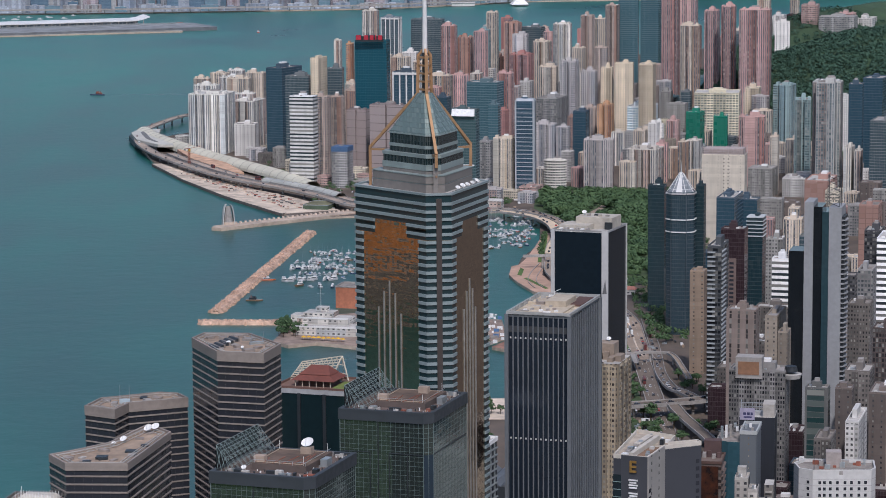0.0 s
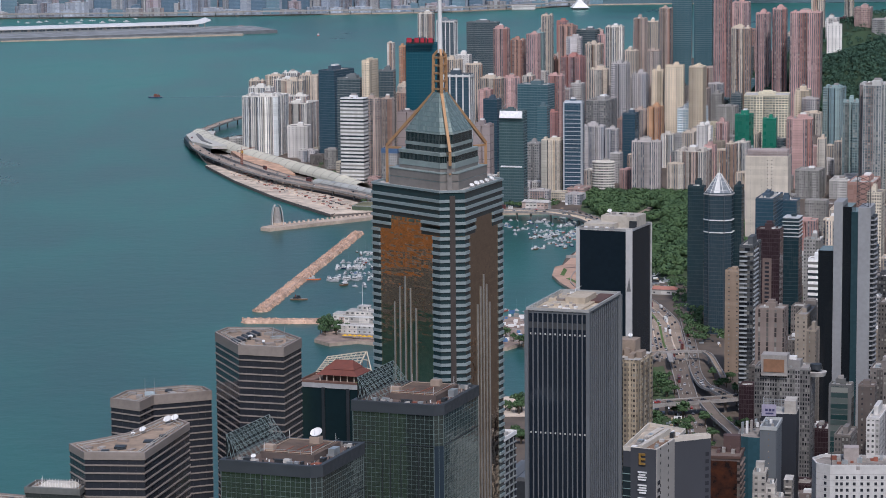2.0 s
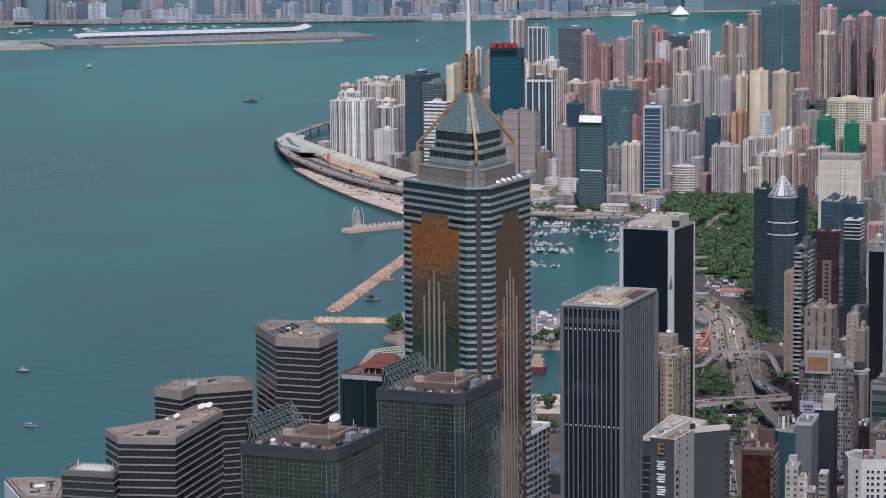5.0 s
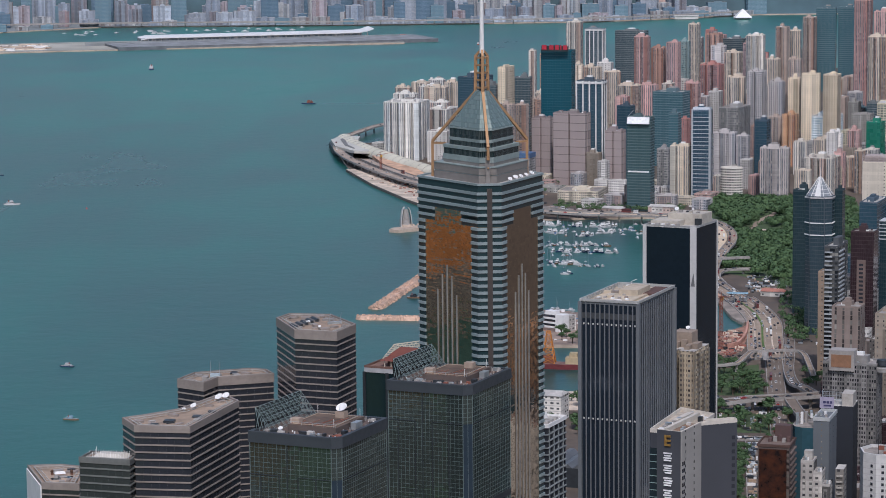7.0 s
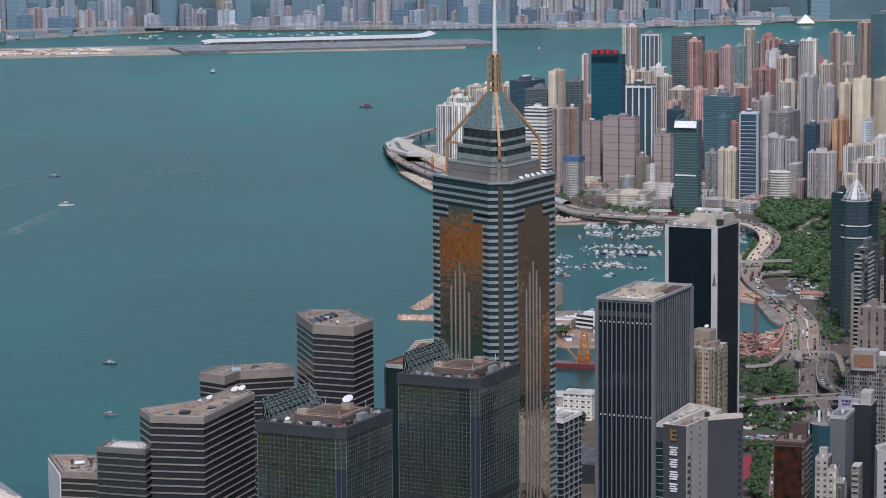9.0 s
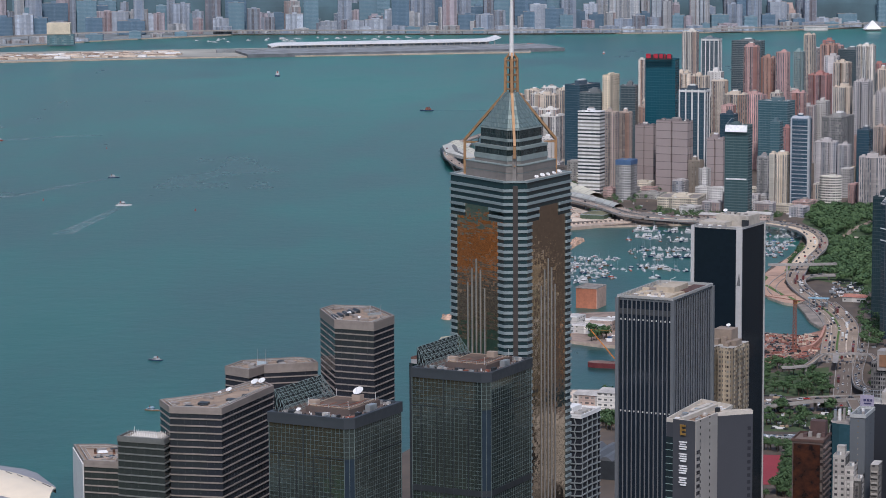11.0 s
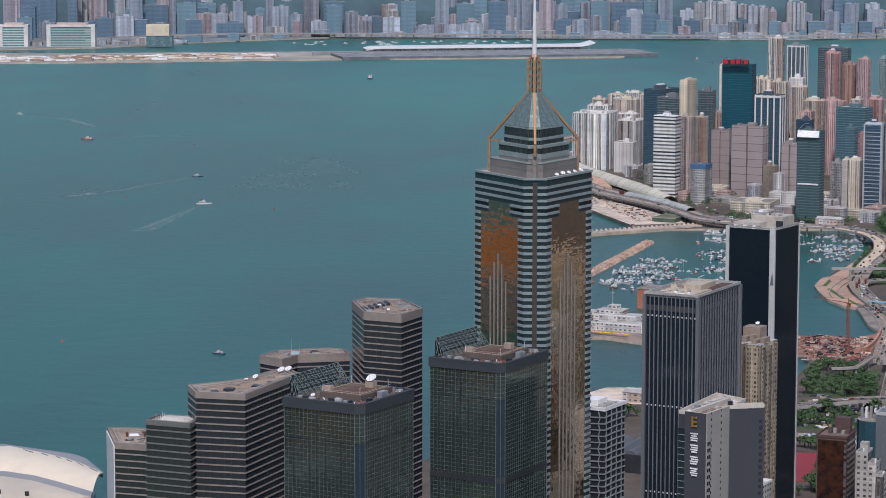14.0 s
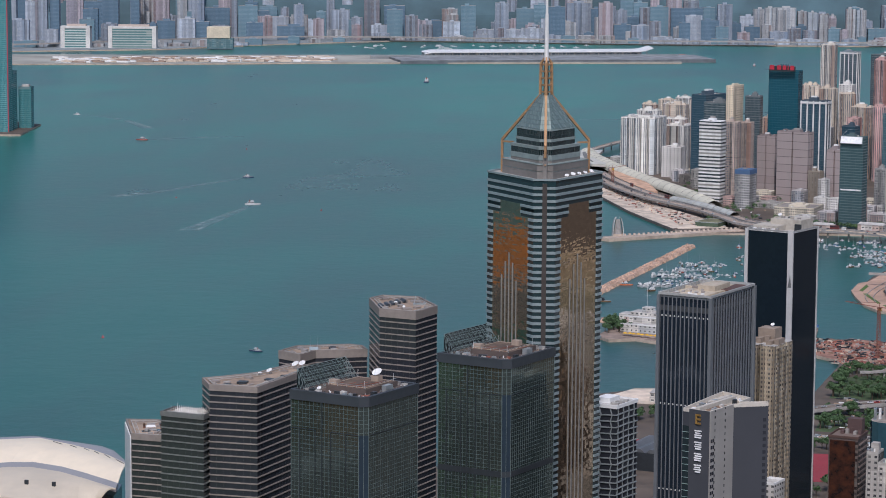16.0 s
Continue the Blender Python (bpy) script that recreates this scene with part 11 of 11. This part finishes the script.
    for i in range(n):
        k = (i * 0.618 % 1) * (len(line) - 2)
        a, nrm, z = line[int(k)]
        b = line[int(k) + 1][0]
        o = (rc.randrange(lanes) - (lanes - 1) / 2) * width / lanes
        p = a.lerp(b, k % 1) + nrm * o
        d = b - a
        m = rc.choices(range(6), (17, 20, 40, 9, 3, 9))[0]
        zz = z + (line[int(k) + 1][2] - z) * (k % 1) + .012
        mm = pose(p.x, p.y, zz, 0, 0, math.degrees(math.atan2(d.y, d.x)) + (180 if o > 0 else 0))
        if m in fleet_used:
            copy_thing(fleet[m], mm)
        else:
            fleet_used.add(m)
            fleet[m].matrix_basis = mm
for m in range(6):
    if m not in fleet_used:
        fleet[m].matrix_basis = pose(96 + 2 * m, 300, LAND_Z + .08)


# ---- trees ----
LEAF = foliage("tree_leaves", (0.036, 0.074, 0.036), (0.096, 0.156, 0.062))
# haze over the hillside is mixed into these leaf colours
HAZED_LEAF = foliage("hazed_hill_leaves", (0.026, 0.062, 0.046), (0.058, 0.112, 0.070))


def leaf_clump(g, c, r, n, rnd):
    for k in range(n):
        a, u = rnd.uniform(0, 6.283), rnd.uniform(-.55, 1)
        q = math.sqrt(max(0, 1 - u * u))
        rr_ = r * rnd.uniform(.62, 1.08)
        p = Vector((c[0] + rr_ * q * math.cos(a), c[1] + rr_ * q * math.sin(a), c[2] + rr_ * u * .75))
        s = r * rnd.uniform(.14, .30)
        d = ((p - Vector(c)).normalized() * 2.2 + Vector((rnd.uniform(-1, 1), rnd.uniform(-1, 1), rnd.uniform(-.5, 1)))).normalized()
        e = d.cross(Vector((.3, .5, .8))).normalized()
        f = d.cross(e)
        g.face([p + e * s, p + f * s, p - e * s * .9])
        g.face([p - e * s * .9, p - f * s * .8, p + e * s])


def tree(seed, h, label):
    rnd = random.Random(seed)
    root = thing("tree", 0, 0, 0, 0, label, "tree", "park trees")
    t = Geo().cyl(0, 0, -.3, h * .5, h * .05, h * .03, 7)
    for k in range(5):
        a = k * 1.257 + seed
        t.beam((0, 0, h * (.28 + .04 * k)), (h * .26 * math.cos(a), h * .26 * math.sin(a), h * (.58 + .05 * (k % 3))), h * .016)
    part("trunk", t, plain("bark", (0.10, 0.075, 0.05), .9), root)
    g = Geo()
    for k in range(9):
        a = k * 2.4
        r0 = h * .30 * math.sqrt(k / 9)
        leaf_clump(g, (r0 * math.cos(a), r0 * math.sin(a), h * (.58 + rnd.uniform(0, .25) - .1 * (k / 9))), h * rnd.uniform(.15, .23), 60, rnd)
    part("crown", g, LEAF, root)
    return root


trees = [tree(1, 6.5, "broad dark-green street tree"), tree(2, 5.2, "rounded dark-green street tree"), tree(3, 7.6, "tall spreading dark-green tree")]
rt = random.Random(9)
placed = []
for (x0, x1, y0, y1, n) in ((55, 90, 470, 552, 75), (110, 128, 440, 520, 22), (56, 92, 385, 440, 44), (73.5, 79.5, 245, 345, 30), (-25, 20, 440, 452, 12), (-12, 20, 372, 392, 16), (-90, -76, 640, 662, 16), (-44, -34, 614, 640, 12), (-18, 20, 600, 630, 18), (-30, 10, 384, 400, 14), (2, 26, 430, 450, 12), (58, 82, 335, 345, 14), (85, 118, 360, 420, 16), (60, 92, 240, 262, 14)):
    for k in range(n):
        placed.append((rt.uniform(x0, x1), rt.uniform(y0, y1)))
for k, (x, y) in enumerate(placed):
    m = pose(x, y, LAND_Z + (.3 if -95 < x < 28 and y > 598 else 0), 0, 0, rt.uniform(0, 360)) @ Matrix.Scale(rt.uniform(.7, 1.1) if x > 0 else rt.uniform(.8, 1.2), 4)
    if k < 3:
        trees[k].matrix_basis = m
    else:
        copy_thing(trees[k % 3], m)
tagged(part("park_lawn", Geo().prism([(55, 384), (92, 384), (92, 428), (55, 424)], LAND_Z - .3, LAND_Z + .04, 0), SOIL), "dark green lawn under the roadside trees", "lawn", kind="structure")
tagged(part("park_lawn", Geo().prism([(54, 470), (90, 470), (88, 553), (56, 530)], LAND_Z - .3, LAND_Z + .04, 0), SOIL), "dark green lawn under the park trees", "lawn", kind="structure")
tagged(part("park_lawn", Geo().prism([(66, 872), (78, 862), (106, 815), (140, 830), (170, 1000), (170, 1240), (60, 1250), (56, 1165), (69, 1108), (76.5, 1060), (79, 1010), (77, 960), (71, 912)], LAND_Z - .3, LAND_Z + .04, 0), SOIL), "dark green park ground under dense woods", "lawn", kind="structure")
ring_park = [(70, 884), (80, 873), (106, 826), (138, 838), (166, 1000), (166, 1235), (64, 1245), (60, 1168), (72, 1112), (79, 1060), (81.5, 1010), (79.5, 960), (74, 915)]


def inside_poly(px, py, q):
    c = False
    for i in range(len(q)):
        (x1, y1), (x2, y2) = q[i], q[i - 1]
        if (y1 > py) != (y2 > py) and px < (x2 - x1) * (py - y1) / (y2 - y1) + x1:
            c = not c
    return c


g, rw = Geo(), random.Random(31)
n = 0
clearing = [(82, 1056), (112, 1050), (112, 1084), (101, 1100), (108, 1165), (120, 1212), (110, 1212), (97, 1165), (88, 1115)]
while n < 560:
    x, y = rw.uniform(60, 170), rw.uniform(815, 1250)
    if not inside_poly(x, y, ring_park) or inside_poly(x, y, clearing):
        continue
    n += 1
    h = rw.uniform(3.6, 7.5)
    for k in range(3):
        leaf_clump(g, (x + rw.uniform(-2.4, 2.4), y + rw.uniform(-2.4, 2.4), LAND_Z + h * rw.uniform(.5, .75)), rw.uniform(2.0, 4.2), 110, rw)
for k in range(90):
    x, y = rw.uniform(82, 118), rw.uniform(1056, 1205)
    if inside_poly(x, y, clearing) and rw.random() < .6:
        leaf_clump(g, (x, y, LAND_Z + .8), rw.uniform(.8, 1.5), 40, rw)
for k in range(60):
    q = rw.random()
    leaf_clump(g, (54.5 + 6 * q + rw.uniform(-1, 1), 925 + 100 * q, LAND_Z + 2.2), rw.uniform(1.0, 1.9), 30, rw)
ribbon("park_path", [(86, 1082), (90.5, 1100), (96.5, 1138), (103.6, 1161), (114, 1207), (122, 1240)], 4.5, LAND_Z + .12, "pale winding path through the park", .1, PEACHY_ROAD, rails=False, category="path")
ribbon("park_path", [(94, 1082), (103, 1076), (112, 1080)], 6.0, LAND_Z + .13, "pale paved clearing in the park", .1, SAND, rails=False, category="path")
tagged(part("park_woods", g, LEAF), "dense dark-green park woods", "woods", kind="stuff")
g = Geo()
for cx, cy, rx, ry, hh, sd, count, power, rough in ((470, 1960, 280, 420, 125, 1, 2600, 1.2, .5), (760, 2500, 330, 420, 150, 2, 900, 1.2, .5), (425, 1690, 232, 150, 102, 5, 4600, .6, .2)):
    for k in range(count):
        a, r = rw.uniform(3.0, 6.4), math.sqrt(rw.random()) * .985
        x, y = rx * r * math.cos(a), ry * r * math.sin(a)
        leaf_clump(g, (cx + x, cy + y, hh * hill_rise(x, y, rx, ry, sd, power, rough) + 1.0), rw.uniform(2.2, 4.8), 32, rw)
tagged(part("hill_woods", g, HAZED_LEAF), "thick woodland covering the hillside", "woods", kind="stuff")
g = Geo()
for k in range(760):
    x, y = rw.choice(((rw.uniform(103, 128), rw.uniform(620, 830)), (rw.uniform(103, 128), rw.uniform(620, 830)), (rw.uniform(130, 330), rw.uniform(1440, 1500)), (rw.uniform(-60, 40), rw.uniform(1175, 1200)), (rw.uniform(-110, 40), rw.uniform(1190, 1330)), (rw.uniform(-160, -60), rw.uniform(1330, 1480)), (rw.uniform(56, 135), rw.uniform(1236, 1262)), (rw.uniform(110, 190), rw.uniform(640, 760)), (rw.uniform(175, 240), rw.uniform(820, 1000)), (rw.uniform(180, 330), rw.uniform(1480, 1660))))
    leaf_clump(g, (x, y, LAND_Z + 3), rw.uniform(1.6, 2.8), 44, rw)
tagged(part("street_greenery", g, LEAF), "scattered clumps of street trees between blocks", "trees", kind="stuff")
# small boats far off in the channel behind the runway
g = Geo()
for k in range(34):
    x = rw.uniform(-1080, -640)
    y = 3520 + (x + 1080) * .33 + rw.uniform(20, 150)
    ln, h = rw.uniform(2.5, 7), rw.uniform(.8, 2.0)
    g.prism([(x - ln, y - 2), (x + ln * .7, y - 2), (x + ln, y), (x + ln * .7, y + 2), (x - ln, y + 2)], -.3, h * .6, 0).box(x - ln * .5, x + ln * .3, y - 1.4, y + 1.4, h * .6, h * 1.4, 0)
tagged(part("anchored_boats", g, HULLS[0]), "scattered white boats anchored in the far channel", "boats", kind="stuff")
# unseen trees added so the tower glass mirrors green
g = Geo()
for k in range(340):
    leaf_clump(g, (rw.uniform(-400, -90), rw.uniform(-640, -170), LAND_Z + 4), rw.uniform(4, 8), 22, rw)
tagged(part("waterfront_woods", g, foliage("park_leaves", (0.035, 0.07, 0.02), (0.10, 0.16, 0.05))), "unseen bright green trees added for the glass reflections", "woods", kind="stuff")
# lorries, coaches and stalls parked off the roads
g, rp = Geo(), random.Random(14)
for k in range(640):
    x, y = rp.choice(((rp.uniform(103, 127), rp.uniform(600, 815)), (rp.uniform(84, 104), rp.uniform(790, 860)), (rp.uniform(58, 90), rp.uniform(388, 470)), (rp.uniform(-100, 60), rp.uniform(1168, 1300)), (rp.uniform(108, 126), rp.uniform(200, 430)), (rp.uniform(81.5, 85.5), rp.uniform(245, 362)), (rp.uniform(56, 92), rp.uniform(367.5, 372.5))))
    w, d, h = rp.uniform(.45, .7), rp.uniform(.9, 1.9), rp.uniform(.6, 1.15)
    if rp.random() < .5:
        w, d = d, w
    g.box(x - w, x + w, y - d, y + d, LAND_Z, LAND_Z + h, rp.choice((0, 1, 1, 1, 2, 2, 4)))
tagged(part("parked_vehicles", g, [WHITE, DARK, STEEL, RUST, plain("tan_tarp", (0.38, 0.28, 0.19), .8)]), "parked lorries, coaches and stalls beside the roads", "vehicles", kind="stuff")
# the many smaller boats between the rows
g, rq = Geo(), random.Random(52)
for k in range(330):
    cx, cy, sx, sy = rq.choice(((-45, 1085, 20, 36), (-38, 985, 24, 34), (-78, 930, 16, 40), (-72, 880, 18, 30), (42, 1070, 12, 60), (40, 1020, 10, 44), (42, 1070, 12, 60), (-36, 915, 18, 18), (5, 1080, 20, 40), (-10, 690, 30, 10)))
    x, y = cx + rq.uniform(-sx, sx), cy + rq.uniform(-sy, sy)
    if -34 < y - 700 < 20 and x < 30:
        y = 724 + rq.uniform(0, 8)
    ln, a = rq.uniform(1.6, 4.4), rq.uniform(0, 6.283)
    c, s_ = math.cos(a), math.sin(a)

    def at(p, q):
        return (x + p * c - q * s_, y + p * s_ + q * c)
    b = ln * .17
    hull = [at(-ln * .5, -b), at(ln * .25, -b), at(ln * .55, 0), at(ln * .25, b), at(-ln * .5, b)]
    m = rq.choice((0, 0, 0, 1, 2, 3)) if x > 20 else rq.choice((0, 0, 0, 0, 0, 1, 2, 3))
    g.prism(hull, -.2, ln * .15, m)
    g.prism([at(-ln * .3, -b * .8), at(ln * .1, -b * .8), at(ln * .1, b * .8), at(-ln * .3, b * .8)], ln * .15, ln * .34, 0 if m else rq.choice((0, 0, 4)))
    if rq.random() < .45:
        g.cyl(x, y, ln * .15, ln * .15 + rq.uniform(4, 8), .08, .05, 5, 5)
tagged(part("moored_boats", g, HULLS + [plain("blue_canvas", (0.07, 0.14, 0.26), .7), STEEL]), "many small white boats and launches moored close together", "boats", kind="stuff")
